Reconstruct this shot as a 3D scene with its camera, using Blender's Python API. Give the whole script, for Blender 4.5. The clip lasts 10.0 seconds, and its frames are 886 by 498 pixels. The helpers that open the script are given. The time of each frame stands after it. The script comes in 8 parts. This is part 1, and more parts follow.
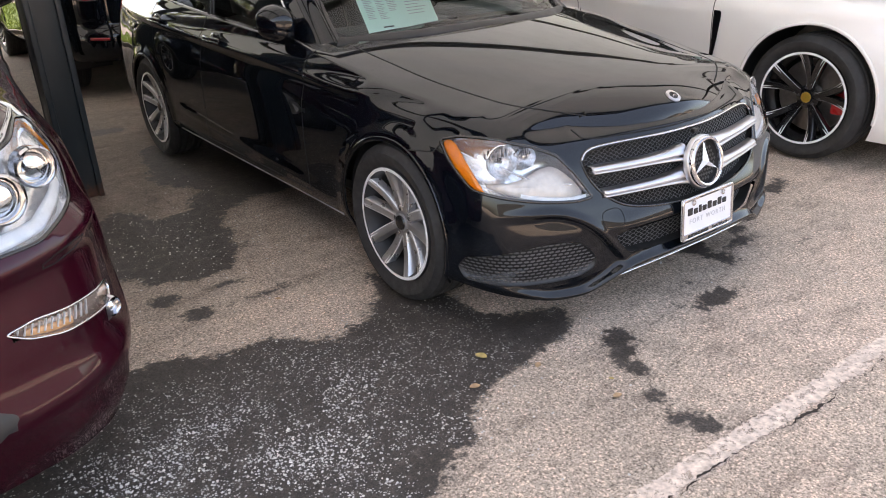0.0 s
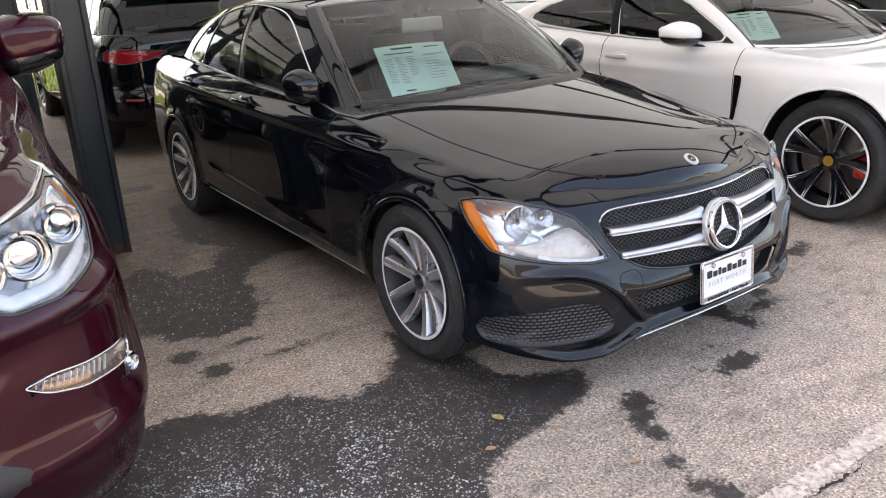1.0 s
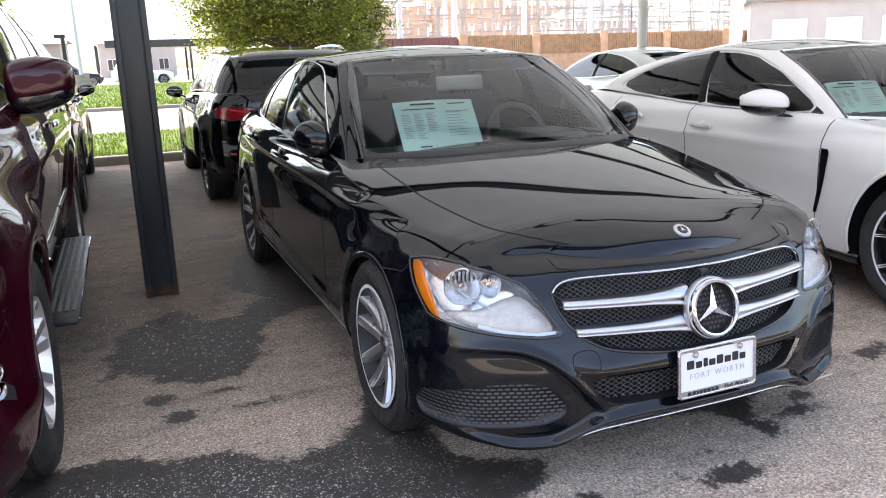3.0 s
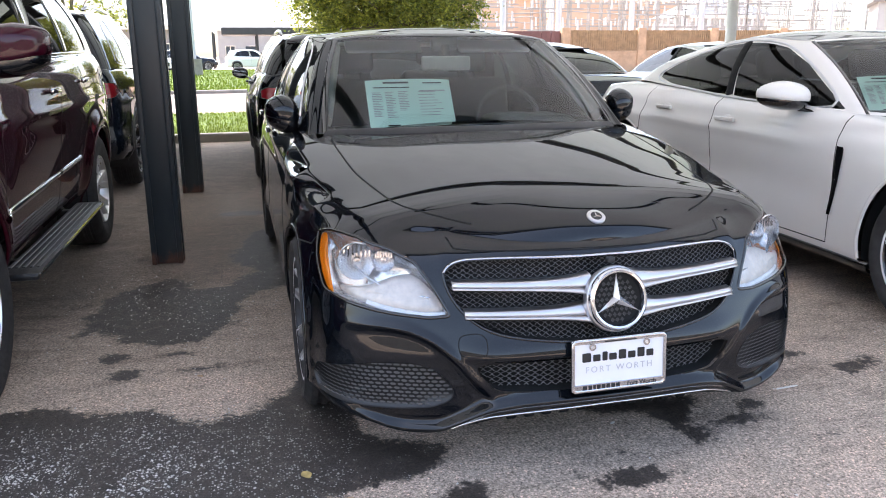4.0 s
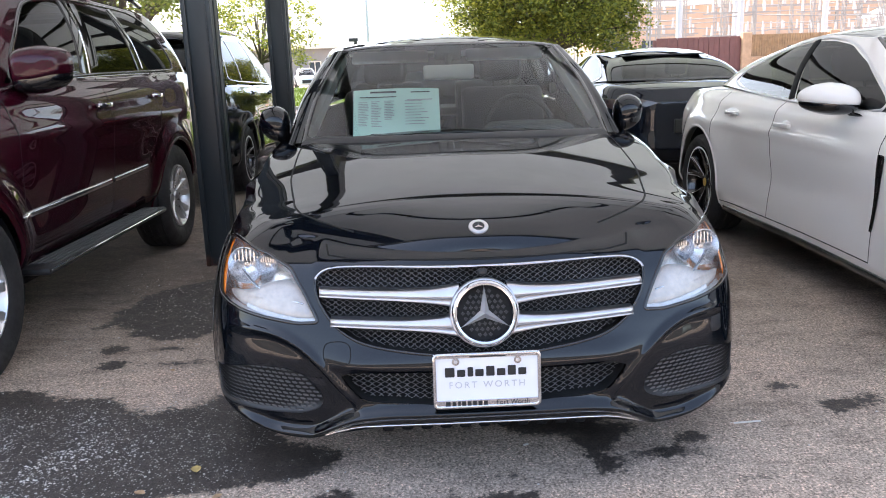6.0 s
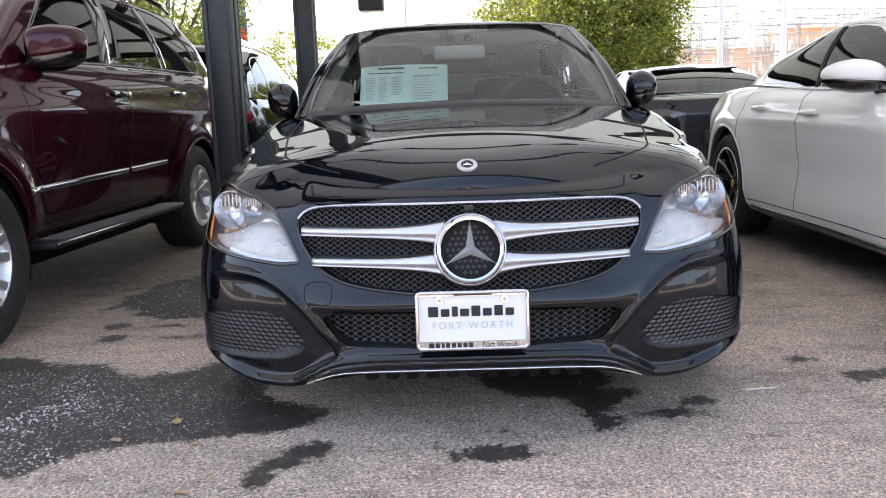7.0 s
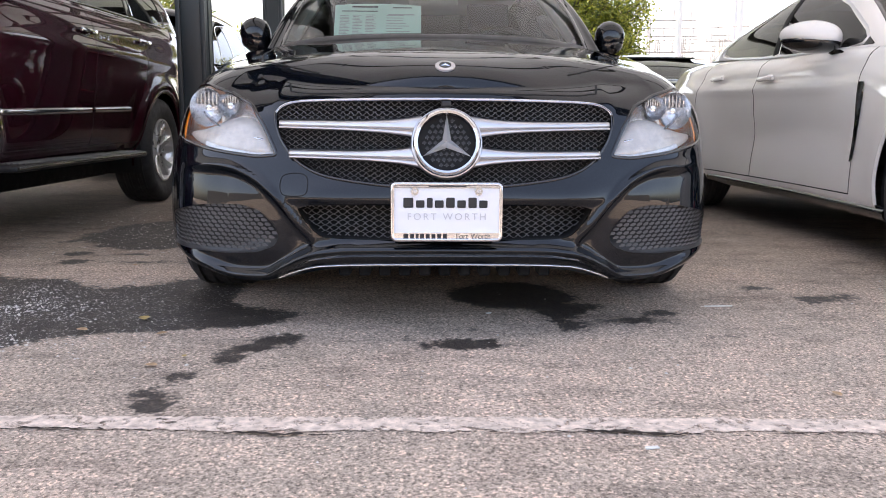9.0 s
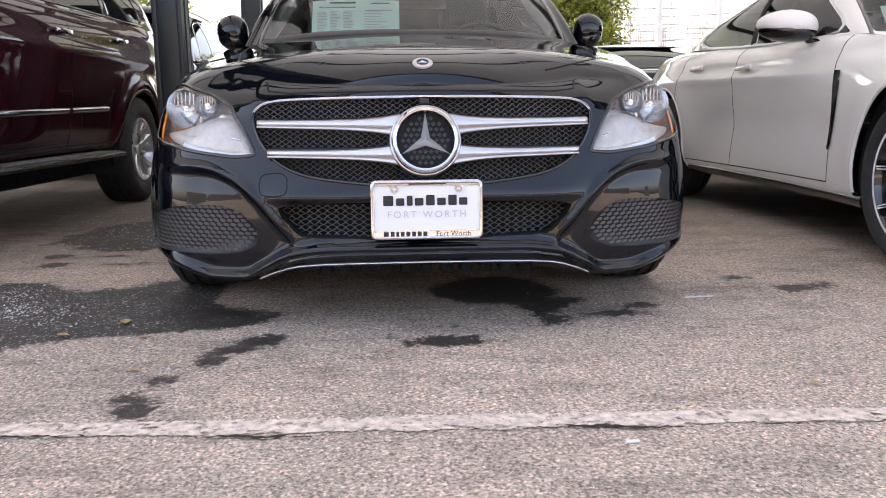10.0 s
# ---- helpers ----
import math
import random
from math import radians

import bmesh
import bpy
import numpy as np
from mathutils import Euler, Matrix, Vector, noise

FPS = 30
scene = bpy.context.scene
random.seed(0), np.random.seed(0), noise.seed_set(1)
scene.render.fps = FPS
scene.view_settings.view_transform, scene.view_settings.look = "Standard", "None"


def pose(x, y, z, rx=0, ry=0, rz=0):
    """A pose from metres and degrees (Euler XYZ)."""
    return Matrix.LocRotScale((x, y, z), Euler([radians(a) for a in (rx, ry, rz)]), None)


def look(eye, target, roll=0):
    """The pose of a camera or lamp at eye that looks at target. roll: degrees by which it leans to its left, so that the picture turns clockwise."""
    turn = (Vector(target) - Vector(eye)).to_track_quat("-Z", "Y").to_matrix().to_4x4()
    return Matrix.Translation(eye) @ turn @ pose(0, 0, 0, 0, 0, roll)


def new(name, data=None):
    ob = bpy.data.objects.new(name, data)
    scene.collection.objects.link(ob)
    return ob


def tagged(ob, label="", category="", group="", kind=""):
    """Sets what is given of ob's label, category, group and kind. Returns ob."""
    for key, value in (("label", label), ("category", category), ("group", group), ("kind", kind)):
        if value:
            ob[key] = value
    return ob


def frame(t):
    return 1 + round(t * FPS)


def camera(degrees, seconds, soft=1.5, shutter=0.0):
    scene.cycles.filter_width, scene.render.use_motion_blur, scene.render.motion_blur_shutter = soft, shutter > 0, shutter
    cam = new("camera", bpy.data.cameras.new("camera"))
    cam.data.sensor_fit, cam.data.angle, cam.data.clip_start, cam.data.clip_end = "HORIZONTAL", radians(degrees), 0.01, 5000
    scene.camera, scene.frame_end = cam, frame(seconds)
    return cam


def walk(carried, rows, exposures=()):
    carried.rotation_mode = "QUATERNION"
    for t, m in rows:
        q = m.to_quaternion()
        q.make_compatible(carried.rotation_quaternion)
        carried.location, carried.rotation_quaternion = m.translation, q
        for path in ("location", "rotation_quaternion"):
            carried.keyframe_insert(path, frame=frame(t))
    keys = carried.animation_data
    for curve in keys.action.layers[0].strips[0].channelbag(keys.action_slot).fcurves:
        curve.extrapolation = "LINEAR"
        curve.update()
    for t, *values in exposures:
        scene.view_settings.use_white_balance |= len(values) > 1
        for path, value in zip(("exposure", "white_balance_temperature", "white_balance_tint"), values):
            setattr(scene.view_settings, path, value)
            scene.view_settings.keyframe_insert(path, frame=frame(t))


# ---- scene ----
cam = camera(59.0, 10.0, 1.0)
PATH = [
    (0, (-2.442, -1.687, 1.494), (-1.374, -0.202, 0.685), -2.7),
    (0.5, (-2.449, -1.727, 1.511), (-1.385, -0.199, 0.782), -2.6),
    (1, (-2.428, -1.712, 1.5), (-1.374, -0.148, 0.834), -2.7),
    (1.2, (-2.411, -1.705, 1.507), (-1.362, -0.129, 0.859), -2.8),
    (1.5, (-2.384, -1.729, 1.506), (-1.347, -0.133, 0.893), -3.1),
    (2, (-2.254, -1.761, 1.477), (-1.263, -0.111, 0.934), -3.2),
    (2.2, (-2.173, -1.778, 1.442), (-1.212, -0.1, 0.932), -2.9),
    (3.3, (-1.49, -1.966, 1.358), (-0.858, -0.131, 0.876), -1.4),
    (3.5, (-1.369, -2.019, 1.342), (-0.784, -0.169, 0.857), -1.0),
    (4, (-1.07, -2.06, 1.292), (-0.59, -0.18, 0.806), -0.4),
    (4.5, (-0.744, -2.06, 1.287), (-0.372, -0.156, 0.803), -0.6),
    (5, (-0.49, -2.105, 1.247), (-0.25, -0.181, 0.756), -1.1),
    (5.5, (-0.285, -2.148, 1.244), (-0.156, -0.209, 0.769), -1.2),
    (5.7, (-0.235, -2.171, 1.272), (-0.145, -0.229, 0.803), -1.6),
    (6.8, (0.004, -2.118, 1.041), (-0.057, -0.152, 0.681), -1.9),
    (7, (-0.005, -2.129, 0.937), (-0.07, -0.159, 0.597), -2.0),
    (7.5, (-0.026, -2.149, 0.712), (-0.058, -0.172, 0.412), -1.8),
    (8, (-0.041, -2.201, 0.643), (-0.035, -0.223, 0.353), -0.9),
    (8.5, (-0.055, -2.222, 0.633), (-0.025, -0.246, 0.326), 0.0),
    (9, (-0.064, -2.223, 0.632), (-0.015, -0.251, 0.304), 0.4),
    (9.5, (-0.056, -2.225, 0.636), (0.01, -0.255, 0.299), -0.0),
    (10, (-0.05, -2.224, 0.647), (0.035, -0.256, 0.299), -0.6),
]
walk(cam, [(t, look(eye, target, roll)) for t, eye, target, roll in PATH],
     exposures=[(0, 2.5, 7300, 13), (0.5, 2.58, 7300, 13), (1.0, 2.55, 7000, 12), (1.5, 2.5, 6800, 11), (2.2, 2.42, 6600, 11), (5.5, 2.42, 6350, 11), (10, 2.36, 6900, 15)])

# ---- world and sun ----
SUN_ELEV, SUN_AZ = radians(54), radians(-42)      # azimuth of the sun, from +y towards +x
world = bpy.data.worlds.new("hazy_sky")
scene.world = world
world.use_nodes = True
sky_nodes = world.node_tree
sky = sky_nodes.nodes.new("ShaderNodeTexSky")
sky.sky_type, sky.sun_disc = "NISHITA", False
sky.sun_elevation, sky.sun_rotation = SUN_ELEV, SUN_AZ
sky.air_density, sky.dust_density, sky.ozone_density = 1.0, 3.0, 1.0
sky_nodes.nodes["Background"].inputs[1].default_value = 0.15
haze = sky_nodes.nodes.new("ShaderNodeHueSaturation")          # thin summer haze pales the blue
haze.inputs["Saturation"].default_value = 0.78
sky_nodes.links.new(sky.outputs[0], haze.inputs["Color"])
sky_nodes.links.new(haze.outputs[0], sky_nodes.nodes["Background"].inputs[0])
sun_data = bpy.data.lights.new("sun", "SUN")
sun_data.energy, sun_data.angle, sun_data.color = 2.8, radians(0.6), (1.0, 0.93, 0.83)
sun_lamp = new("sun", sun_data)
to_sun = Vector((math.sin(SUN_AZ) * math.cos(SUN_ELEV), math.cos(SUN_AZ) * math.cos(SUN_ELEV), math.sin(SUN_ELEV)))
sun_lamp.rotation_mode = "QUATERNION"
sun_lamp.rotation_quaternion = to_sun.to_track_quat("Z", "Y")
sun_lamp.location = to_sun * 40

# ---- materials ----
def material(name):
    m = bpy.data.materials.new(name)
    m.use_nodes = True
    return m, m.node_tree.nodes, m.node_tree.links, m.node_tree.nodes["Principled BSDF"]


def noise_tex(nodes, links, scale, detail=4.0, rough=0.6, coord="Object", stretch=None):
    tc = nodes.new("ShaderNodeTexCoord")
    n = nodes.new("ShaderNodeTexNoise")
    n.inputs["Scale"].default_value, n.inputs["Detail"].default_value, n.inputs["Roughness"].default_value = scale, detail, rough
    if stretch:
        mp = nodes.new("ShaderNodeMapping")
        mp.inputs["Scale"].default_value = stretch
        links.new(tc.outputs[coord], mp.inputs[0])
        links.new(mp.outputs[0], n.inputs["Vector"])
    else:
        links.new(tc.outputs[coord], n.inputs["Vector"])
    return n.outputs["Fac"]


def ramp(nodes, links, fac, stops):
    r = nodes.new("ShaderNodeValToRGB")
    el = r.color_ramp.elements
    while len(el) < len(stops):
        el.new(0.5)
    for e, (p, c) in zip(el, stops):
        e.position, e.color = p, (*c, 1) if len(c) == 3 else c
    links.new(fac, r.inputs[0])
    return r.outputs[0]


def bump(nodes, links, bsdf, height, strength, distance):
    b = nodes.new("ShaderNodeBump")
    b.inputs["Strength"].default_value, b.inputs["Distance"].default_value = strength, distance
    links.new(height, b.inputs["Height"])
    links.new(b.outputs[0], bsdf.inputs["Normal"])


def plain(name, color, rough=0.5, metal=0.0, vary=0.12, scale=6.0, relief=0.0, relief_scale=200.0, coat=0.0, spec=0.5):
    """A surface of one colour with a soft variation at two scales and an optional fine relief."""
    m, nodes, links, bsdf = material(name)
    lo, hi = tuple(c * (1 - vary) for c in color), tuple(min(1, c * (1 + vary)) for c in color)
    links.new(ramp(nodes, links, noise_tex(nodes, links, scale, 6), [(0.3, lo), (0.7, hi)]), bsdf.inputs["Base Color"])
    r = ramp(nodes, links, noise_tex(nodes, links, scale * 3, 3), [(0.3, (rough * 0.85,) * 3), (0.75, (min(1, rough * 1.2),) * 3)])
    links.new(r, bsdf.inputs["Roughness"])
    bsdf.inputs["Metallic"].default_value = metal
    bsdf.inputs["Specular IOR Level"].default_value = spec
    bsdf.inputs["Coat Weight"].default_value, bsdf.inputs["Coat Roughness"].default_value = coat, 0.02
    if relief:
        bump(nodes, links, bsdf, noise_tex(nodes, links, relief_scale, 2), 0.6, relief)
    return m


def car_paint(name, color, flake=0.0, metal=0.0, rough=0.25, ior=1.5):
    """Lacquered paint: a base coat under clear lacquer, with faint dust and orange peel."""
    m, nodes, links, bsdf = material(name)
    f = noise_tex(nodes, links, 900, 1)
    links.new(ramp(nodes, links, f, [(0.35, color), (0.75, tuple(c + flake for c in color))]), bsdf.inputs["Base Color"])
    bsdf.inputs["Metallic"].default_value, bsdf.inputs["Roughness"].default_value = metal, rough
    bsdf.inputs["Coat Weight"].default_value, bsdf.inputs["Specular IOR Level"].default_value = 1.0, 0.0
    bsdf.inputs["Coat IOR"].default_value = ior
    dust = ramp(nodes, links, noise_tex(nodes, links, 5, 6), [(0.35, (0.008,) * 3), (0.8, (0.022,) * 3)])
    links.new(dust, bsdf.inputs["Coat Roughness"])
    bump(nodes, links, bsdf, noise_tex(nodes, links, 9, 1), 0.02, 0.002)
    return m


def clear(name, tint, ior=1.5, rough=0.0):
    """Thin glass: see-through tint with mirror-like gloss by Fresnel."""
    m, nodes, links, bsdf = material(name)
    nodes.remove(bsdf)
    t, g, f, mix = (nodes.new("ShaderNodeBsdf" + k) if k[0] in "TG" else nodes.new("ShaderNode" + k) for k in ("Transparent", "Glossy", "Fresnel", "MixShader"))
    t.inputs[0].default_value = (*tint, 1)
    g.inputs["Roughness"].default_value = rough
    f.inputs[0].default_value = ior
    links.new(f.outputs[0], mix.inputs[0])
    links.new(t.outputs[0], mix.inputs[1])
    links.new(g.outputs[0], mix.inputs[2])
    links.new(mix.outputs[0], nodes["Material Output"].inputs[0])
    return m


PAINT_BLACK = car_paint("black_paint", (0.002, 0.0032, 0.0055), ior=1.5)
PAINT_WHITE = car_paint("white_paint", (0.74, 0.712, 0.68))
PAINT_MAROON = car_paint("maroon_paint", (0.032, 0.0004, 0.0068), flake=0.004, metal=0.4, rough=0.38, ior=1.42)
PAINT_NAVY = car_paint("navy_paint", (0.006, 0.009, 0.016))
PAINT_SILVER = car_paint("silver_paint", (0.5, 0.51, 0.52), metal=0.5, rough=0.3)
CHROME = plain("chrome", (0.62, 0.62, 0.64), 0.07, 1.0, 0.03)
SATIN = plain("satin_silver", (0.58, 0.58, 0.60), 0.34, 1.0, 0.04)
GLASS = clear("window_glass", (0.86, 0.94, 0.91), 1.56)
GLASS_SIDE = clear("side_glass", (0.36, 0.39, 0.395))
GLASS_TINT = clear("tinted_glass", (0.10, 0.11, 0.115))
LENS = clear("lamp_lens", (0.96, 0.965, 0.97), 1.35)
AMBER = plain("amber_plastic", (0.85, 0.23, 0.01), 0.15, 0.0, 0.1, coat=0.5)
RED_LENS = plain("red_lamp_plastic", (0.25, 0.006, 0.012), 0.12, 0.0, 0.2, 12, coat=1.0)
RUBBER = plain("tyre_rubber", (0.022, 0.021, 0.021), 0.75, 0.0, 0.25, 9, relief=0.001, relief_scale=350)
TRIM = plain("black_plastic_trim", (0.016, 0.016, 0.017), 0.42, 0.0, 0.2, 8, relief=0.0006, relief_scale=500)
MATT_BLACK = plain("matt_black_pillar", (0.006, 0.006, 0.007), 0.7, 0.0, 0.1, spec=0.2)
SMOKED = plain("smoked_lamp", (0.05, 0.035, 0.035), 0.1, 0.0, 0.2, 12, coat=1.0)
GLOSS_BLACK = plain("gloss_black", (0.006, 0.006, 0.007), 0.1, 0.0, 0.1, coat=0.6)
GAP = plain("panel_gap", (0.003, 0.003, 0.003), 0.9)
MESH_GREY = plain("grille_plastic", (0.065, 0.066, 0.07), 0.45, 0.0, 0.15)
MESH_MID = plain("grille_plastic_worn", (0.11, 0.111, 0.116), 0.42, 0.0, 0.15)
INSERT_GREY = plain("insert_grey", (0.17, 0.171, 0.178), 0.4, 0.0, 0.15)
ALLOY = plain("alloy", (0.74, 0.74, 0.75), 0.3, 0.85, 0.06, 5)
ALLOY_DARK = plain("dark_alloy", (0.09, 0.09, 0.1), 0.3, 0.8, 0.1, 5)
BARREL = plain("dark_rim_barrel", (0.03, 0.03, 0.032), 0.5, 0.2, 0.15, 6)
ALLOY_BLACK = plain("black_alloy", (0.008, 0.008, 0.009), 0.15, 0.0, 0.1, coat=0.7)
DISC = plain("brake_disc", (0.3, 0.28, 0.26), 0.4, 1.0, 0.2, 20)
CALIPER = plain("caliper_grey", (0.2, 0.2, 0.2), 0.5, 0.3)
CALIPER_RED = plain("caliper_red", (0.55, 0.012, 0.015), 0.3, 0.0, coat=0.5)
ALLOY_MID = plain("grey_alloy", (0.46, 0.46, 0.47), 0.3, 0.85, 0.1, 8)
MACHINED = plain("machined_alloy", (0.86, 0.86, 0.86), 0.45, 0.15, 0.06, 20)
FOG_BOWL = plain("fog_bowl", (0.52, 0.41, 0.35), 0.25, 0.5, 0.15, 40)
FOG_AMBER = plain("fog_amber", (0.75, 0.42, 0.2), 0.2, 0.0, 0.2, 60, coat=0.5)
STAR = plain("emblem_silver", (0.75, 0.75, 0.76), 0.22, 0.7, 0.03)
LAMP_MILK = plain("lamp_milky", (0.64, 0.585, 0.53), 0.34, 0.2, 0.14, 45, coat=0.4)
GOLD = plain("gold_badge", (0.7, 0.45, 0.08), 0.3, 0.8)
DASH = plain("dash_plastic", (0.05, 0.054, 0.054), 0.6, 0.0, 0.15, 10, relief=0.001, relief_scale=300)
LEATHER = plain("black_leather", (0.035, 0.036, 0.036), 0.5, 0.0, 0.2, 8, relief=0.001, relief_scale=150)
HEADLINER = plain("grey_headliner", (0.62, 0.61, 0.58), 0.9, 0.0, 0.08)
REFLECTOR = plain("lamp_reflector", (0.86, 0.86, 0.87), 0.24, 0.85, 0.05, 30)
LAMP_GREY = plain("lamp_housing_grey", (0.82, 0.82, 0.83), 0.35, 0.15, 0.1)
LAMP_WHITE = plain("lamp_ribbed_white", (0.88, 0.88, 0.88), 0.3, 0.0, 0.1, 40, coat=0.6)
MIRROR = plain("mirror_glass", (0.85, 0.87, 0.88), 0.02, 1.0, 0.02)
PAPER = plain("paper_mint", (0.62, 0.82, 0.74), 0.6, 0.0, 0.03)
PLATE_WHITE = plain("plate_white", (0.76, 0.76, 0.78), 0.35, 0.0, 0.02)
INK = plain("black_ink", (0.012, 0.012, 0.013), 0.5)
INK_PALE = plain("pale_grey_ink", (0.5, 0.5, 0.52), 0.5)
INK_GREY = plain("grey_ink", (0.38, 0.38, 0.4), 0.5)

# ---- mesh tools ----
def mesh_object(name, verts, faces, mat, parent=None, label="", smooth=True, normals=None):
    me = bpy.data.meshes.new(name)
    me.from_pydata([tuple(map(float, v)) for v in verts], [], [tuple(map(int, f)) for f in faces])
    me.materials.append(mat)
    if smooth:
        me.polygons.foreach_set("use_smooth", [True] * len(me.polygons))
    if normals is not None:
        me.normals_split_custom_set_from_vertices([tuple(map(float, n)) for n in normals])
    me.update()
    ob = new(name, me)
    ob.parent = parent
    if label:
        ob["label"] = label
    return ob


def part(name, bm, mat, parent, label="", smooth=False):
    """Links a bmesh as one mesh object under a thing or part."""
    me = bpy.data.meshes.new(name)
    bmesh.ops.recalc_face_normals(bm, faces=bm.faces)
    bm.to_mesh(me)
    bm.free()
    me.materials.append(mat)
    if smooth:
        me.polygons.foreach_set("use_smooth", [True] * len(me.polygons))
        me.set_sharp_from_angle(angle=radians(38))
    ob = new(name, me)
    ob.parent = parent
    if label:
        ob["label"] = label
    return ob


def thing(name, label, category, m=None, group="", kind=""):
    ob = new(name)
    ob.empty_display_size = 0.1
    if m is not None:
        ob.matrix_basis = m
    return tagged(ob, label, category, group, kind)


def block(bm, x0, x1, y0, y1, z0, z1, bevel=0.0, segs=2, m=None):
    """A box with bevelled edges, added to bm."""
    r = bmesh.ops.create_cube(bm, size=1)
    vs = r["verts"]
    for v in vs:
        v.co = Vector(((x0 + x1) / 2 + v.co.x * (x1 - x0), (y0 + y1) / 2 + v.co.y * (y1 - y0), (z0 + z1) / 2 + v.co.z * (z1 - z0)))
    if bevel:
        es = list({e for v in vs for e in v.link_edges})
        out = bmesh.ops.bevel(bm, geom=es, offset=bevel, segments=segs, affect="EDGES", profile=0.5)
        vs = list({v for f in out["faces"] for v in f.verts} | {v for v in vs if v.is_valid})
    if m is not None:
        bmesh.ops.transform(bm, matrix=m, verts=vs)
    return bm


def rod(bm, a, b, r0, r1=None, n=10):
    """A round bar from a to b, tapered from r0 to r1."""
    a, b = Vector(a), Vector(b)
    r1 = r0 if r1 is None else r1
    d = b - a
    q = d.to_track_quat("Z", "Y").to_matrix().to_4x4()
    bmesh.ops.create_cone(bm, cap_ends=True, segments=n, radius1=r0, radius2=r1, depth=d.length, matrix=Matrix.Translation((a + b) / 2) @ q)
    return bm


def lathe(bm, profile, n=64, axis="x", m=None):
    """Turns (radius, along) pairs round an axis."""
    rings = []
    for r, a in profile:
        ring = []
        for i in range(n):
            c, s = math.cos(2 * math.pi * i / n) * r, math.sin(2 * math.pi * i / n) * r
            co = Vector((a, c, s)) if axis == "x" else (Vector((c, a, s)) if axis == "y" else Vector((c, s, a)))
            ring.append(bm.verts.new(m @ co if m is not None else co))
        rings.append(ring)
    for p, q in zip(rings, rings[1:]):
        for i in range(n):
            bm.faces.new((p[i], p[(i + 1) % n], q[(i + 1) % n], q[i]))
    return rings


def extrude_poly(bm, pts, a, b, m=None):
    """A prism over the polygon pts (u, v), from depth a to b; u, v, depth become x, y, z, then m."""
    lo = [bm.verts.new(m @ Vector((u, v, a)) if m is not None else (u, v, a)) for u, v in pts]
    hi = [bm.verts.new(m @ Vector((u, v, b)) if m is not None else (u, v, b)) for u, v in pts]
    bm.faces.new(lo[::-1])
    bm.faces.new(hi)
    k = len(pts)
    for i in range(k):
        bm.faces.new((lo[i], lo[(i + 1) % k], hi[(i + 1) % k], hi[i]))
    return bm


def slopes(t, v, mono):
    h = np.diff(t)
    d = np.diff(v) / h
    m = np.empty_like(v)
    m[0], m[-1] = d[0], d[-1]
    m[1:-1] = (d[:-1] * h[1:] + d[1:] * h[:-1]) / (h[:-1] + h[1:])
    if mono:
        flat = d[:-1] * d[1:] <= 0
        m[1:-1][flat] = 0
        lim = 3 * np.minimum(abs(d[:-1]), abs(d[1:]))
        m[1:-1] = np.clip(m[1:-1], -lim, lim)
    return m


def curve(pts, mono=True):
    """A smooth function through (t, value) pairs, flat outside."""
    t, v = np.array([p[0] for p in pts], float), np.array([p[1] for p in pts], float)
    m = slopes(t, v, mono) if len(t) > 2 else np.full(len(t), (v[-1] - v[0]) / (t[-1] - t[0]))

    def f(x):
        x = np.clip(np.asarray(x, float), t[0], t[-1])
        i = np.clip(np.searchsorted(t, x, "right") - 1, 0, len(t) - 2)
        h = t[i + 1] - t[i]
        u = (x - t[i]) / h
        return ((1 + 2 * u) * (1 - u) ** 2 * v[i] + u * (1 - u) ** 2 * h * m[i] + u * u * (3 - 2 * u) * v[i + 1] + u * u * (u - 1) * h * m[i + 1])
    return f


def eased(f, a, b, width):
    """f with its bends softened over about that width, unchanged at the ends."""
    t = np.linspace(a, b, 900)
    v = f(t)
    k = max(1, int(width / (b - a) * 900))
    w = np.exp(-0.5 * (np.arange(-3 * k, 3 * k + 1) / k) ** 2)
    w /= w.sum()
    left, right = 2 * v[0] - v[1:3 * k + 1][::-1], 2 * v[-1] - v[-3 * k - 1:-1][::-1]
    sm = np.convolve(np.concatenate([left, v, right]), w, "valid")
    return lambda x: np.interp(x, t, sm)


def bell(x, w):
    return np.exp(-(x / w) ** 2)


def step(x, a, b):
    u = np.clip((x - a) / (b - a), 0, 1)
    return u * u * (3 - 2 * u)


def dense(poly, closed=True, gap=0.01):
    """The polyline with points added so that none are further apart than gap."""
    p = np.array(poly, float)
    q = np.vstack([p, p[:1]]) if closed else p
    out = []
    for a, b in zip(q, q[1:]):
        k = max(1, int(np.ceil(np.linalg.norm(b - a) / gap)))
        out += [a + (b - a) * i / k for i in range(k)]
    if not closed:
        out.append(q[-1])
    return np.array(out)


def rounded(poly, times=2, closed=True):
    """Corner cutting, for soft outlines."""
    p = np.array(poly, float)
    for _ in range(times):
        nxt = np.roll(p, -1, 0) if closed else p[1:]
        cur = p if closed else p[:-1]
        q = np.empty((len(cur) * 2, p.shape[1]))
        q[0::2], q[1::2] = cur * 0.75 + nxt * 0.25, cur * 0.25 + nxt * 0.75
        p = q if closed else np.vstack([p[:1], q, p[-1:]])
    return p


def inside(poly, x, y):
    r = np.zeros(np.shape(x), bool)
    for (x0, y0), (x1, y1) in zip(poly, np.roll(poly, -1, 0)):
        if y0 != y1:
            r ^= ((y0 > y) != (y1 > y)) & (x < (x1 - x0) * (y - y0) / (y1 - y0) + x0)
    return r


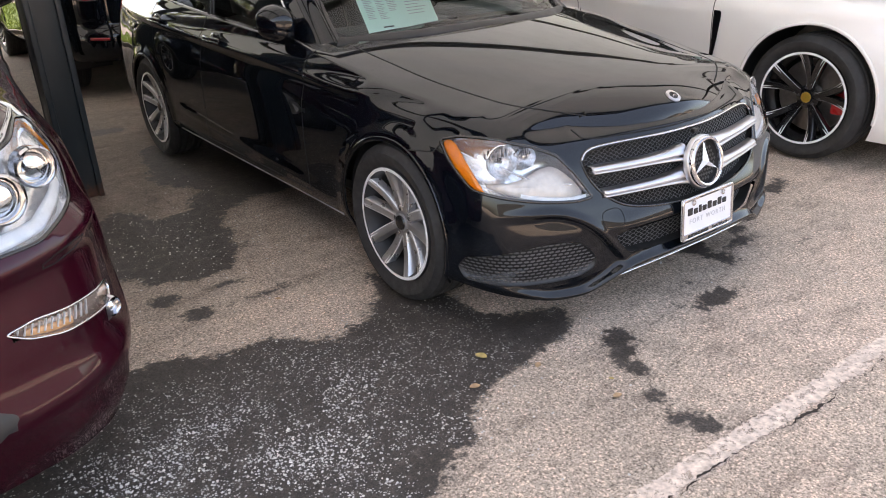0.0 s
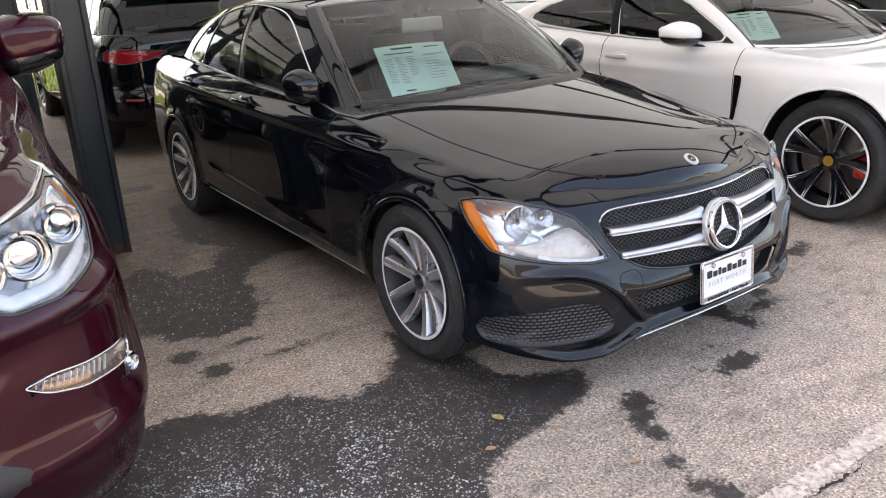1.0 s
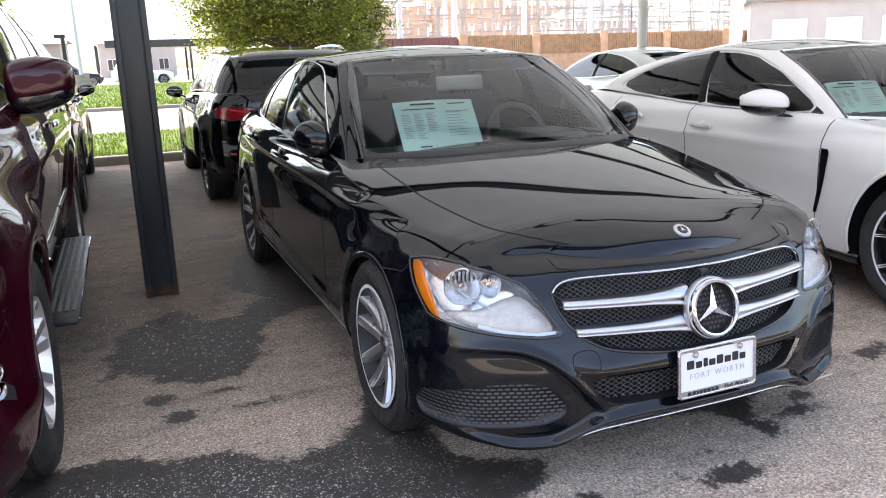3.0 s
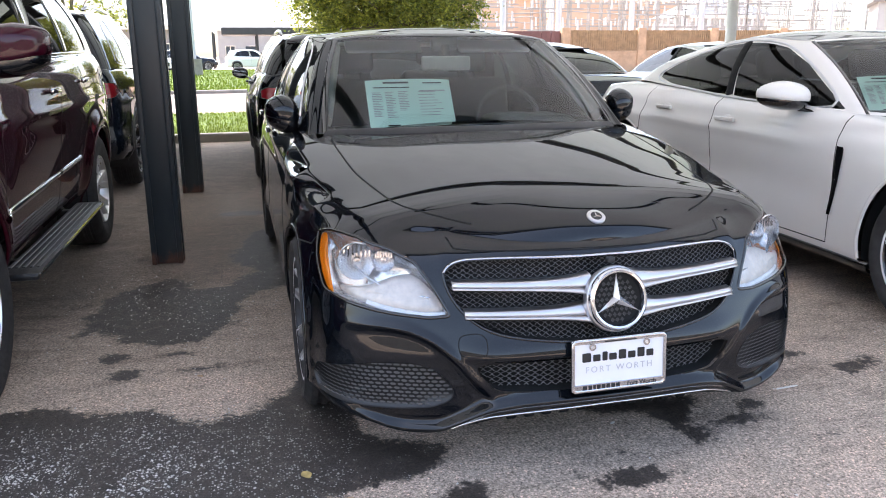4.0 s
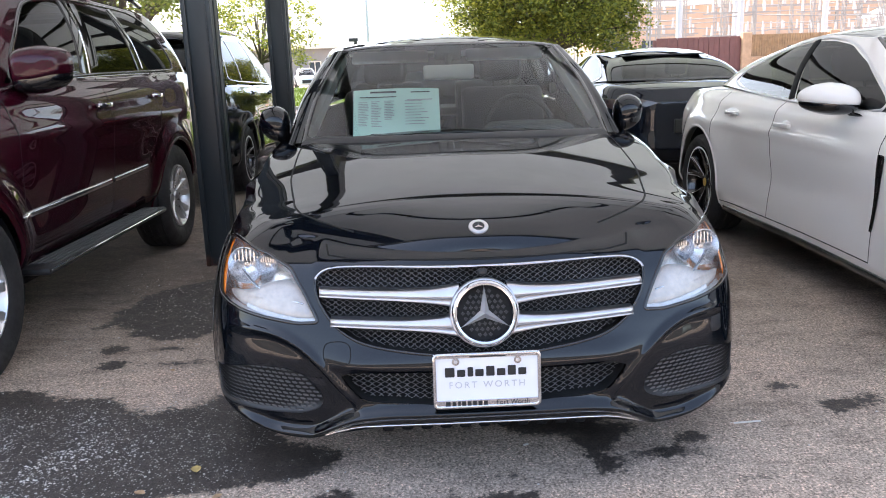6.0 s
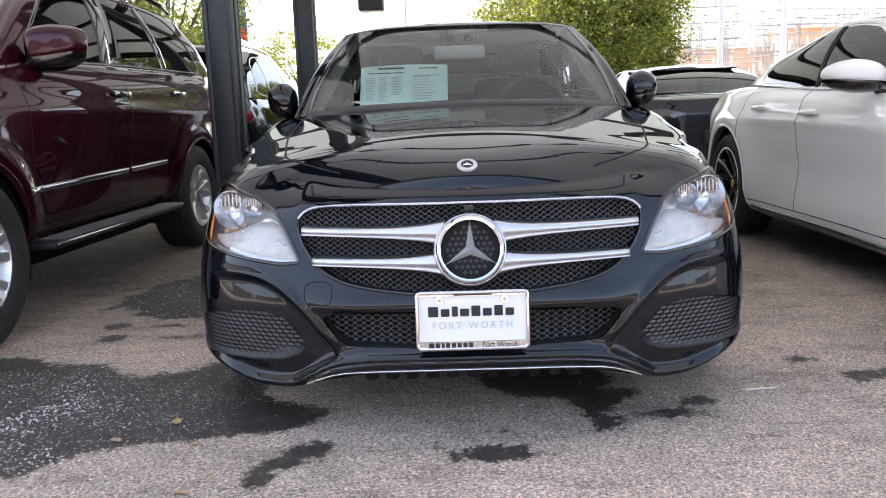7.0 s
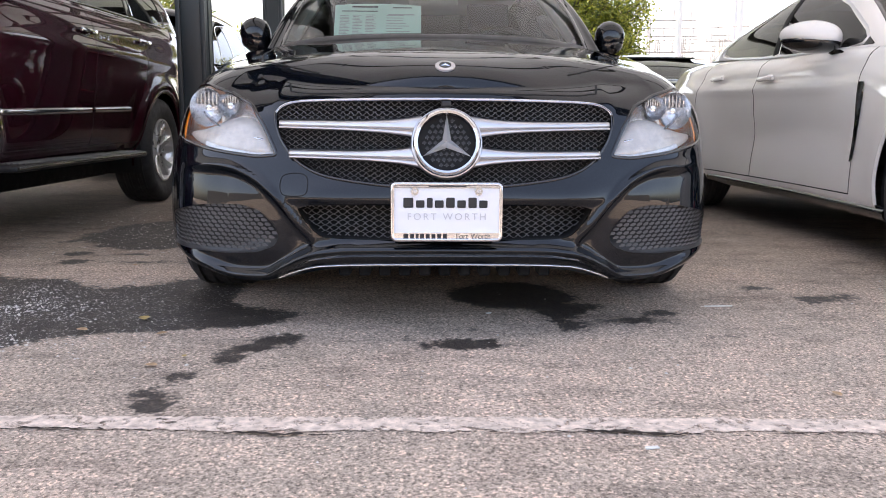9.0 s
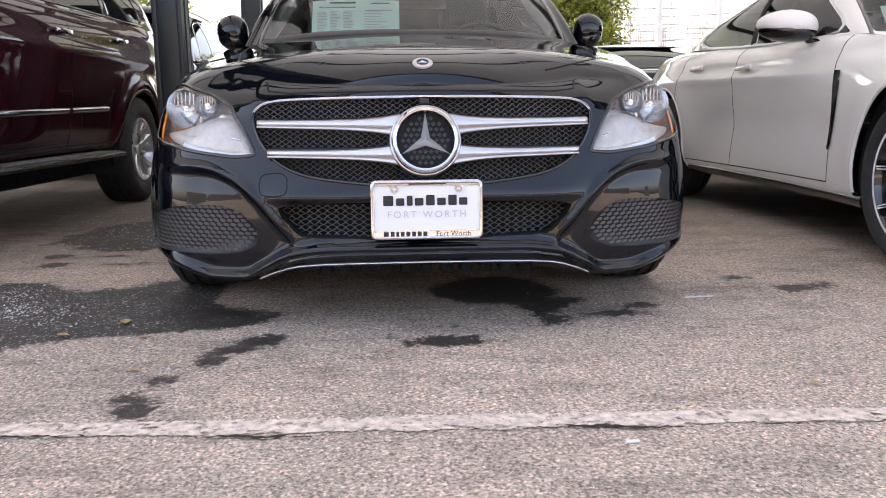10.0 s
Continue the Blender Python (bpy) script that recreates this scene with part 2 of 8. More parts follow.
def nearest(poly, x, y, closed):
    """Distance and nearest point on a polyline, for flat arrays x, y."""
    best = np.full(len(x), 1e9)
    px, py = x.copy(), y.copy()
    ends = np.roll(poly, -1, 0) if closed else poly[1:]
    for a, b in zip(poly if closed else poly[:-1], ends):
        d = b - a
        L = d @ d
        u = np.clip(((x - a[0]) * d[0] + (y - a[1]) * d[1]) / (L if L else 1), 0, 1)
        qx, qy = a[0] + u * d[0], a[1] + u * d[1]
        e = np.hypot(x - qx, y - qy)
        k = e < best
        best[k], px[k], py[k] = e[k], qx[k], qy[k]
    return best, px, py

# ---- car bodies ----
class Body:
    """A lacquered car body: a skirt that runs round the plan outline, up to a shoulder, and a deck across the top.
    s: metres along the outline from the nose's middle to the tail's middle; z: height on the skirt; v above 1: across the deck."""

    def __init__(self, outline, low, top, centre, insets, relief=None, crown=2.2, deck_relief=None):
        p = np.array(outline, float)
        p = np.vstack([[-p[1, 0], p[1, 1]], p, [-p[-2, 0], p[-2, 1]]])
        t = np.concatenate([[0], np.cumsum(np.hypot(*np.diff(p, axis=0).T))])
        u = np.linspace(t[1], t[-2], 1600)
        x, y = curve(list(zip(t, p[:, 0])), False)(u), curve(list(zip(t, p[:, 1])), False)(u)
        self.s = np.concatenate([[0], np.cumsum(np.hypot(np.diff(x), np.diff(y)))])
        self.x, self.y, self.S = x, y, self.s[-1]
        tx, ty = np.gradient(x, self.s), np.gradient(y, self.s)
        self.nx, self.ny = ty, -tx
        self.length = y.max()
        self.wide = self.s[np.argmax(x)]
        self.low, self.top = self.along(low), self.along(top)
        self.centre, self.crown = eased(curve(centre), centre[0][0], centre[-1][0], 0.05), crown
        self.keys = [(self.at(*k), curve(c)) for k, c in insets]
        self.relief, self.deck_relief = relief, deck_relief
        # the shoulder line runs fair from key to key
        self.corr = None
        ss = np.linspace(0, self.S, 900)
        raw = self.inset(ss, self.top(ss))
        k = np.exp(-0.5 * (np.arange(-150, 151) * (ss[1] - ss[0]) / 0.11) ** 2)
        soft = np.convolve(np.pad(raw, 150, "reflect"), k / k.sum(), "valid")
        self.corr = (ss, soft - raw)

    def fair(self, start, heights):
        """One fair middle line for the bonnet, rising from its lip at y = start through (y, z) heights."""
        y, z = np.array(heights, float).T
        co = np.polyfit(np.sqrt(np.maximum(y - start, 0)), z, 4)
        old, end = self.centre, y[-1]
        self.centre = lambda q: np.where(q < end, np.polyval(co, np.sqrt(np.maximum(q - start, 0))), old(q))

    def at(self, kind, value):
        """s of a place: 'x' by half width at the front, 'X' at the rear, 'y' by length along the flank."""
        if kind == "s":
            return value
        half = self.s <= self.wide
        if kind == "x":
            return float(np.interp(value, self.x[half], self.s[half]))
        if kind == "X":
            return float(np.interp(-value, -self.x[~half], self.s[~half]))
        return float(np.interp(value, self.y, self.s))

    def along(self, rows):
        f = curve([(self.at(k, a), b) for k, a, b in rows])
        return eased(f, 0.0, self.S, 0.06)

    def inset(self, s, z):
        ks = np.array([k for k, _ in self.keys])
        vals = np.array([c(z) for _, c in self.keys])
        last = len(ks) - 1
        i = np.clip(np.searchsorted(ks, s, "right") - 1, 0, last - 1)

        def row(j):
            return np.take_along_axis(vals, np.clip(j, 0, last)[None], 0)[0]

        def slope(j):
            lo, hi = np.clip(j - 1, 0, last), np.clip(j + 1, 0, last)
            flat = (j == 0) | (j == last)
            return np.where(flat, 0.0, (row(hi) - row(lo)) / np.maximum(ks[hi] - ks[lo], 1e-6))
        h = ks[i + 1] - ks[i]
        u = np.clip((s - ks[i]) / h, 0, 1)
        fix = 0.0
        if self.corr is not None:
            fix = np.interp(s, *self.corr) * step(z, self.top(s) - 0.14, self.top(s))
        return fix + ((1 + 2 * u) * (1 - u) ** 2 * row(i) + u * (1 - u) ** 2 * h * slope(i) + u * u * (3 - 2 * u) * row(i + 1) + u * u * (u - 1) * h * slope(i + 1))

    def skirt(self, s, z):
        s, z = np.asarray(s, float), np.asarray(z, float)
        x, y = np.interp(s, self.s, self.x), np.interp(s, self.s, self.y)
        nx, ny = np.interp(s, self.s, self.nx), np.interp(s, self.s, self.ny)
        d = self.inset(s, z)
        if self.relief:
            d = d - self.relief(self, s, x, y, z)
        return np.stack([x - nx * d, y - ny * d, z], -1)

    def deck(self, s, t):
        e = self.skirt(s, self.top(s))
        x = e[..., 0] * (1 - t)
        z = e[..., 2] + np.maximum(0, self.centre(e[..., 1]) - e[..., 2]) * (1 - (1 - t) ** self.crown)
        if self.deck_relief:
            z = z + self.deck_relief(self, x, e[..., 1], t) * np.minimum(1, t * 8)
        return np.stack([x, e[..., 1], z], -1)

    def front(self, pts):
        """(x, z) at the front to (s, z)."""
        out = []
        ss = np.linspace(0, self.wide, 500)
        for q in pts:
            if len(q) == 3:
                out.append((self.at(q[0], q[1]), q[2]))
            else:
                xs = np.maximum.accumulate(self.skirt(ss, np.full(500, q[1]))[:, 0])
                out.append((float(np.interp(q[0], xs, ss)), q[1]))
        return np.array(out)

    def rear(self, pts):
        out = []
        ss = np.linspace(self.wide, self.S, 500)[::-1]
        for q in pts:
            if len(q) == 3:
                out.append((self.at(q[0], q[1]), q[2]))
            else:
                xs = np.maximum.accumulate(self.skirt(ss, np.full(500, q[1]))[:, 0])
                out.append((float(np.interp(q[0], xs, ss)), q[1]))
        return np.array(out)

    def normal(self, s, z):
        e = 0.004
        a = self.skirt(s + e, z) - self.skirt(s - e, z)
        b = self.skirt(s, z + e) - self.skirt(s, z - e)
        n = np.cross(a, b)
        return n / np.linalg.norm(n, axis=-1, keepdims=True)

    def arch(self, y, z, r):
        c = self.at("y", y)
        a = np.radians(np.arange(0, 360, 4))
        return np.stack([c + r * np.cos(a), z + r * np.sin(a)], -1)


def arch_top(poly, z_min):
    """The upper run of an arch outline, from its front end to its rear end."""
    p = np.roll(poly, len(poly) // 4, 0)
    return p[p[:, 1] > z_min]


def sided(names, whole, side):
    """Panel names told apart by side, but for those that cross the middle."""
    return np.array([a if w else a + ("|l" if d > 0 else "|r") for a, w, d in zip(names, whole, side)])


def mirrored(v, n):
    return v * np.array([-1, 1, 1]), n * np.array([-1, 1, 1])


def build_skin(body, parent, paint, cuts, seams, name_of, s_nodes, nv=46, nt=16, mats=None, deck_cut=None):
    """Makes the painted panels. cuts: {name: closed (s, z) outline} left open or given to lamps; seams: open (s, z) lines;
    name_of(side, s, z, x, y, t): panel name for each face, '' to leave out."""
    s = np.unique(np.round(np.asarray(s_nodes, float), 5))
    v = np.linspace(0, 1, nv)
    S = np.repeat(s[:, None], nv, 1)
    lo, hi = body.low(s)[:, None], body.top(s)[:, None]
    Z = lo + (hi - lo) * v[None]
    ds = np.minimum(np.gradient(s)[:, None], 0.05) + 0 * Z
    dz = (hi - lo) / nv + 0 * Z
    cell = 0.62 * np.maximum(ds, dz).ravel()
    fs, fz = S.ravel().copy(), Z.ravel().copy()
    free = np.ones(len(fs), bool)
    rim = np.zeros((len(s), nv), bool)
    rim[:, 0] = rim[:, -1] = rim[0] = rim[-1] = True
    free &= ~rim.ravel()
    for poly, closed in [(c, True) for c in cuts.values()] + [(c, False) for c in seams]:
        near = np.where(free & (fs > poly[:, 0].min() - 0.05) & (fs < poly[:, 0].max() + 0.05))[0]
        d, px, pz = nearest(poly, fs[near], fz[near], closed)
        k = d < cell[near]
        fs[near[k]], fz[near[k]] = px[k], pz[k]
        free[near[k]] = False
    S, Z = fs.reshape(S.shape), fz.reshape(Z.shape)
    P = body.skirt(S, Z)
    t = np.linspace(0, 1, nt + 1)[1:]
    D = body.deck(np.repeat(s[:, None], nt, 1), np.repeat(t[None], len(s), 0))
    G = np.concatenate([P, D], 1)
    T = np.concatenate([np.zeros((len(s), nv)), np.repeat(t[None], len(s), 0)], 1)
    SS = np.concatenate([S, np.repeat(s[:, None], nt, 1)], 1)
    rows, cols = G.shape[:2]
    full = np.concatenate([G, (G * np.array([-1, 1, 1]))[:, -2::-1]], 1)
    wide = full.shape[1]
    idx = np.arange(rows * wide).reshape(rows, wide)
    quads = np.stack([idx[:-1, :-1], idx[1:, :-1], idx[1:, 1:], idx[:-1, 1:]], -1).reshape(-1, 4)
    flat = full.reshape(-1, 3)
    fn = np.cross(flat[quads[:, 2]] - flat[quads[:, 0]], flat[quads[:, 3]] - flat[quads[:, 1]])
    vn = np.zeros_like(flat)
    for c in range(4):
        np.add.at(vn, quads[:, c], fn)
    # rows at the nose and tail run together on the middle line
    vn /= np.maximum(np.linalg.norm(vn, axis=1, keepdims=True), 1e-12)
    fullS = np.concatenate([SS, SS[:, -2::-1]], 1).ravel()
    fullT = np.concatenate([T, T[:, -2::-1]], 1).ravel()
    mid = flat[quads].mean(1)
    ms, mt = fullS[quads].mean(1), fullT[quads].mean(1)
    side = np.where(np.arange(wide - 1) < cols - 1, 1, -1)
    side = np.tile(side, rows - 1)
    holes = {}
    open_face = np.zeros(len(quads), bool)
    for n, poly in cuts.items():
        k = inside(poly, ms, mid[:, 2]) & (mt == 0)
        holes[n] = k
        open_face |= k
    names = name_of(side, ms, mid[:, 2], np.abs(mid[:, 0]), mid[:, 1], mt)
    if deck_cut is not None:
        open_face |= (mt > 0) & deck_cut(np.abs(mid[:, 0]), mid[:, 1])

    def piece(name, sel, mat, par, label=""):
        q = quads[sel]
        used, inv = np.unique(q, return_inverse=True)
        return mesh_object(name, flat[used], inv.reshape(-1, 4), mat, par, label, True, vn[used])
    made = {}
    for n in sorted(set(names)):
        if n:
            sel = (names == n) & ~open_face
            if sel.any():
                plain_name = n.split("|")[0]
                made[n] = piece(plain_name, sel, (mats or {}).get(plain_name, paint), parent)
    return made, {n: (lambda name, mat, par, sd, n=n, label="": piece(name, holes[n] & (side == sd), mat, par, label)) for n in cuts}


def strip(name, pts, nrm, width, height, mat, parent, closed=False, label="", sink=0.0):
    """A bar of low arched section along points with surface normals."""
    p, n = np.asarray(pts), np.asarray(nrm)
    t = (np.roll(p, -1, 0) - np.roll(p, 1, 0)) if closed else np.gradient(p, axis=0)
    t /= np.maximum(np.linalg.norm(t, axis=1, keepdims=True), 1e-9)
    b = np.cross(n, t)
    b /= np.maximum(np.linalg.norm(b, axis=1, keepdims=True), 1e-9)
    sec = [(-0.5, -1.0), (-0.5, 0.2), (-0.3, 0.8), (0.0, 1.0), (0.3, 0.8), (0.5, 0.2), (0.5, -1.0)]
    vs = np.concatenate([p + b * (a * width) + n * (h * height - sink) for a, h in sec])
    k, m = len(p), len(sec)
    fs = [(j * k + i, j * k + (i + 1) % k, (j + 1) * k + (i + 1) % k, (j + 1) * k + i) for j in range(m - 1) for i in range(k if closed else k - 1)]
    return mesh_object(name, vs, fs, mat, parent, label, True)


def on_skirt(body, line, sd=1, closed=False, gap=0.012):
    q = dense(line, closed, gap)
    p, n = body.skirt(q[:, 0], q[:, 1]), body.normal(q[:, 0], q[:, 1])
    if sd < 0:
        p, n = mirrored(p, n)
    return p, n


class Cabin:
    """The glasshouse: a ring lofted from the sill outline to the roof outline, with a domed roof.
    k: knot number round from the windscreen's middle to the rear window's middle; h: 0 at the sill, 1 at the roof."""

    def __init__(self, sill, rim, roof, bulge=0.03):
        self.n = len(sill) - 1
        ks = range(-1, len(sill) + 1)

        def fun(rows):
            a = np.array(rows, float)
            a = np.vstack([a[1] * [-1, 1, 1], a, a[-2] * [-1, 1, 1]])
            return [curve(list(zip(ks, a[:, i])), False) for i in range(3)]
        self.b, self.t, self.roof, self.bulge = fun(sill), fun(rim), curve(roof), bulge

    def at(self, k, h):
        k, h = np.asarray(k, float), np.asarray(h, float)
        B = np.stack([f(k) for f in self.b], -1)
        T = np.stack([f(k) for f in self.t], -1)
        e = 0.01
        tang = np.stack([f(k + e) - f(k - e) for f in self.b], -1)
        out = np.cross(tang, T - B)
        out /= np.maximum(np.linalg.norm(out, axis=-1, keepdims=True), 1e-9)
        return B + (T - B) * h[..., None] + out * (self.bulge * np.sin(np.pi * np.clip(h, 0, 1)))[..., None]

    def normal(self, k, h):
        e = 0.01
        n = np.cross(self.at(k + e, h) - self.at(k - e, h), self.at(k, h + e) - self.at(k, h - e))
        return n / np.maximum(np.linalg.norm(n, axis=-1, keepdims=True), 1e-9)

    def line(self, pts, sd=1, closed=True, gap=0.02):
        q = dense(pts, closed, gap)
        p, n = self.at(q[:, 0], q[:, 1]), self.normal(q[:, 0], q[:, 1])
        return mirrored(p, n) if sd < 0 else (p, n)

    def build(self, parent, panes, paint, roof_mat, res=60, nh=26, nr=14, pane_mats=None, frame_name="pillar_frame"):
        """panes: {name: (k, h) outline on one side}; names ending in '*' cross the middle line."""
        k = np.unique(np.round(np.concatenate([np.linspace(0, self.n, res), np.arange(self.n + 1)]), 4))
        h = np.linspace(0, 1, nh)
        K, Hh = np.repeat(k[:, None], nh, 1), np.repeat(h[None], len(k), 0)
        fk, fh = K.ravel().copy(), Hh.ravel().copy()
        free = np.ones(len(fk), bool)
        free[(fh == 0) | (fh == 1) | (fk == 0) | (fk == self.n)] = False
        for poly in panes.values():
            near = np.where(free)[0]
            sc = np.array([1.0, self.n / res * nh])      # cells are about square in these units
            d, px, pz = nearest(poly * sc, fk[near], fh[near] * sc[1], True)
            j = d < 0.6 * self.n / res
            fk[near[j]], fh[near[j]] = px[j], pz[j] / sc[1]
            free[near[j]] = False
        K, Hh = fk.reshape(K.shape), fh.reshape(Hh.shape)
        P = self.at(K, Hh)
        t = np.linspace(0, 1, nr + 1)[1:]
        edge = P[:, -1]
        x = edge[:, None, 0] * (1 - t[None])
        z = edge[:, None, 2] + np.maximum(0, self.roof(edge[:, 1]) - edge[:, 2])[:, None] * (1 - (1 - t[None]) ** 2.2)
        D = np.stack([x, np.repeat(edge[:, None, 1], nr, 1), z], -1)
        G = np.concatenate([P, D], 1)
        rows, cols = G.shape[:2]
        for sd in (1, -1):
            g = G * np.array([sd, 1, 1])
            flat = g.reshape(-1, 3)
            idx = np.arange(rows * cols).reshape(rows, cols)
            q = np.stack([idx[:-1, :-1], idx[1:, :-1], idx[1:, 1:], idx[:-1, 1:]], -1).reshape(-1, 4)
            fn = np.cross(flat[q[:, 2]] - flat[q[:, 0]], flat[q[:, 3]] - flat[q[:, 1]]) * sd
            vn = np.zeros_like(flat)
            for c in range(4):
                np.add.at(vn, q[:, c], fn)
            vn[idx[0], 0] = vn[idx[-1], 0] = vn[idx[:, -1], 0] = 0
            vn /= np.maximum(np.linalg.norm(vn, axis=1, keepdims=True), 1e-12)
            mk = np.concatenate([K, np.repeat(k[:, None], nr, 1)], 1).ravel()[q].mean(1)
            mh = np.concatenate([Hh, 2 + np.zeros((rows, nr))], 1).ravel()[q].mean(1)
            left = np.ones(len(q), bool)

            def piece(name, sel, mat):
                f = q[sel] if sd > 0 else q[sel][:, ::-1]
                used, inv = np.unique(f, return_inverse=True)
                return mesh_object(name, flat[used], inv.reshape(-1, 4), mat, parent, "", True, vn[used])
            for n, poly in panes.items():
                sel = inside(poly, mk, mh)
                left &= ~sel
                if sel.any():
                    piece(n.strip("*"), sel, (pane_mats or {}).get(n, GLASS))
            up = mh > 1
            piece("roof_panel", left & up, roof_mat)
            piece(frame_name, left & ~up, paint)


def wheel(name, parent, pos, radius, width, rim_r, spokes, style, sd, rim_mat, face_mat, caliper, label=""):
    """A wheel with tyre, rim, spokes, hub, brake disc and caliper; sd: -1 or 1, the side on which it stands."""
    w = new(name)
    w.parent = parent
    w.matrix_basis = pose(*pos, 0, 0, 0 if sd > 0 else 180)
    if label:
        w["label"] = label
    hw = width / 2
    bm = bmesh.new()
    r, t = radius, radius - rim_r
    prof = [(rim_r - 0.004, -hw * 0.82), (rim_r + 0.012, -hw * 0.92), (rim_r + t * 0.5, -hw * 1.04), (r - 0.03, -hw * 0.97), (r - 0.008, -hw * 0.84)]
    for g in (-0.55, -0.2, 0.2, 0.55):
        prof += [(r - 0.001, hw * (g - 0.1)), (r - 0.009, hw * (g - 0.06)), (r - 0.009, hw * (g + 0.06)), (r - 0.001, hw * (g + 0.1))]
    prof += [(r - 0.008, hw * 0.84), (r - 0.03, hw * 0.97), (rim_r + t * 0.62, hw * 1.035), (rim_r + t * 0.56, hw * 1.045), (rim_r + t * 0.3, hw * 1.0), (rim_r + 0.012, hw * 0.93), (rim_r - 0.004, hw * 0.84)]
    lathe(bm, prof, 72)
    part("tyre", bm, RUBBER, w, "black rubber tyre", True)
    bm = bmesh.new()
    lathe(bm, [(rim_r - 0.002, hw * 0.84), (rim_r - 0.004, hw * 0.93), (rim_r - 0.014, hw * 0.94), (rim_r - 0.02, hw * 0.86), (rim_r - 0.035, hw * 0.4), (rim_r - 0.05, -hw * 0.7), (rim_r - 0.006, -hw * 0.84)], 72)
    part("rim", bm, rim_mat, w, "", True)
    inner = rim_r - 0.012
    for i in range(spokes):
        a = 2 * math.pi * i / spokes + 0.2
        for k, off in enumerate(style["offsets"]):
            bm = bmesh.new()
            root = style["root"]
            bend = off * style.get("fan", 1.0)
            rows = []
            for j in range(7):
                u = j / 6
                rr = 0.045 + (inner - 0.045) * u
                c = root * off + (bend - root * off) * (u ** style.get("curl", 1.0))
                ang = a + c
                hwid = (style["w0"] + (style["w1"] - style["w0"]) * u) / 2
                dep = hw * (0.62 + 0.28 * u ** 2 - style.get("dish", 0.0) * (1 - u))
                er, et = Vector((0, math.cos(ang), math.sin(ang))), Vector((0, -math.sin(ang), math.cos(ang)))
                base = er * rr
                rows.append([bm.verts.new(base + et * s_ * hwid * q + Vector((dep + z, 0, 0))) for s_, q, z in
                             ((-1, 1.25, -0.03), (-1, 1, -0.004), (-1, 0.72, 0.003), (1, 0.72, 0.003), (1, 1, -0.004), (1, 1.25, -0.03))])
            for p, q in zip(rows, rows[1:]):
                for j in range(5):
                    bm.faces.new((p[j], p[j + 1], q[j + 1], q[j]))
            sp = part("spoke", bm, face_mat, w, "", True)
            if style.get("edge"):
                bm = bmesh.new()
                e_rows = []
                for p in range(7):
                    u = p / 6
                    rr = 0.06 + (inner - 0.06) * u
                    ang = a + root * off + (bend - root * off) * (u ** style.get("curl", 1.0))
                    hwid = (style["w0"] + (style["w1"] - style["w0"]) * u) / 2
                    dep = hw * (0.62 + 0.28 * u ** 2 - style.get("dish", 0.0) * (1 - u)) + 0.0045
                    et = Vector((0, -math.sin(ang), math.cos(ang))) * (1 if off > 0 else -1)
                    base = Vector((dep, rr * math.cos(ang), rr * math.sin(ang)))
                    e_rows.append((bm.verts.new(base + et * hwid * style["edge"]), bm.verts.new(base + et * hwid * 0.98 + Vector((-0.003, 0, 0)))))
                for p, q in zip(e_rows, e_rows[1:]):
                    bm.faces.new((p[0], p[1], q[1], q[0]))
                part("machined_edge", bm, MACHINED, sp)
    if style.get("edge") or style.get("lip"):
        bm = bmesh.new()
        lathe(bm, [(rim_r - 0.005, hw * 0.945), (rim_r - 0.018, hw * 0.945)], 72)
        part("machined_lip", bm, MACHINED, w, "", True)
    bm = bmesh.new()
    d = hw * (0.62 - style.get("dish", 0.0))
    lathe(bm, [(0.075, d - 0.05), (0.07, d - 0.005), (0.036, d + 0.004), (0.034, d + 0.012), (0.0005, d + 0.014)], 36)
    hub = part("hub", bm, face_mat, w, "", True)
    bm = bmesh.new()
    lathe(bm, [(0.031, d + 0.0122), (0.029, d + 0.0165), (0.0005, d + 0.0175)], 24)
    part("hub_cap", bm, style.get("cap", GLOSS_BLACK), hub, "", True)
    for i in range(5):
        bm = bmesh.new()
        a = 2 * math.pi * i / 5 + 0.5
        rod(bm, (d - 0.03, 0.055 * math.cos(a), 0.055 * math.sin(a)), (d + 0.004, 0.055 * math.cos(a), 0.055 * math.sin(a)), 0.009, 0.009, 8)
        part("wheel_bolt", bm, ALLOY_DARK, hub)
    bm = bmesh.new()
    lathe(bm, [(0.06, 0.0), (0.09, 0.005), (rim_r * 0.78, 0.005), (rim_r * 0.78, -0.02), (0.06, -0.02)], 48)
    part("brake_disc", bm, DISC, w, "", True)
    bm = bmesh.new()
    block(bm, -0.035, 0.042, rim_r * 0.48, rim_r * 0.86, -0.085, 0.085, 0.015, 2)
    part("brake_caliper", bm, caliper, w, "", True)
    bm = bmesh.new()
    lathe(bm, [(rim_r - 0.03, -0.045), (0.02, -0.05)], 36)
    part("brake_backplate", bm, TRIM, w)
    return w


def liner(parent, y, z, r, x0, x1):
    """The dark inner arch over a wheel, on both sides."""
    for sd in (1, -1):
        vs, fs = [], []
        for i in range(25):
            a = math.radians(-20 + 220 * i / 24)
            for x in (x0, x1):
                vs.append((sd * x, y + r * math.cos(a), z + r * math.sin(a)))
        for i in range(24):
            fs.append((2 * i, 2 * i + 1, 2 * i + 3, 2 * i + 2))
        mesh_object("wheel_liner", vs, fs, TRIM, parent)


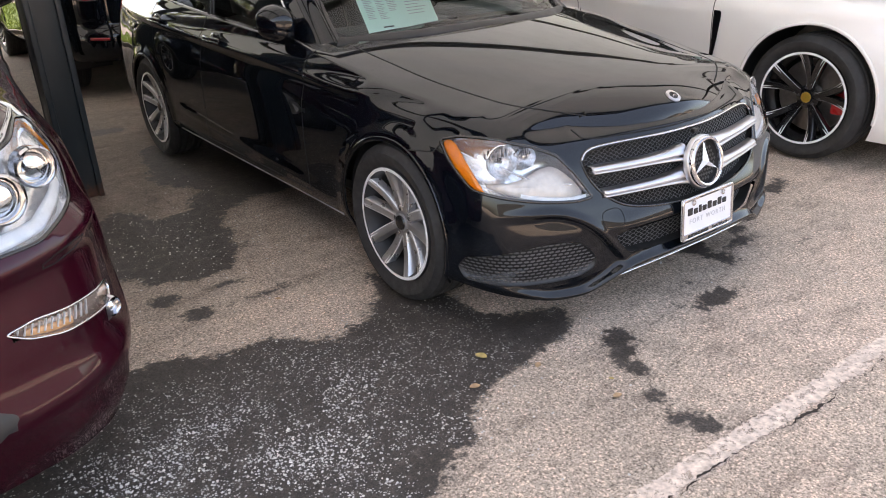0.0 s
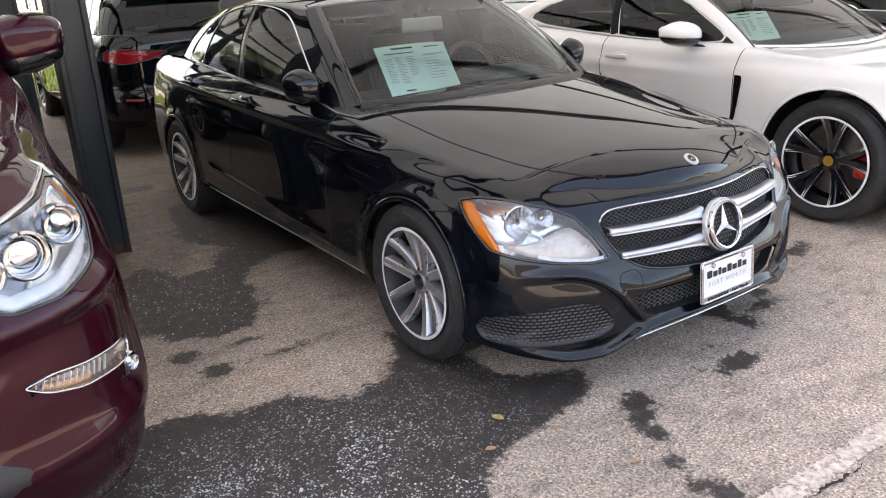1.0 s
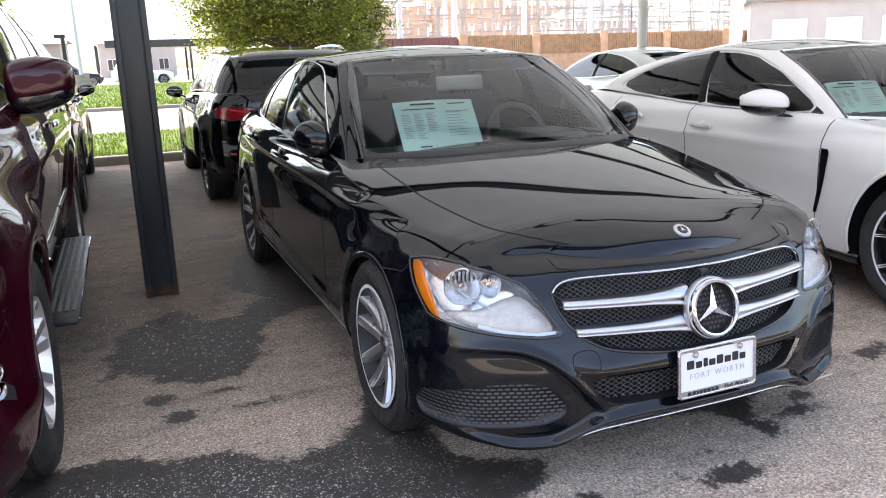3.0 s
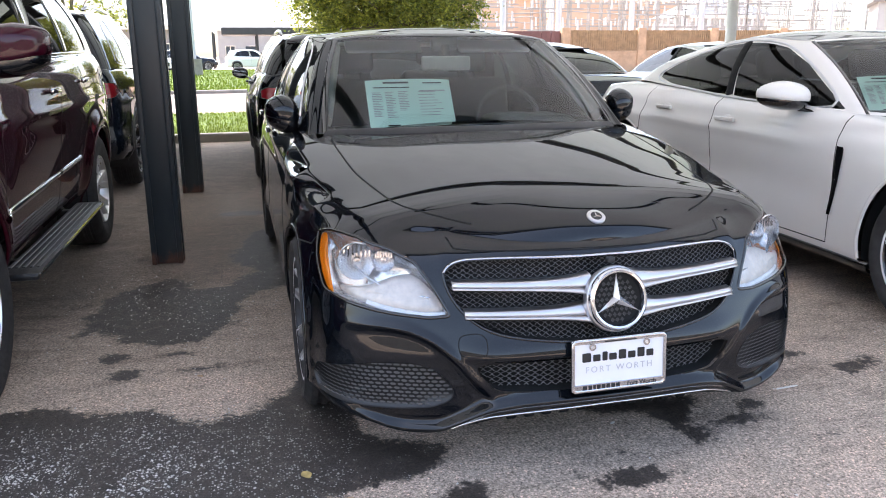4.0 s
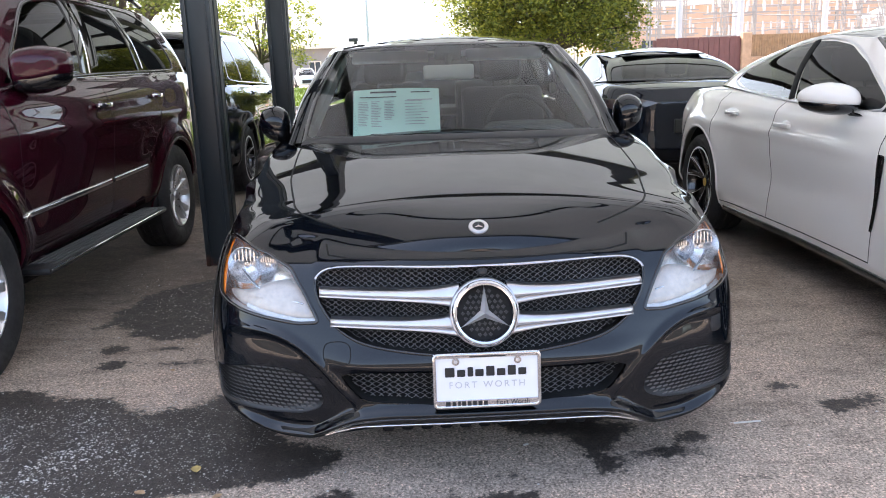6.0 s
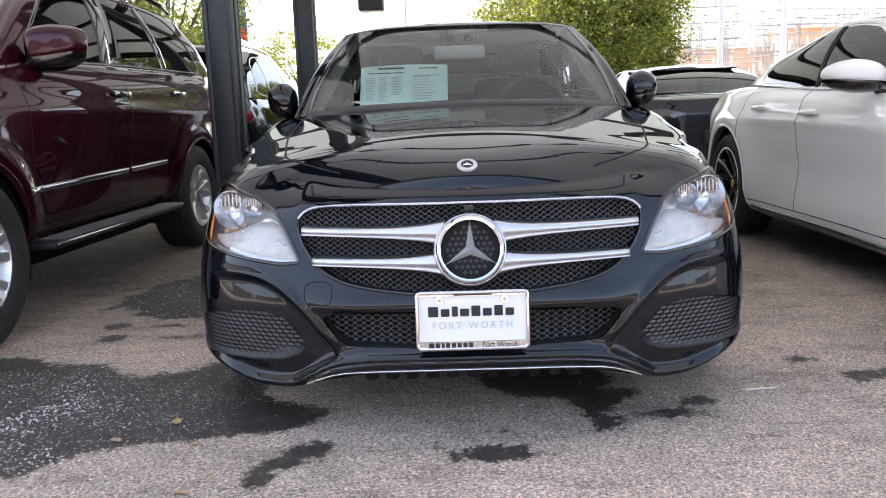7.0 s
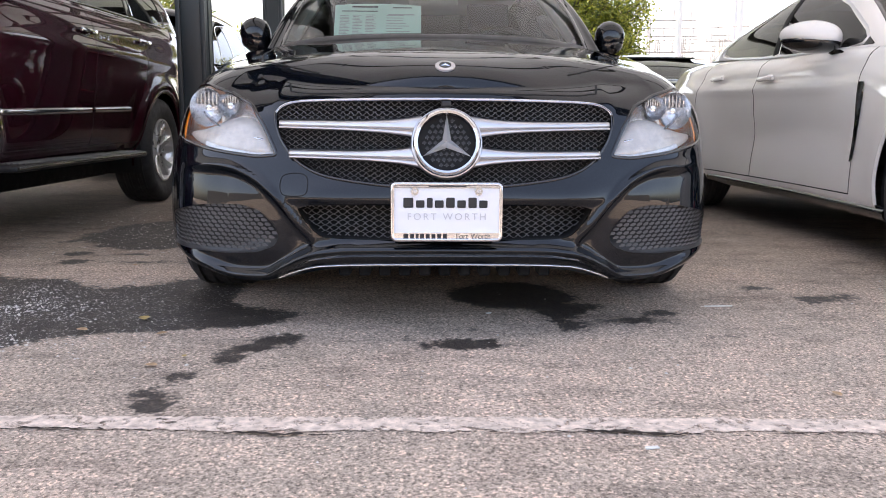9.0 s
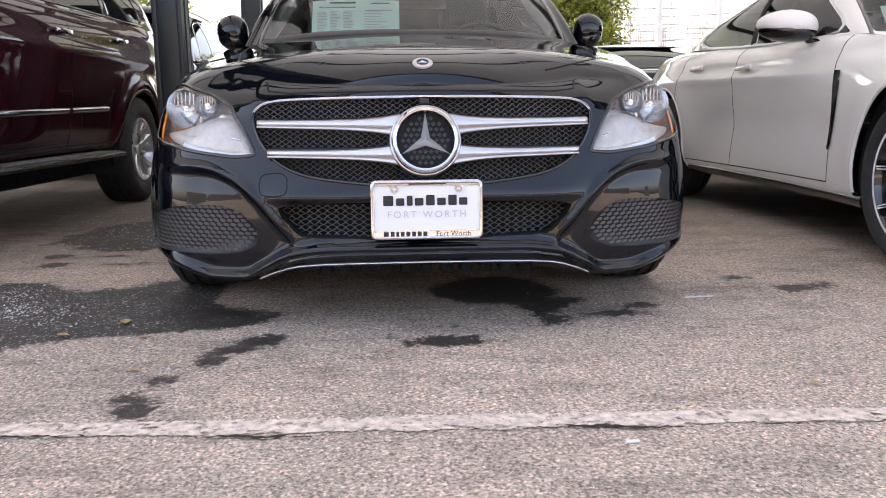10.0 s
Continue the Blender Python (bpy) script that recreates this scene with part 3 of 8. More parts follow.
def tube(name, pts, r, mat, parent, closed=False, n=8, label=""):
    """A round tube along points."""
    p = [Vector(q) for q in pts]
    vs, fs = [], []
    k = len(p)
    ref = Vector((0.13, 0.31, 0.94)).normalized()
    for i in range(k):
        t = (p[(i + 1) % k] - p[i - 1]) if closed or 0 < i < k - 1 else (p[1] - p[0] if i == 0 else p[-1] - p[-2])
        a = t.cross(ref).normalized()
        b = t.cross(a).normalized()
        for j in range(n):
            c = 2 * math.pi * j / n
            vs.append(p[i] + a * (r * math.cos(c)) + b * (r * math.sin(c)))
    for i in range(k if closed else k - 1):
        for j in range(n):
            m = (i + 1) % k
            fs.append((i * n + j, i * n + (j + 1) % n, m * n + (j + 1) % n, m * n + j))
    if not closed:
        fs += [tuple(range(n))[::-1], tuple(range((k - 1) * n, k * n))]
    return mesh_object(name, vs, fs, mat, parent, label)


def shaped(name, fn, nu, nv, mat, parent, label="", flip=False):
    """A mesh from a function of u, v in 0..1."""
    vs = [fn(i / (nu - 1), j / (nv - 1)) for i in range(nu) for j in range(nv)]
    fs = [(i * nv + j, (i + 1) * nv + j, (i + 1) * nv + j + 1, i * nv + j + 1) for i in range(nu - 1) for j in range(nv - 1)]
    return mesh_object(name, vs, [f[::-1] for f in fs] if flip else fs, mat, parent, label)


def door_mirror(parent, pos, size, sd, shell, lower, arm_to, label="", box=0.8, low=0.55):
    """A wing mirror: a domed shell with a flat underside, a dark bowl below, the mirror glass behind and a foot on the door."""
    x, y, z = pos
    w, d, h = size

    def egg(u, v, k=1.0, drop=0.0, low=low, high=1.0, back=0.42):
        a, b = 2 * math.pi * u, math.pi * v
        sb = math.sin(b) ** (box * 0.94)
        sx = math.copysign(abs(math.cos(a)) ** box, math.cos(a)) * sb
        sz = math.copysign(abs(math.sin(a)) ** box, math.sin(a)) * sb
        sy = -math.cos(b)
        yy = sy * d * (1.0 if sy < 0 else back)
        out = sx * sd                                  # +1 at the outer tip
        sz = sz * (high if sz > 0 else low) * (1 - 0.28 * max(0.0, out))
        return (sd * x + sx * w * k, y + yy * k + 0.22 * d * out, z + sz * h * k - drop + 0.12 * h * out)
    m = mesh_object("mirror_shell", *grid_of(egg, 41, 25), shell, parent, label)
    mesh_object("mirror_lower_cover", *grid_of(lambda u, v: egg(u, v, 0.95, h * 0.24, low + 0.16, 0.5), 33, 19), lower, m)
    bm = bmesh.new()
    pts = [(0.8 * w * math.copysign(abs(math.cos(q)) ** 0.7, math.cos(q)), 0.62 * h * math.copysign(abs(math.sin(q)) ** 0.7, math.sin(q))) for q in np.linspace(0, 2 * math.pi, 28, False)]
    extrude_poly(bm, pts, -0.006, 0.006, Matrix.Translation((sd * x, y + d * 0.4, z + 0.12 * h)) @ pose(0, 0, 0, 90, 0, 0) @ pose(0, 0, 0, 0, sd * 13, 0))
    part("mirror_glass", bm, MIRROR, m)
    foot, root = Vector((sd * (x - w * 0.62), y + 0.01, z - h * 0.45)), Vector(arm_to)
    rows = []
    for i in range(9):
        u = i / 8
        c = foot.lerp(root, u) + Vector((0, 0, -0.25 * (foot - root).length * math.sin(math.pi * u) * 0.4))
        r1, r2 = h * (0.5 - 0.12 * math.sin(math.pi * u)), h * (0.2 + 0.14 * (1 - u))
        rows.append([c + Vector((0, r1 * math.cos(q), 0)) + Vector((sd * 0.5, 0, 0.8)).normalized() * (r2 * math.sin(q)) for q in np.linspace(0, 2 * math.pi, 12, False)])
    mesh_object("mirror_arm", [p for r in rows for p in r], [(i * 12 + j, i * 12 + (j + 1) % 12, (i + 1) * 12 + (j + 1) % 12, (i + 1) * 12 + j) for i in range(8) for j in range(12)], lower, m, "", True)
    return m


def grid_of(fn, nu, nv):
    vs = [fn(i / (nu - 1), j / (nv - 1)) for i in range(nu) for j in range(nv)]
    return vs, [(i * nv + j, i * nv + j + 1, (i + 1) * nv + j + 1, (i + 1) * nv + j) for i in range(nu - 1) for j in range(nv - 1)]


def seat(parent, x, y, z, mat, head=True):
    """A car seat: cushion, back and headrest."""
    bm = bmesh.new()
    block(bm, x - 0.25, x + 0.25, y - 0.3, y + 0.25, z - 0.1, z + 0.08, 0.05, 3)
    st = part("seat_cushion", bm, mat, parent, "", True)
    bm = bmesh.new()
    block(bm, -0.25, 0.25, -0.06, 0.08, 0, 0.62, 0.05, 3, pose(x, y + 0.25, z, -18))
    part("seat_back", bm, mat, st, "", True)
    if head:
        bm = bmesh.new()
        block(bm, -0.13, 0.13, -0.05, 0.05, 0.66, 0.86, 0.04, 3, pose(x, y + 0.25, z, -18))
        rod(bm, (x - 0.05, y + 0.43, z + 0.56), (x - 0.05, y + 0.47, z + 0.68), 0.008)
        rod(bm, (x + 0.05, y + 0.43, z + 0.56), (x + 0.05, y + 0.47, z + 0.68), 0.008)
        part("headrest", bm, mat, st, "", True)


def sheet(name, mat, parent, m, w, h, label, category, lines=True):
    """A printed price sheet with plain bars for its print; stands on its own."""
    t = thing(name, label, category, m)
    bm = bmesh.new()
    bmesh.ops.create_grid(bm, x_segments=6, y_segments=6, size=0.5)
    for v in bm.verts:
        v.co = Vector((v.co.x * w, v.co.y * h, 0.012 * (v.co.x * 2) ** 2))
    page = part("page", bm, mat, t)
    if lines:
        rng = random.Random(5)

        def bar(u, v, bw, bh, ink):
            bm = bmesh.new()
            zz = 0.012 * (2 * (u + bw / 2) / w) ** 2 - 0.003
            block(bm, -u - bw, -u, v, v + bh, zz - 0.0006, zz)
            part("print_bar", bm, ink, page)
        bar(-w * 0.3, h * 0.4, w * 0.3, h * 0.035, INK)
        bar(w * 0.17, h * 0.4, w * 0.22, h * 0.02, INK)
        bar(-w * 0.42, h * 0.31, w * 0.42, h * 0.018, INK)
        bar(w * 0.12, h * 0.24, w * 0.3, h * 0.018, INK_GREY)
        for c, (u0, rows) in enumerate(((-0.44, 15), (-0.29, 16), (-0.14, 12), (0.1, 9))):
            for i in range(rows):
                bw = (0.07 + 0.05 * rng.random()) * w * (2.6 if c == 3 else 1)
                bar(u0 * w, h * (0.22 - (0.034 if c < 3 else 0.06) * i), bw, h * 0.011, INK_GREY)
        bar(-w * 0.3, -h * 0.46, w * 0.14, h * 0.025, INK)
    return t

# ---- ground ----
def asphalt():
    m, nodes, links, bsdf = material("worn_asphalt")

    def attr(n):
        a = nodes.new("ShaderNodeAttribute")
        a.attribute_name = n
        return a.outputs["Fac"]

    def math2(op, a, b, clamp=False):
        x = nodes.new("ShaderNodeMath")
        x.operation, x.use_clamp = op, clamp
        for i, v in enumerate((a, b)):
            if isinstance(v, (int, float)):
                x.inputs[i].default_value = v
            else:
                links.new(v, x.inputs[i])
        return x.outputs[0]

    def mix(fac, a, b):
        x = nodes.new("ShaderNodeMix")
        x.data_type = "RGBA"
        links.new(fac, x.inputs["Factor"])
        for k, v in (("A", a), ("B", b)):
            if isinstance(v, tuple):
                [s for s in x.inputs if s.name == k and s.type == "RGBA"][0].default_value = (*v, 1)
            else:
                links.new(v, [s for s in x.inputs if s.name == k and s.type == "RGBA"][0])
        return [s for s in x.outputs if s.type == "RGBA"][0]
    big = noise_tex(nodes, links, 0.9, 8, 0.65)
    mid = noise_tex(nodes, links, 3.2, 10, 0.78)
    fine = noise_tex(nodes, links, 105, 5, 0.85)
    grit = noise_tex(nodes, links, 330, 2, 0.6)
    base = ramp(nodes, links, big, [(0.3, (0.4, 0.325, 0.268)), (0.47, (0.5, 0.412, 0.338)), (0.58, (0.575, 0.462, 0.378)), (0.7, (0.64, 0.515, 0.43))])
    dirt = ramp(nodes, links, mid, [(0.34, (0.66, 0.655, 0.65)), (0.46, (0.93, 0.925, 0.92)), (0.56, (1.04, 1.03, 1.02)), (0.68, (1.2, 1.17, 1.14))])
    speck = ramp(nodes, links, fine, [(0.39, (0.28, 0.27, 0.26)), (0.46, (0.83, 0.82, 0.81)), (0.54, (1.05, 1.05, 1.05)), (0.63, (1.55, 1.52, 1.49))])

    def mul(a, b):
        x = nodes.new("ShaderNodeMix")
        x.data_type, x.blend_type = "RGBA", "MULTIPLY"
        x.inputs["Factor"].default_value = 1.0
        ins = [s for s in x.inputs if s.type == "RGBA"]
        links.new(a, ins[0])
        links.new(b, ins[1])
        return [s for s in x.outputs if s.type == "RGBA"][0]
    streak = ramp(nodes, links, noise_tex(nodes, links, 4.0, 7, 0.7, stretch=(0.55, 1.7, 1.0)), [(0.36, (0.68, 0.665, 0.66)), (0.47, (0.98, 0.975, 0.97)), (0.6, (1.06, 1.05, 1.04))])
    # the stones of the mix, each with its own tone
    agg = nodes.new("ShaderNodeTexVoronoi")
    agg.feature = "F1"
    agg.inputs["Scale"].default_value = 165
    tca = nodes.new("ShaderNodeTexCoord")
    links.new(tca.outputs["Object"], agg.inputs["Vector"])
    tone = nodes.new("ShaderNodeSeparateColor")
    links.new(agg.outputs["Color"], tone.inputs[0])
    stones = ramp(nodes, links, tone.outputs[1], [(0.0, (0.5, 0.49, 0.48)), (0.3, (0.88, 0.87, 0.86)), (0.75, (1.08, 1.08, 1.08)), (1.0, (1.6, 1.57, 1.54))])
    speck = mul(speck, stones)
    col = mul(mul(mul(base, dirt), streak), speck)
    # oil stains with ragged edges
    n1 = noise_tex(nodes, links, 5.5, 6, 0.62)
    edge = math2("MULTIPLY", math2("SUBTRACT", n1, 0.5), 0.26)
    n2 = noise_tex(nodes, links, 40, 4, 0.7)
    edge2 = math2("MULTIPLY", math2("SUBTRACT", n2, 0.5), 0.16)
    field = math2("ADD", math2("ADD", attr("stain"), edge), edge2)
    stain = math2("MULTIPLY", math2("ADD", field, 0.012), 34.0, True)
    n3 = noise_tex(nodes, links, 16, 5, 0.75)
    body = ramp(nodes, links, n3, [(0.3, (0.013, 0.0095, 0.0078)), (0.52, (0.032, 0.0245, 0.02)), (0.7, (0.098, 0.08, 0.067))])
    col = mix(math2("MULTIPLY", stain, 0.97), col, mul(body, speck))
    # halo of damp round the stains
    halo = math2("MULTIPLY", math2("ADD", field, 0.09), 5.0, True)
    col = mix(math2("MULTIPLY", halo, 0.16), col, (0.09, 0.078, 0.07))
    # pale broken stones where the binder has worn off
    vor = nodes.new("ShaderNodeTexVoronoi")
    vor.feature = "F1"
    vor.inputs["Scale"].default_value = 110
    tc = nodes.new("ShaderNodeTexCoord")
    links.new(tc.outputs["Object"], vor.inputs["Vector"])
    keep = math2("GREATER_THAN", math2("ADD", math2("ADD", math2("MULTIPLY", n1, 0.6), math2("MULTIPLY", n3, 0.4)), math2("ADD", math2("MULTIPLY", attr("gravel"), 0.5), math2("MULTIPLY", stain, 0.07))), 0.72)
    pick = nodes.new("ShaderNodeSeparateColor")
    links.new(vor.outputs["Color"], pick.inputs[0])
    size = math2("SUBTRACT", math2("MULTIPLY", pick.outputs[0], 0.75), 0.28)
    stone = math2("MULTIPLY", math2("LESS_THAN", vor.outputs["Distance"], size), keep)
    scol = ramp(nodes, links, grit, [(0.35, (0.28, 0.26, 0.24)), (0.7, (0.62, 0.6, 0.56))])
    col = mix(stone, col, scol)
    # shade under the carport put into the colour: darker farther in, ragged border
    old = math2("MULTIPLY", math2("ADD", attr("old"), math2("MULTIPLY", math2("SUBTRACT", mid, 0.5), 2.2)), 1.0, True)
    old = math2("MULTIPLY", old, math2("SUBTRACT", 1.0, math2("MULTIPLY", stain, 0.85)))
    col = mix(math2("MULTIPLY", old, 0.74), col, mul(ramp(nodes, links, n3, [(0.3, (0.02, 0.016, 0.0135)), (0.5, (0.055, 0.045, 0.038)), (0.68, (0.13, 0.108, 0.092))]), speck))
    links.new(col, bsdf.inputs["Base Color"])
    rough = math2("SUBTRACT", 0.9, math2("MULTIPLY", stain, 0.3))
    links.new(rough, bsdf.inputs["Roughness"])
    h = math2("ADD", math2("ADD", math2("MULTIPLY", fine, 0.7), math2("MULTIPLY", grit, 0.4)), math2("MULTIPLY", stone, 1.2))
    bump(nodes, links, bsdf, h, 0.8, 0.007)
    return m


STAIN_REAR = [(-1.94, 1.66), (-1.88, 1.98), (-1.86, 2.34), (-1.68, 2.56), (-1.49, 2.7), (-1.38, 2.42), (-1.2, 2.46), (-1.02, 2.72), (-1.2, 3.0), (-1.05, 3.8), (-0.92, 3.92), (-0.55, 3.9), (-0.55, 2.4), (-1.04, 2.32), (-1.12, 2.1), (-1.19, 1.72), (-1.33, 1.52), (-1.46, 1.5), (-1.66, 1.6), (-1.8, 1.82)]
STAIN_FRONT = [(-2.6, 1.02), (-1.99, 0.94), (-1.83, 0.95), (-1.56, 0.8), (-1.4, 0.8), (-1.27, 0.66), (-1.08, 0.72), (-1.0, 0.82), (-0.88, 1.08), (-0.78, 0.9), (-0.73, 0.45), (-0.46, 0.26), (-0.5, 0.15), (-0.6, 0.11), (-0.83, 0.08), (-0.95, 0.04), (-1.15, -0.03), (-1.32, -0.2), (-1.8, -0.4), (-2.6, -0.35)]
DRIPS = [((0.07, -0.07), (0.095, 0.05)), ((-0.13, -0.03), (0.045, 0.025)), ((-0.04, -0.1), (0.045, 0.02)), ((-0.49, -0.03), (0.07, 0.05)), ((-0.53, -0.1), (0.06, 0.07)), ((-0.585, -0.2), (0.035, 0.09)),
         ((-0.655, -0.35), (0.035, 0.04)), ((-0.66, -0.55), (0.06, 0.065)), ((-0.7, -0.49), (0.03, 0.03)), ((0.4, 0.12), (0.07, 0.06)), ((0.26, 0.56), (0.24, 0.22)), ((0.42, 0.36), (0.13, 0.09)), ((0.37, 0.22), (0.04, 0.12)), ((0.6, 0.19), (0.12, 0.03)), ((0.71, 0.28), (0.05, 0.055)),
         ((1.2, 0.68), (0.07, 0.05)), ((1.4, 0.5), (0.11, 0.065)), ((0.83, 0.01), (0.04, 0.02)), ((0.07, 0.08), (0.035, 0.02)), ((-1.67, 1.42), (0.06, 0.06)), ((-1.62, 1.22), (0.055, 0.045)), ((-1.4, 1.4), (0.05, 0.025)), ((-1.35, 1.2), (0.07, 0.022)), ((0.1, 3.0), (0.5, 0.9)), ((-1.1, 4.6), (0.2, 0.12))]


def spread(inner0, inner1, fine, outer):
    a = np.arange(inner0, inner1 + 1e-6, fine)
    far = np.geomspace(0.15, outer, 26)
    return np.concatenate([(inner0 - far)[::-1], a, inner1 + far])


gx, gy = spread(-4.2, 4.0, 0.04, 420), spread(-2.6, 4.6, 0.04, 420)
GX, GY = np.meshgrid(gx, gy, indexing="ij")
fx, fy = GX.ravel(), GY.ravel()
field = np.full(len(fx), -1.0)
for poly in (STAIN_REAR, STAIN_FRONT):
    pg = np.array(poly)
    d, _, _ = nearest(pg, fx, fy, True)
    field = np.maximum(field, np.where(inside(pg, fx, fy), d, -d))
for (cx, cy), (rx, ry) in DRIPS:
    q = np.hypot((fx - cx) / rx, (fy - cy) / ry)
    field = np.maximum(field, (1 - q) * min(rx, ry) * 1.3)
gravel = bell(fx + 1.75, 0.75) * bell(fy - 0.3, 0.5) * 0.75 + 0.3 * bell(fx + 1.2, 0.7) * bell(fy - 0.4, 0.45) + 0.12 * bell(fx + 1.5, 0.5) * bell(fy - 2.0, 0.5)
nyy = len(gy)
gi = np.arange(len(gx) * nyy).reshape(len(gx), nyy)
quads = np.stack([gi[:-1, :-1], gi[1:, :-1], gi[1:, 1:], gi[:-1, 1:]], -1).reshape(-1, 4)
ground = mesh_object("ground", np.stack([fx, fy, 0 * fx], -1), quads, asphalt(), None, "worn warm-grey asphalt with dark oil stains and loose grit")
tagged(ground, "worn warm-grey asphalt with dark oil stains and loose grit", "ground", kind="structure")
# mask for the painted bay shade, growing with depth into the bays
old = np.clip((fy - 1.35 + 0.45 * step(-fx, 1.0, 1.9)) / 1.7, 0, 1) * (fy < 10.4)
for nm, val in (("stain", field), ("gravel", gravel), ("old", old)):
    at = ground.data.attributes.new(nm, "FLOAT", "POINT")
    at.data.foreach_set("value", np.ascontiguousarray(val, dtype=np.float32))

# the painted line across the bay mouths, chipped along its edges
LINE_PAINT = plain("worn_line_paint", (0.64, 0.525, 0.44), 0.9, 0.0, 0.36, 45, relief=0.006, relief_scale=170, spec=0.08)
ln, ll = LINE_PAINT.node_tree.nodes, LINE_PAINT.node_tree.links
worn = ramp(ln, ll, noise_tex(ln, ll, 34, 9, 0.72), [(0.4, (0, 0, 0)), (0.455, (1, 1, 1))])
gone, mend = ln.new("ShaderNodeBsdfTransparent"), ln.new("ShaderNodeMixShader")
ll.new(worn, mend.inputs[0])
ll.new(gone.outputs[0], mend.inputs[1])
ll.new(ln["Principled BSDF"].outputs[0], mend.inputs[2])
ll.new(mend.outputs[0], ln["Material Output"].inputs[0])
LINE_X = np.concatenate([np.linspace(-14, -3, 320)[:-1], np.linspace(-3, 3, 2600)[:-1], np.linspace(3, 14, 320)])
vs, fs = [], []
n_seg = len(LINE_X) - 1
for x in LINE_X.tolist():
    wob = 0.004 * noise.noise(Vector((x * 1.3, 3.1, 0))) - 0.018 * x
    lo = -0.708 + wob + 0.012 * noise.noise(Vector((x * 9, 0.3, 0))) + 0.011 * noise.noise(Vector((x * 60, 5, 0))) + 0.03 * max(0.0, noise.noise(Vector((x * 24, 2.2, 0))) - 0.22)
    hi = -0.632 + wob + 0.008 * noise.noise(Vector((x * 8, 7.7, 0))) + 0.011 * noise.noise(Vector((x * 70, 9, 0))) - 0.03 * max(0.0, noise.noise(Vector((x * 21, 6.2, 0))) - 0.25)
    vs += [(x, lo, 0.003), (x, hi, 0.003)]
fs = [(2 * i, 2 * i + 2, 2 * i + 3, 2 * i + 1) for i in range(n_seg)]
tagged(mesh_object("parking_line", vs, fs, LINE_PAINT, None), "worn dirty-white painted parking line on asphalt", "road marking", kind="structure")
# the crack along it
vs, fs = [], []
for x in LINE_X.tolist():
    c = -0.717 - 0.018 * x + 0.010 * noise.noise(Vector((x * 1.3, 3.1, 0))) + 0.03 * noise.noise(Vector((x * 2.6, 1.3, 4))) + 0.012 * noise.noise(Vector((x * 17, 1.3, 4))) + 0.007 * noise.noise(Vector((x * 55, 1.3, 4)))
    w = max(0.0002, 0.001 + 0.01 * noise.noise(Vector((x * 4, 8, 2))) + 0.007 * noise.noise(Vector((x * 45, 3, 2))))
    vs += [(x, c - w, 0.005), (x, c + w, 0.005)]
fs = [(2 * i, 2 * i + 2, 2 * i + 3, 2 * i + 1) for i in range(n_seg)]
tagged(mesh_object("asphalt_crack", vs, fs, plain("crack_dark", (0.05, 0.04, 0.034), 0.95, spec=0.1), None), "dark ragged crack in the asphalt beside the line", "crack", kind="structure")

# loose stones, dry leaves and bits of litter
STONE = plain("pale_stone", (0.56, 0.53, 0.49), 0.85, 0.0, 0.35, 30)
rng = random.Random(11)
vs, fs = [], []
for i in range(15000):
    if i < 13000:
        x, y = rng.gauss(-1.85, 0.36), rng.gauss(0.2, 0.27)
    elif i < 14000:
        x, y = rng.gauss(-1.45, 0.3), rng.gauss(2.0, 0.4)
    else:
        x, y = rng.uniform(-2.4, 2.0), rng.uniform(-1.6, 3.5)
    if not (-2.6 < x < 2 and -1.7 < y < 3.6) or (i < 13000 and noise.noise(Vector((x * 4, y * 4, 1))) + 0.5 * noise.noise(Vector((x * 13, y * 13, 5))) < rng.uniform(-0.3, 0.4)):
        continue
    r = 0.0012 + 0.0045 * rng.random() ** 3
    b = len(vs)
    a0 = rng.random() * 6
    for k in range(5):
        a = a0 + k * 1.2566
        rr = r * (0.7 + 0.5 * rng.random())
        vs.append((x + rr * math.cos(a), y + rr * math.sin(a), 0.0))
    vs.append((x, y, r * 0.8))
    fs += [(b + k, b + (k + 1) % 5, b + 5) for k in range(5)]
tagged(mesh_object("loose_gravel", vs, fs, STONE, None, "", False), "scattered pale gravel on the asphalt", "gravel", kind="stuff")
LEAF = plain("dry_leaf", (0.45, 0.33, 0.12), 0.7, 0.0, 0.3, 40)
LEAF_TAN = plain("tan_leaf", (0.42, 0.27, 0.15), 0.7, 0.0, 0.3, 40)


def leaf(x, y, turn, size, mat, label):
    vs, fs = [], []
    for i in range(9):
        u = i / 8
        w = size * 0.32 * math.sin(math.pi * u) ** 0.8 + 0.0005
        z = 0.004 + 0.012 * size * 20 * (u - 0.5) ** 2
        vs += [(-w, (u - 0.5) * size, z + w * 0.35), (0, (u - 0.5) * size, z), (w, (u - 0.5) * size, z + w * 0.35)]
    for i in range(8):
        for j in range(2):
            a = 3 * i + j
            fs.append((a, a + 1, a + 4, a + 3))
    ob = mesh_object("fallen_leaf", vs, fs, mat, None)
    ob.matrix_basis = pose(x, y, 0.001, 0, 0, turn)
    tagged(ob, label, "leaf", group="fallen leaves")


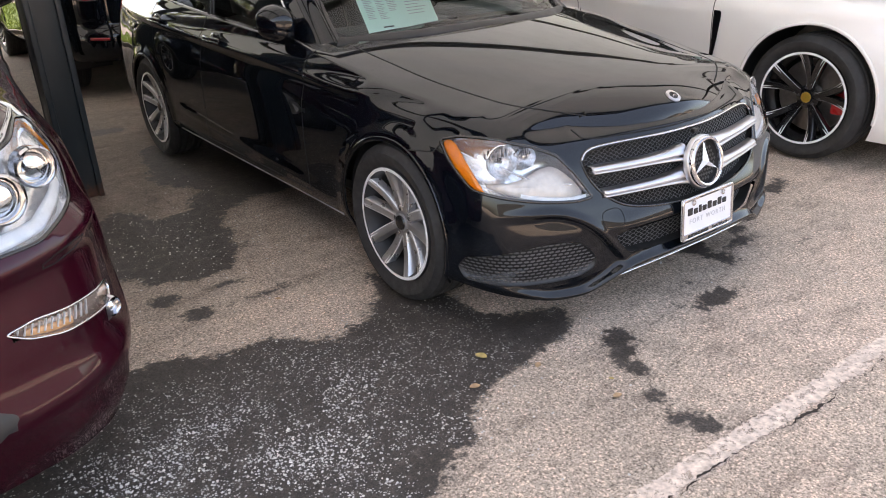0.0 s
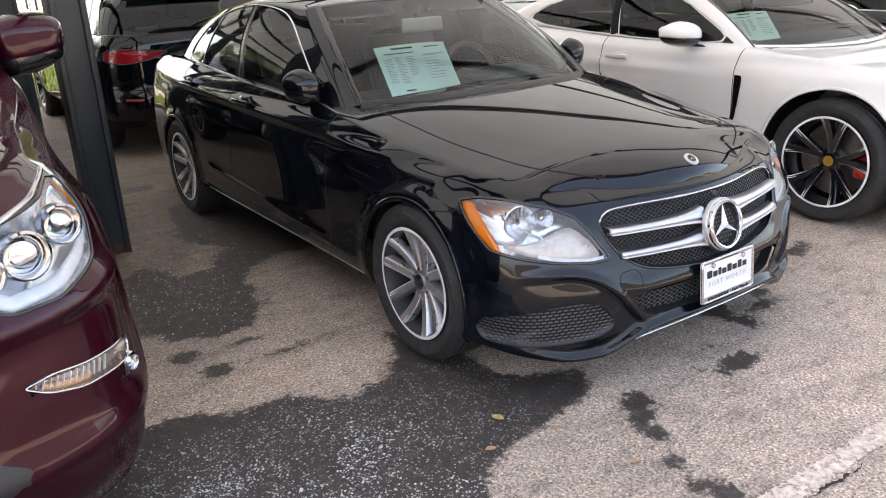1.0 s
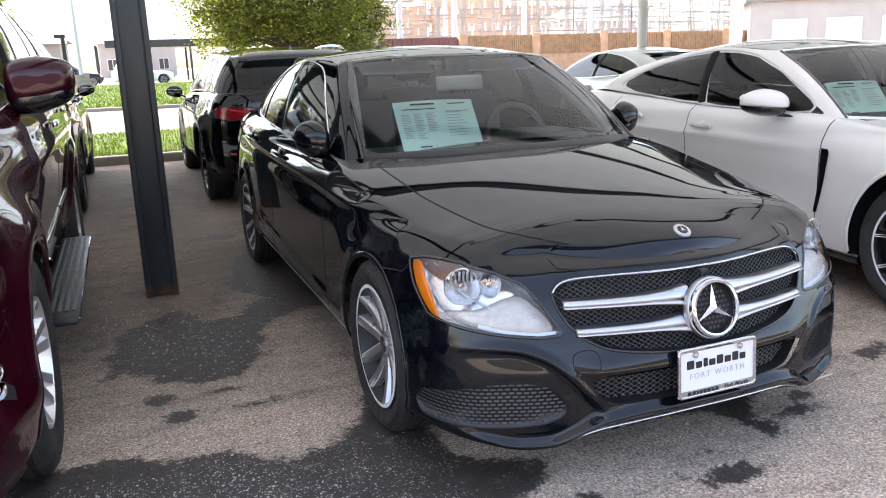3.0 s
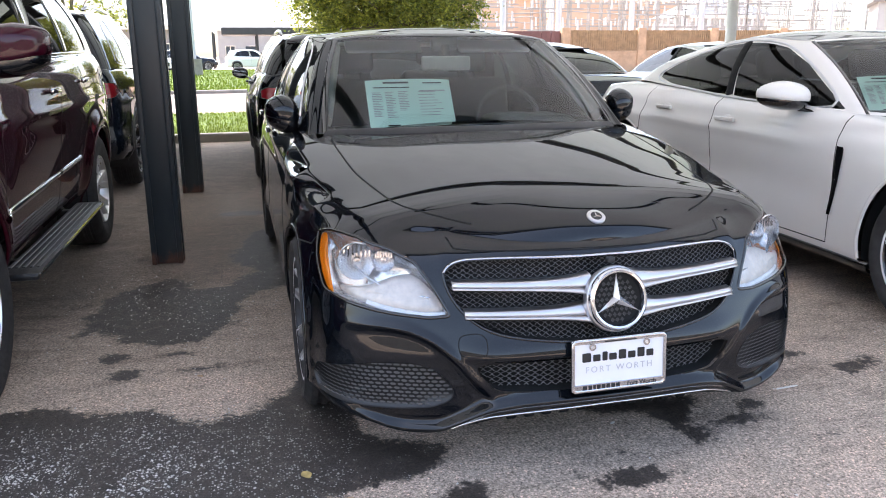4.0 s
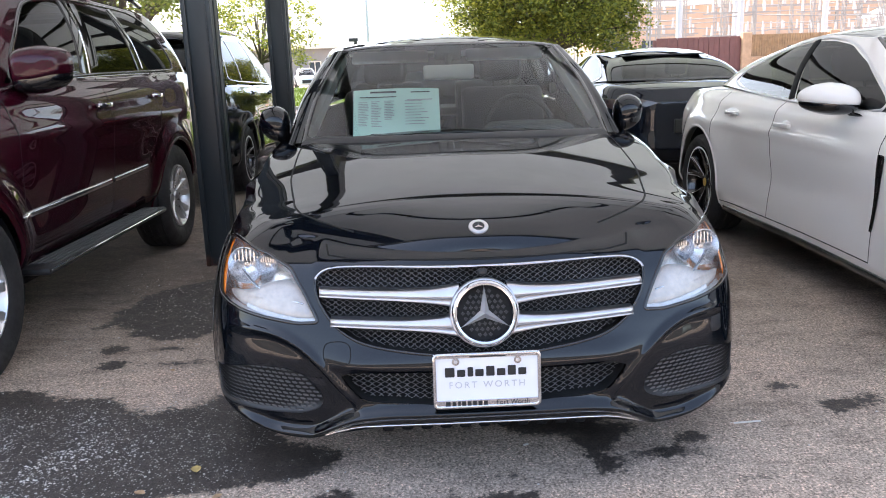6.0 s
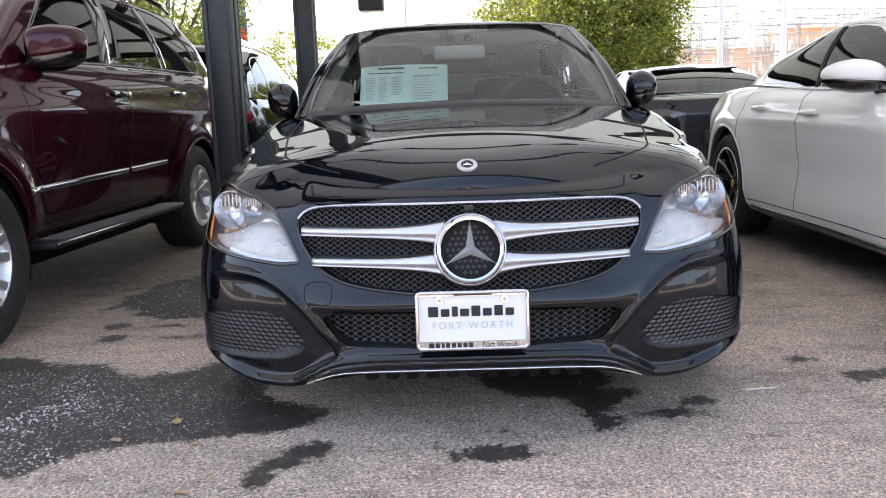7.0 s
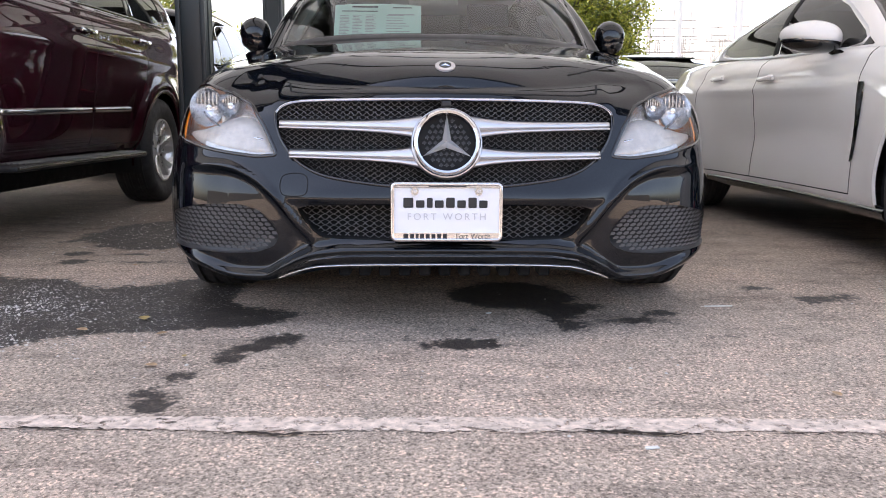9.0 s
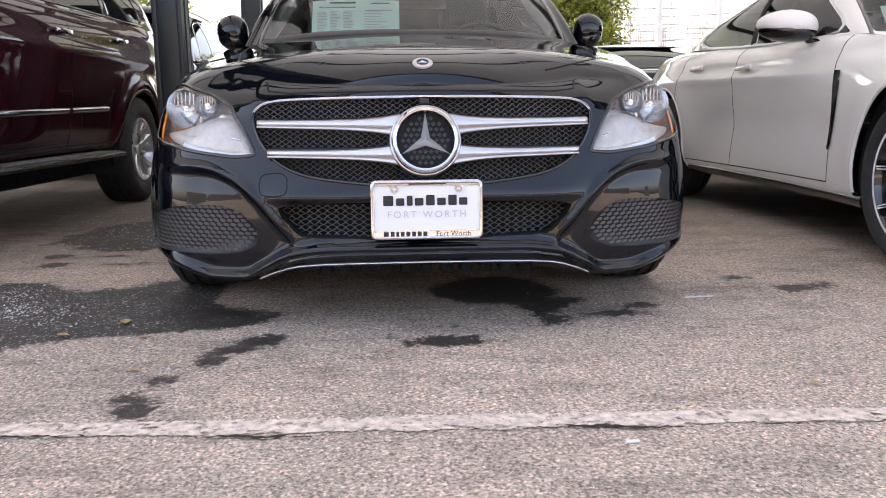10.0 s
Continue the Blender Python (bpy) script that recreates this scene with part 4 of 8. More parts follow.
for x, y, a, s, m in ((-0.943, 0.195, 20, 0.05, LEAF), (-1.08, 0.06, 70, 0.04, LEAF_TAN), (-0.83, 0.02, 130, 0.035, LEAF_TAN), (-1.3, 1.1, 40, 0.03, LEAF_TAN), (0.9, -0.5, 15, 0.03, LEAF_TAN), (-0.76, -0.28, 80, 0.035, LEAF_TAN), (-0.7, -0.2, 200, 0.02, LEAF)):
    leaf(x, y, a, s, m, "small dry curled leaf lying on the asphalt")
LITTER = plain("litter_white", (0.7, 0.68, 0.64), 0.7)
for x, y, a, w, h in ((0.382, -0.792, 10, 0.028, 0.009), (0.95, 0.38, 5, 0.1, 0.008), (0.15, 0.28, 30, 0.02, 0.008)):
    bm = bmesh.new()
    block(bm, -w / 2, w / 2, -h / 2, h / 2, 0.0, 0.004, 0.001, 1)
    ob = part("litter_scrap", bm, LITTER, None)
    ob.matrix_basis = pose(x, y, 0.001, 0, 0, a)
    tagged(ob, "thin white scrap of litter on the asphalt", "litter", group="litter scraps")

# ---- beyond the bays: kerb, verge, road, far grass ----
KERB = plain("kerb_concrete", (0.24, 0.215, 0.185), 0.85, 0.0, 0.2, 3, relief=0.003, relief_scale=120)
ROAD = plain("pale_concrete_road", (0.22, 0.175, 0.155), 0.9, 0.0, 0.12, 0.6, relief=0.003, relief_scale=80)


def strip_of_ground(name, x0, x1, y0, y1, z0, z1, mat, label, cat, bevel=0.03):
    bm = bmesh.new()
    block(bm, x0, x1, y0, y1, z0, z1, bevel, 2)
    return tagged(part(name, bm, mat, None), label, cat, kind="structure")


strip_of_ground("kerb", -60, 60, 10.36, 10.52, -0.05, 0.13, KERB, "weathered pale concrete kerb", "kerb")
strip_of_ground("kerb_road", -60, 60, 15.1, 15.25, -0.05, 0.11, KERB, "weathered pale concrete kerb by the road", "kerb")
strip_of_ground("road", -120, 120, 15.25, 25.8, -0.05, 0.012, ROAD, "pale sunlit concrete road", "road", 0.0)
strip_of_ground("kerb_far", -120, 120, 25.8, 25.98, -0.05, 0.13, KERB, "pale concrete kerb across the road", "kerb")
SOIL = plain("lawn_soil", (0.085, 0.125, 0.014), 0.95, 0.0, 0.35, 1.5, relief=0.02, relief_scale=60)
strip_of_ground("verge", -60, 60, 10.5, 15.12, -0.05, 0.11, SOIL, "green mown grass verge", "lawn", 0.0)
strip_of_ground("far_lawn", -120, 14, 25.9, 64, -0.05, 0.12, SOIL, "sunlit green lawn across the road", "lawn", 0.0)
GRASS = plain("grass_blade", (0.155, 0.205, 0.018), 0.85, 0.0, 0.3, 3, spec=0.1)
rng = random.Random(21)
for nm, n, x0, x1, y0, y1, hgt, wd in (("grass", 42000, -9, 9, 10.54, 15.08, 0.06, 0.012), ("far_grass", 30000, -16, 10, 26.0, 62, 0.10, 0.05)):
    vs, fs = [], []
    for i in range(n):
        x, y = rng.uniform(x0, x1), y0 + (y1 - y0) * rng.random() ** 1.4
        a, h = rng.random() * 6.283, hgt * (0.5 + 0.8 * rng.random())
        dx, dy = math.cos(a) * wd, math.sin(a) * wd
        b = len(vs)
        lx, ly = rng.gauss(0, 0.4) * h, rng.gauss(0, 0.4) * h
        vs += [(x - dx / 2, y - dy / 2, 0.105), (x + dx / 2, y + dy / 2, 0.105), (x + lx, y + ly, 0.11 + h)]
        fs.append((b, b + 1, b + 2))
    tagged(mesh_object(nm, vs, fs, GRASS, None, "", False), "short bright green grass blades", "grass", kind="stuff")

# ---- carport ----
def post_steel():
    m, nodes, links, bsdf = material("painted_steel_post")
    n = noise_tex(nodes, links, 5, 8, 0.65, stretch=(1, 1, 0.25))
    paint = ramp(nodes, links, n, [(0.3, (0.012, 0.018, 0.022)), (0.55, (0.02, 0.028, 0.033)), (0.8, (0.045, 0.052, 0.056))])
    rust = ramp(nodes, links, noise_tex(nodes, links, 22, 6), [(0.3, (0.09, 0.035, 0.02)), (0.7, (0.16, 0.07, 0.04))])
    sep = nodes.new("ShaderNodeSeparateXYZ")
    tc = nodes.new("ShaderNodeTexCoord")
    links.new(tc.outputs["Object"], sep.inputs[0])
    spot = noise_tex(nodes, links, 9, 6, 0.7)
    a = nodes.new("ShaderNodeMath")
    a.operation = "MULTIPLY_ADD"
    links.new(sep.outputs["Z"], a.inputs[0])
    a.inputs[1].default_value = -2.2
    links.new(spot, a.inputs[2])
    fac = ramp(nodes, links, a.outputs[0], [(0.36, (0, 0, 0)), (0.5, (0.75, 0.75, 0.75))])
    mx = nodes.new("ShaderNodeMix")
    mx.data_type = "RGBA"
    links.new(fac, mx.inputs["Factor"])
    ins = [s for s in mx.inputs if s.type == "RGBA"]
    links.new(paint, ins[0])
    links.new(rust, ins[1])
    links.new([s for s in mx.outputs if s.type == "RGBA"][0], bsdf.inputs["Base Color"])
    bsdf.inputs["Roughness"].default_value = 0.38
    bump(nodes, links, bsdf, n, 0.15, 0.004)
    return m


POST = post_steel()
def canopy_cloth():
    """Pale woven shade cloth that lets part of the daylight through."""
    m, nodes, links, bsdf = material("shade_cloth")
    c = ramp(nodes, links, noise_tex(nodes, links, 2.5, 5), [(0.3, (0.72, 0.745, 0.77)), (0.7, (0.80, 0.825, 0.85))])
    links.new(c, bsdf.inputs["Base Color"])
    bsdf.inputs["Roughness"].default_value = 0.9
    tr = nodes.new("ShaderNodeBsdfTranslucent")
    links.new(c, tr.inputs[0])
    mx = nodes.new("ShaderNodeMixShader")
    mx.inputs[0].default_value = 0.16
    links.new(bsdf.outputs[0], mx.inputs[1])
    links.new(tr.outputs[0], mx.inputs[2])
    links.new(mx.outputs[0], nodes["Material Output"].inputs[0])
    return m


DECK = canopy_cloth()
PURLIN = plain("dark_purlin", (0.03, 0.032, 0.034), 0.45, 0.2, 0.2, 3)
ROOF_Z, ROOF_Y0, ROOF_Y1 = 3.35, -0.55, 12.0


def carport_post(x, y):
    t = thing("carport_post", "dark painted steel carport post, rusty at its foot", "post", pose(x, y, 0), group="carport posts")
    bm = bmesh.new()
    block(bm, -0.092, 0.092, -0.085, 0.085, 0, ROOF_Z - 0.25, 0.012, 2)
    part("channel", bm, POST, t, "", True)
    for sx in (-1, 1):
        bm = bmesh.new()
        block(bm, sx * 0.078 - 0.016, sx * 0.078 + 0.016, -0.1, -0.082, 0, ROOF_Z - 0.25, 0.005, 2)
        part("flange", bm, POST, t, "", True)
        bm = bmesh.new()
        block(bm, sx * 0.078 - 0.016, sx * 0.078 + 0.016, 0.082, 0.1, 0, ROOF_Z - 0.25, 0.005, 2)
        part("flange", bm, POST, t, "", True)
    bm = bmesh.new()
    block(bm, 0.09, 0.1, -0.02, 0.02, 0, ROOF_Z - 0.25, 0.003, 1)
    part("seam_bead", bm, POST, t)


for k in range(-2, 3):
    for yy in (3.13, 5.85):
        carport_post(-1.575 + 12.0 * k + (0.02 if yy > 4 else 0), yy)
    bm = bmesh.new()
    block(bm, -0.1, 0.1, ROOF_Y0 + 0.1, ROOF_Y1 - 0.1, ROOF_Z - 0.26, ROOF_Z - 0.04, 0.01, 1)
    ob = part("carport_beam", bm, PURLIN, None)
    ob.matrix_basis = pose(-1.575 + 12.0 * k, 0, 0)
    tagged(ob, "dark steel beam under the carport roof", "beam", group="carport beams", kind="structure")
for i in range(6):
    yy = ROOF_Y0 + 0.1 + (ROOF_Y1 - ROOF_Y0 - 0.2) * i / 5
    bm = bmesh.new()
    block(bm, -26, 26, yy - 0.045, yy + 0.045, ROOF_Z - 0.12, ROOF_Z - 0.012, 0.004, 1)
    tagged(part("carport_purlin", bm, PURLIN, None), "dark steel purlin under the carport roof", "purlin", group="carport purlins", kind="structure")
vs, fs = [], []
nx_, ny_ = 120, 40
for i in range(nx_ + 1):
    for j in range(ny_ + 1):
        u, v = i / nx_, j / ny_
        sag = 0.05 * abs(math.sin(math.pi * v * 5)) ** 0.8
        vs.append((-26 + 52 * u, ROOF_Y0 + (ROOF_Y1 - ROOF_Y0) * v, ROOF_Z + 0.05 - sag))
fs = [(i * (ny_ + 1) + j, (i + 1) * (ny_ + 1) + j, (i + 1) * (ny_ + 1) + j + 1, i * (ny_ + 1) + j + 1) for i in range(nx_) for j in range(ny_)]
tagged(mesh_object("ceiling", vs, fs, DECK, None, "", True), "pale translucent shade-cloth carport roof", "roof", kind="structure")
for yy, nm in ((ROOF_Y0 - 0.03, "front"), (ROOF_Y1 + 0.03, "back")):
    bm = bmesh.new()
    block(bm, -26, 26, yy - 0.025, yy + 0.025, ROOF_Z - 0.18, ROOF_Z + 0.1, 0.006, 1)
    tagged(part("carport_fascia", bm, PURLIN, None), "dark steel fascia along the carport roof", "fascia", kind="structure")
# floodlight hung from the roof at the back
t = thing("hanging_floodlight", "black box floodlight hung below the carport roof", "floodlight", pose(-1.24, 9.0, 2.36))
part("housing", block(bmesh.new(), -0.17, 0.17, -0.12, 0.12, 0, 0.3, 0.02, 2), TRIM, t)
bm = bmesh.new()
rod(bm, (0, 0, 0.28), (0, 0, ROOF_Z - 2.36 + 0.01), 0.02)
part("hanger", bm, TRIM, t)
part("glass_rim", block(bmesh.new(), -0.14, 0.14, -0.09, 0.09, -0.012, 0.004, 0.004, 1), SATIN, t)

# ---- trees ----
BARK = plain("bark", (0.09, 0.07, 0.055), 0.95, 0.0, 0.3, 8, relief=0.02, relief_scale=25)


def foliage(name, lo, hi):
    m, nodes, links, bsdf = material(name)
    g = nodes.new("ShaderNodeNewGeometry")
    c = ramp(nodes, links, g.outputs["Random Per Island"], [(0.0, lo), (0.6, tuple((a + b) / 2 for a, b in zip(lo, hi))), (1.0, hi)])
    links.new(c, bsdf.inputs["Base Color"])
    bsdf.inputs["Roughness"].default_value = 0.5
    bsdf.inputs["Subsurface Weight"].default_value = 0.0
    tr = nodes.new("ShaderNodeBsdfTranslucent")
    links.new(c, tr.inputs[0])
    ad = nodes.new("ShaderNodeMixShader")
    ad.inputs[0].default_value = 0.5
    links.new(bsdf.outputs[0], ad.inputs[1])
    links.new(tr.outputs[0], ad.inputs[2])
    links.new(ad.outputs[0], nodes["Material Output"].inputs[0])
    return m


OAK = foliage("oak_leaves", (0.06, 0.085, 0.012), (0.36, 0.36, 0.05))
PALE_LEAF = foliage("pale_leaves", (0.07, 0.1, 0.018), (0.28, 0.29, 0.05))


def tree(x, y, h_trunk, centre_z, radii, n_clumps, per, leaf_len, seed, mat, label):
    """A trunk with forking limbs and a crown of leaf clumps round the limb ends."""
    rng = random.Random(seed)
    t = thing("tree", label, "tree", pose(x, y, 0))
    bm = bmesh.new()
    rod(bm, (0, 0, -0.1), (0.05, 0.02, h_trunk), 0.2, 0.14, 10)
    tips = []
    for i in range(n_clumps):
        a, b = rng.random() * 6.283, math.asin(rng.uniform(-0.75, 1.0))
        k = rng.uniform(0.45, 1.0) ** 0.6 * (1 + 0.13 * math.sin(a * 3 + seed) + 0.1 * math.sin(b * 5 + a * 2))
        tips.append(Vector((radii[0] * k * math.cos(b) * math.cos(a), radii[1] * k * math.cos(b) * math.sin(a), centre_z + radii[2] * k * math.sin(b))))
    fork = Vector((0.05, 0.02, h_trunk))
    for p in tips[::6]:
        mid = fork.lerp(p, 0.45) + Vector((0, 0, 0.3))
        rod(bm, fork, mid, 0.075, 0.045, 6)
        rod(bm, mid, p, 0.045, 0.012, 5)
    part("trunk", bm, BARK, t, "rough brown trunk and limbs")
    vs, fs = [], []
    for p in tips:
        cr = rng.uniform(0.28, 0.6) * max(radii) / 3.5
        for j in range(per):
            d = Vector((rng.gauss(0, 1), rng.gauss(0, 1), rng.gauss(0, 0.75)))
            q = p + d * (cr * 0.55)
            u = Vector((rng.gauss(0, 1), rng.gauss(0, 1), rng.gauss(0, 0.6))).normalized()
            v = u.cross(Vector((rng.gauss(0, 1), rng.gauss(0, 1), rng.gauss(0, 1)))).normalized()
            L = leaf_len * rng.uniform(0.6, 1.3)
            b = len(vs)
            vs += [q - u * L * 0.5, q + v * L * 0.25, q + u * L * 0.5, q - v * L * 0.25]
            fs.append((b, b + 1, b + 2, b + 3))
    mesh_object("crown", vs, fs, mat, t, "dense small-leaved green crown", False)


tree(4.5, 27.6, 1.7, 3.75, (3.55, 3.1, 2.75), 1000, 84, 0.13, 4, OAK, "broad live oak with a dense dark green crown")
tree(-11.3, 28.0, 1.9, 5.7, (3.7, 3.4, 3.0), 330, 48, 0.17, 9, PALE_LEAF, "yellow-green broadleaf tree on the verge")
tree(-13.9, 28.4, 1.8, 4.4, (3.4, 3.0, 2.7), 200, 40, 0.17, 12, OAK, "green broadleaf tree by the road")
tree(-11.0, 52.0, 2.0, 4.2, (3.6, 3.4, 2.8), 160, 40, 0.22, 15, OAK, "distant green broadleaf tree")

# ---- wall with slatted panels, gate and pilasters ----
BRICK_TAN = plain("tan_masonry", (0.42, 0.27, 0.17), 0.9, 0.0, 0.2, 2.5, relief=0.01, relief_scale=30)
SLAT = plain("brown_slats", (0.30, 0.19, 0.105), 0.85, 0.0, 0.25, 3)
GATE_RED = plain("dark_red_gate", (0.13, 0.05, 0.045), 0.6, 0.0, 0.15, 2)
FENCE_Y, FENCE_H = 45.0, 2.65
fence = thing("boundary_wall", "long tan boundary wall with brown slatted panels", "wall", pose(0, FENCE_Y, 0))
for i in range(9):
    x0 = 18.9 + 5.2 * i
    bm = bmesh.new()
    block(bm, x0 - 0.28, x0 + 0.28, -0.22, 0.22, 0, FENCE_H + 0.1, 0.03, 1)
    part("pilaster", bm, BRICK_TAN, fence)
    if i < 8:
        bm = bmesh.new()
        block(bm, x0 + 0.28, x0 + 4.92, -0.12, 0.12, 0, 1.25, 0.02, 1)
        part("low_wall", bm, BRICK_TAN, fence)
        bm = bmesh.new()
        block(bm, x0 + 0.28, x0 + 4.92, -0.14, 0.14, 1.252, 1.36, 0.02, 1)
        part("coping", bm, BRICK_TAN, fence)
        bm = bmesh.new()
        block(bm, x0 + 0.28, x0 + 4.92, -0.02, 0.05, 1.36, FENCE_H - 0.05)
        part("panel_back", bm, SLAT, fence)
        for j in range(31):
            xx = x0 + 0.35 + 0.15 * j
            bm = bmesh.new()
            block(bm, xx, xx + 0.09, -0.07, -0.022, 1.37, FENCE_H - 0.04)
            part("slat", bm, SLAT, fence)
gate = thing("sheet_gate", "dark red ribbed sheet-metal gate in the boundary wall", "gate", pose(0, FENCE_Y, 0))
for i in range(16):
    x0 = 13.6 + 0.31 * i
    bm = bmesh.new()
    block(bm, x0, x0 + 0.3, -0.04 + 0.03 * (i % 2), 0.02, 0.1, FENCE_H - 0.1, 0.01, 1)
    part("gate_board", bm, GATE_RED, gate)
bm = bmesh.new()
block(bm, 13.4, 18.65, 0.02, 0.08, 0.0, FENCE_H - 0.2)
part("gate_frame", bm, GATE_RED, gate)

# ---- substation steelwork behind the wall ----
STEEL_PALE = plain("pale_galvanised_steel", (0.30, 0.28, 0.265), 0.5, 0.2, 0.1, 2)
PORCELAIN = plain("grey_insulator", (0.5, 0.46, 0.44), 0.3, 0.0, 0.1)
rng = random.Random(8)
for row, yy in enumerate((54, 62, 72)):
    for i in range(11):
        x = 12 + 5.2 * i + rng.uniform(-0.6, 0.6) + row * 3
        h = rng.uniform(5.5, 8.5)
        t = thing("substation_frame", "pale galvanised substation frame with insulators", "substation frame", pose(x, yy, 0), group="substation steelwork")
        for sx in (-1.1, 1.1):
            bm = bmesh.new()
            for dx, dy in ((-0.12, -0.12), (0.12, -0.12), (0.12, 0.12), (-0.12, 0.12)):
                rod(bm, (sx + dx, dy, 0), (sx + dx * 0.7, dy * 0.7, h), 0.035, 0.03, 4)
            for k in range(int(h / 0.7)):
                z = 0.4 + 0.7 * k
                s_ = 1 if k % 2 else -1
                rod(bm, (sx - 0.12 * s_, -0.12, z), (sx + 0.12 * s_, -0.12, z + 0.65), 0.02, 0.02, 4)
            part("lattice_leg", bm, STEEL_PALE, t)
        for z in (h * 0.45, h * 0.7, h - 0.1):
            bm = bmesh.new()
            block(bm, -2.2, 2.2, -0.05, 0.05, z - 0.05, z + 0.05)
            part("cross_beam", bm, STEEL_PALE, t)
            for k in range(4):
                xx = -1.8 + 1.2 * k
                bm = bmesh.new()
                rod(bm, (xx, 0, z + 0.08), (xx, 0, z + 0.75), 0.1, 0.07, 8)
                part("insulator", bm, PORCELAIN, t)
for i in range(3):
    for z in (4.2, 5.6, 7.2):
        pts = [(8 + 60 * k / 20, 54 + 9 * i, z - 0.25 * math.sin(math.pi * (k % 5) / 5)) for k in range(21)]
        w = thing("busbar", "pale busbar on tall posts along the substation", "busbar", group="substation steelwork")
        tube("bar", pts, 0.045, STEEL_PALE, w, n=5)
        for k in (0, 10, 20):
            bm = bmesh.new()
            rod(bm, (pts[k][0], pts[k][1], 0), pts[k], 0.05)
            part("support", bm, STEEL_PALE, w)
POLE_WHITE = plain("white_painted_pole", (0.5, 0.5, 0.51), 0.5, 0.0, 0.06, 2)


def tall_pole(x, y, r, h, label):
    bm = bmesh.new()
    rod(bm, (0, 0, 0), (0, 0, h), r, r * 0.8, 20)
    t = thing("pole", label, "pole", pose(x, y, 0), group="tall poles")
    part("shaft", bm, POLE_WHITE, t, "", True)
    bm = bmesh.new()
    rod(bm, (0, 0, 0), (0, 0, 0.3), r * 1.9, r * 1.8, 20)
    part("base_collar", bm, KERB, t, "", True)


tall_pole(7.72, 11.0, 0.1, 8.0, "thick white painted steel pole")
tall_pole(27.2, 30.0, 0.32, 16.0, "thick white painted steel pole")
for x, y in ((16.5, 50), (20.5, 50), (26.5, 51), (31.5, 50), (24.0, 60), (44, 52), (60, 60)):
    tall_pole(x, y, 0.2, 13, "slim white steel mast at the substation")

# ---- buildings ----
RENDER_GREY = plain("grey_render", (0.27, 0.25, 0.235), 0.9, 0.0, 0.1, 0.5)
RENDER_TAN = plain("tan_brick_far", (0.5, 0.34, 0.24), 0.9, 0.0, 0.1, 0.4)
ROOF_GREY = plain("grey_metal_roof", (0.2, 0.2, 0.205), 0.6, 0.2, 0.1, 0.5)
CREAM = plain("cream_trim", (0.7, 0.62, 0.5), 0.8)
PANE = plain("dark_window_pane", (0.05, 0.06, 0.07), 0.12)
WHITE_WALL = plain("white_siding", (0.36, 0.345, 0.335), 0.8, 0.0, 0.06, 1)


def house(x, y, w, d, h, ridge, wall, label, wins, door=True):
    t = thing("house", label, "building", pose(x, y, 0))
    bm = bmesh.new()
    block(bm, -w / 2, w / 2, 0, d, 0, h, 0.02, 1)
    part("wall", bm, wall, t)
    bm = bmesh.new()
    e = 0.8
    pts = [(-w / 2 - e, -e, h), (w / 2 + e, -e, h), (w / 2 + e, d + e, h), (-w / 2 - e, d + e, h), (-w / 2 + d * 0.45, d / 2, ridge), (w / 2 - d * 0.45, d / 2, ridge)]
    v = [bm.verts.new(p) for p in pts]
    for f in ((0, 1, 5, 4), (1, 2, 5), (2, 3, 4, 5), (3, 0, 4), (3, 2, 1, 0)):
        bm.faces.new([v[i] for i in f])
    part("roof", bm, ROOF_GREY, t)
    bm = bmesh.new()
    block(bm, -w / 2 - e, w / 2 + e, -e - 0.05, -e + 0.05, h - 0.35, h + 0.05)
    part("eaves_board", bm, CREAM, t)
    for i in range(wins):
        xx = -w / 2 + w * (i + 0.5) / wins
        bm = bmesh.new()
        block(bm, xx - 0.7, xx + 0.7, -0.06, 0.1, 0.9, 2.5, 0.02, 1)
        wf = part("window", bm, CREAM, t)
        for s_ in (-1, 1):
            bm = bmesh.new()
            block(bm, xx + s_ * 0.33 - 0.28, xx + s_ * 0.33 + 0.28, -0.075, -0.05, 1.0, 2.4)
            part("pane", bm, PANE, wf)
    if door:
        bm = bmesh.new()
        block(bm, -w * 0.12, -w * 0.12 + 1.6, -0.07, 0.1, 0, 2.4, 0.02, 1)
        part("door", bm, PANE, t)


house(-23.5, 88, 34, 16, 4.2, 8.4, RENDER_GREY, "low grey building with a hipped grey roof", 9)
house(1.6, 118, 10, 10, 4.9, 7.2, WHITE_WALL, "distant pale building with a hipped roof", 3)
house(66, 98, 12, 9, 6.0, 9.2, WHITE_WALL, "distant white two-storey house", 4)
t = thing("far_canopy", "flat dark canopy on slim posts across the lawn", "canopy", pose(3.0, 78, 0))
bm = bmesh.new()
block(bm, -5.2, 7.8, -3, 3, 3.05, 3.7, 0.03, 1)
part("canopy_roof", bm, PURLIN, t)
for sx in (-6, -2, 2, 6):
    for sy in (-2.6, 2.6):
        bm = bmesh.new()
        rod(bm, (sx, sy, 0), (sx, sy, 3.3), 0.1)
        part("canopy_post", bm, PURLIN, t)
t = thing("large_store", "distant tan brick store with a raised entrance roof", "building", pose(86, 185, 0))
bm = bmesh.new()
block(bm, -45, 45, 0, 30, 0, 13.5)
part("wall", bm, RENDER_TAN, t)
bm = bmesh.new()
block(bm, -45.5, 45.5, -0.6, 30, 13.5, 14.6)
part("parapet", bm, CREAM, t)
bm = bmesh.new()
block(bm, -14, 4, -4, 6, 0, 17)
part("entrance_block", bm, RENDER_TAN, t)
bm = bmesh.new()
block(bm, -16, 6, -6, 7, 17, 18)
part("entrance_roof", bm, CREAM, t)
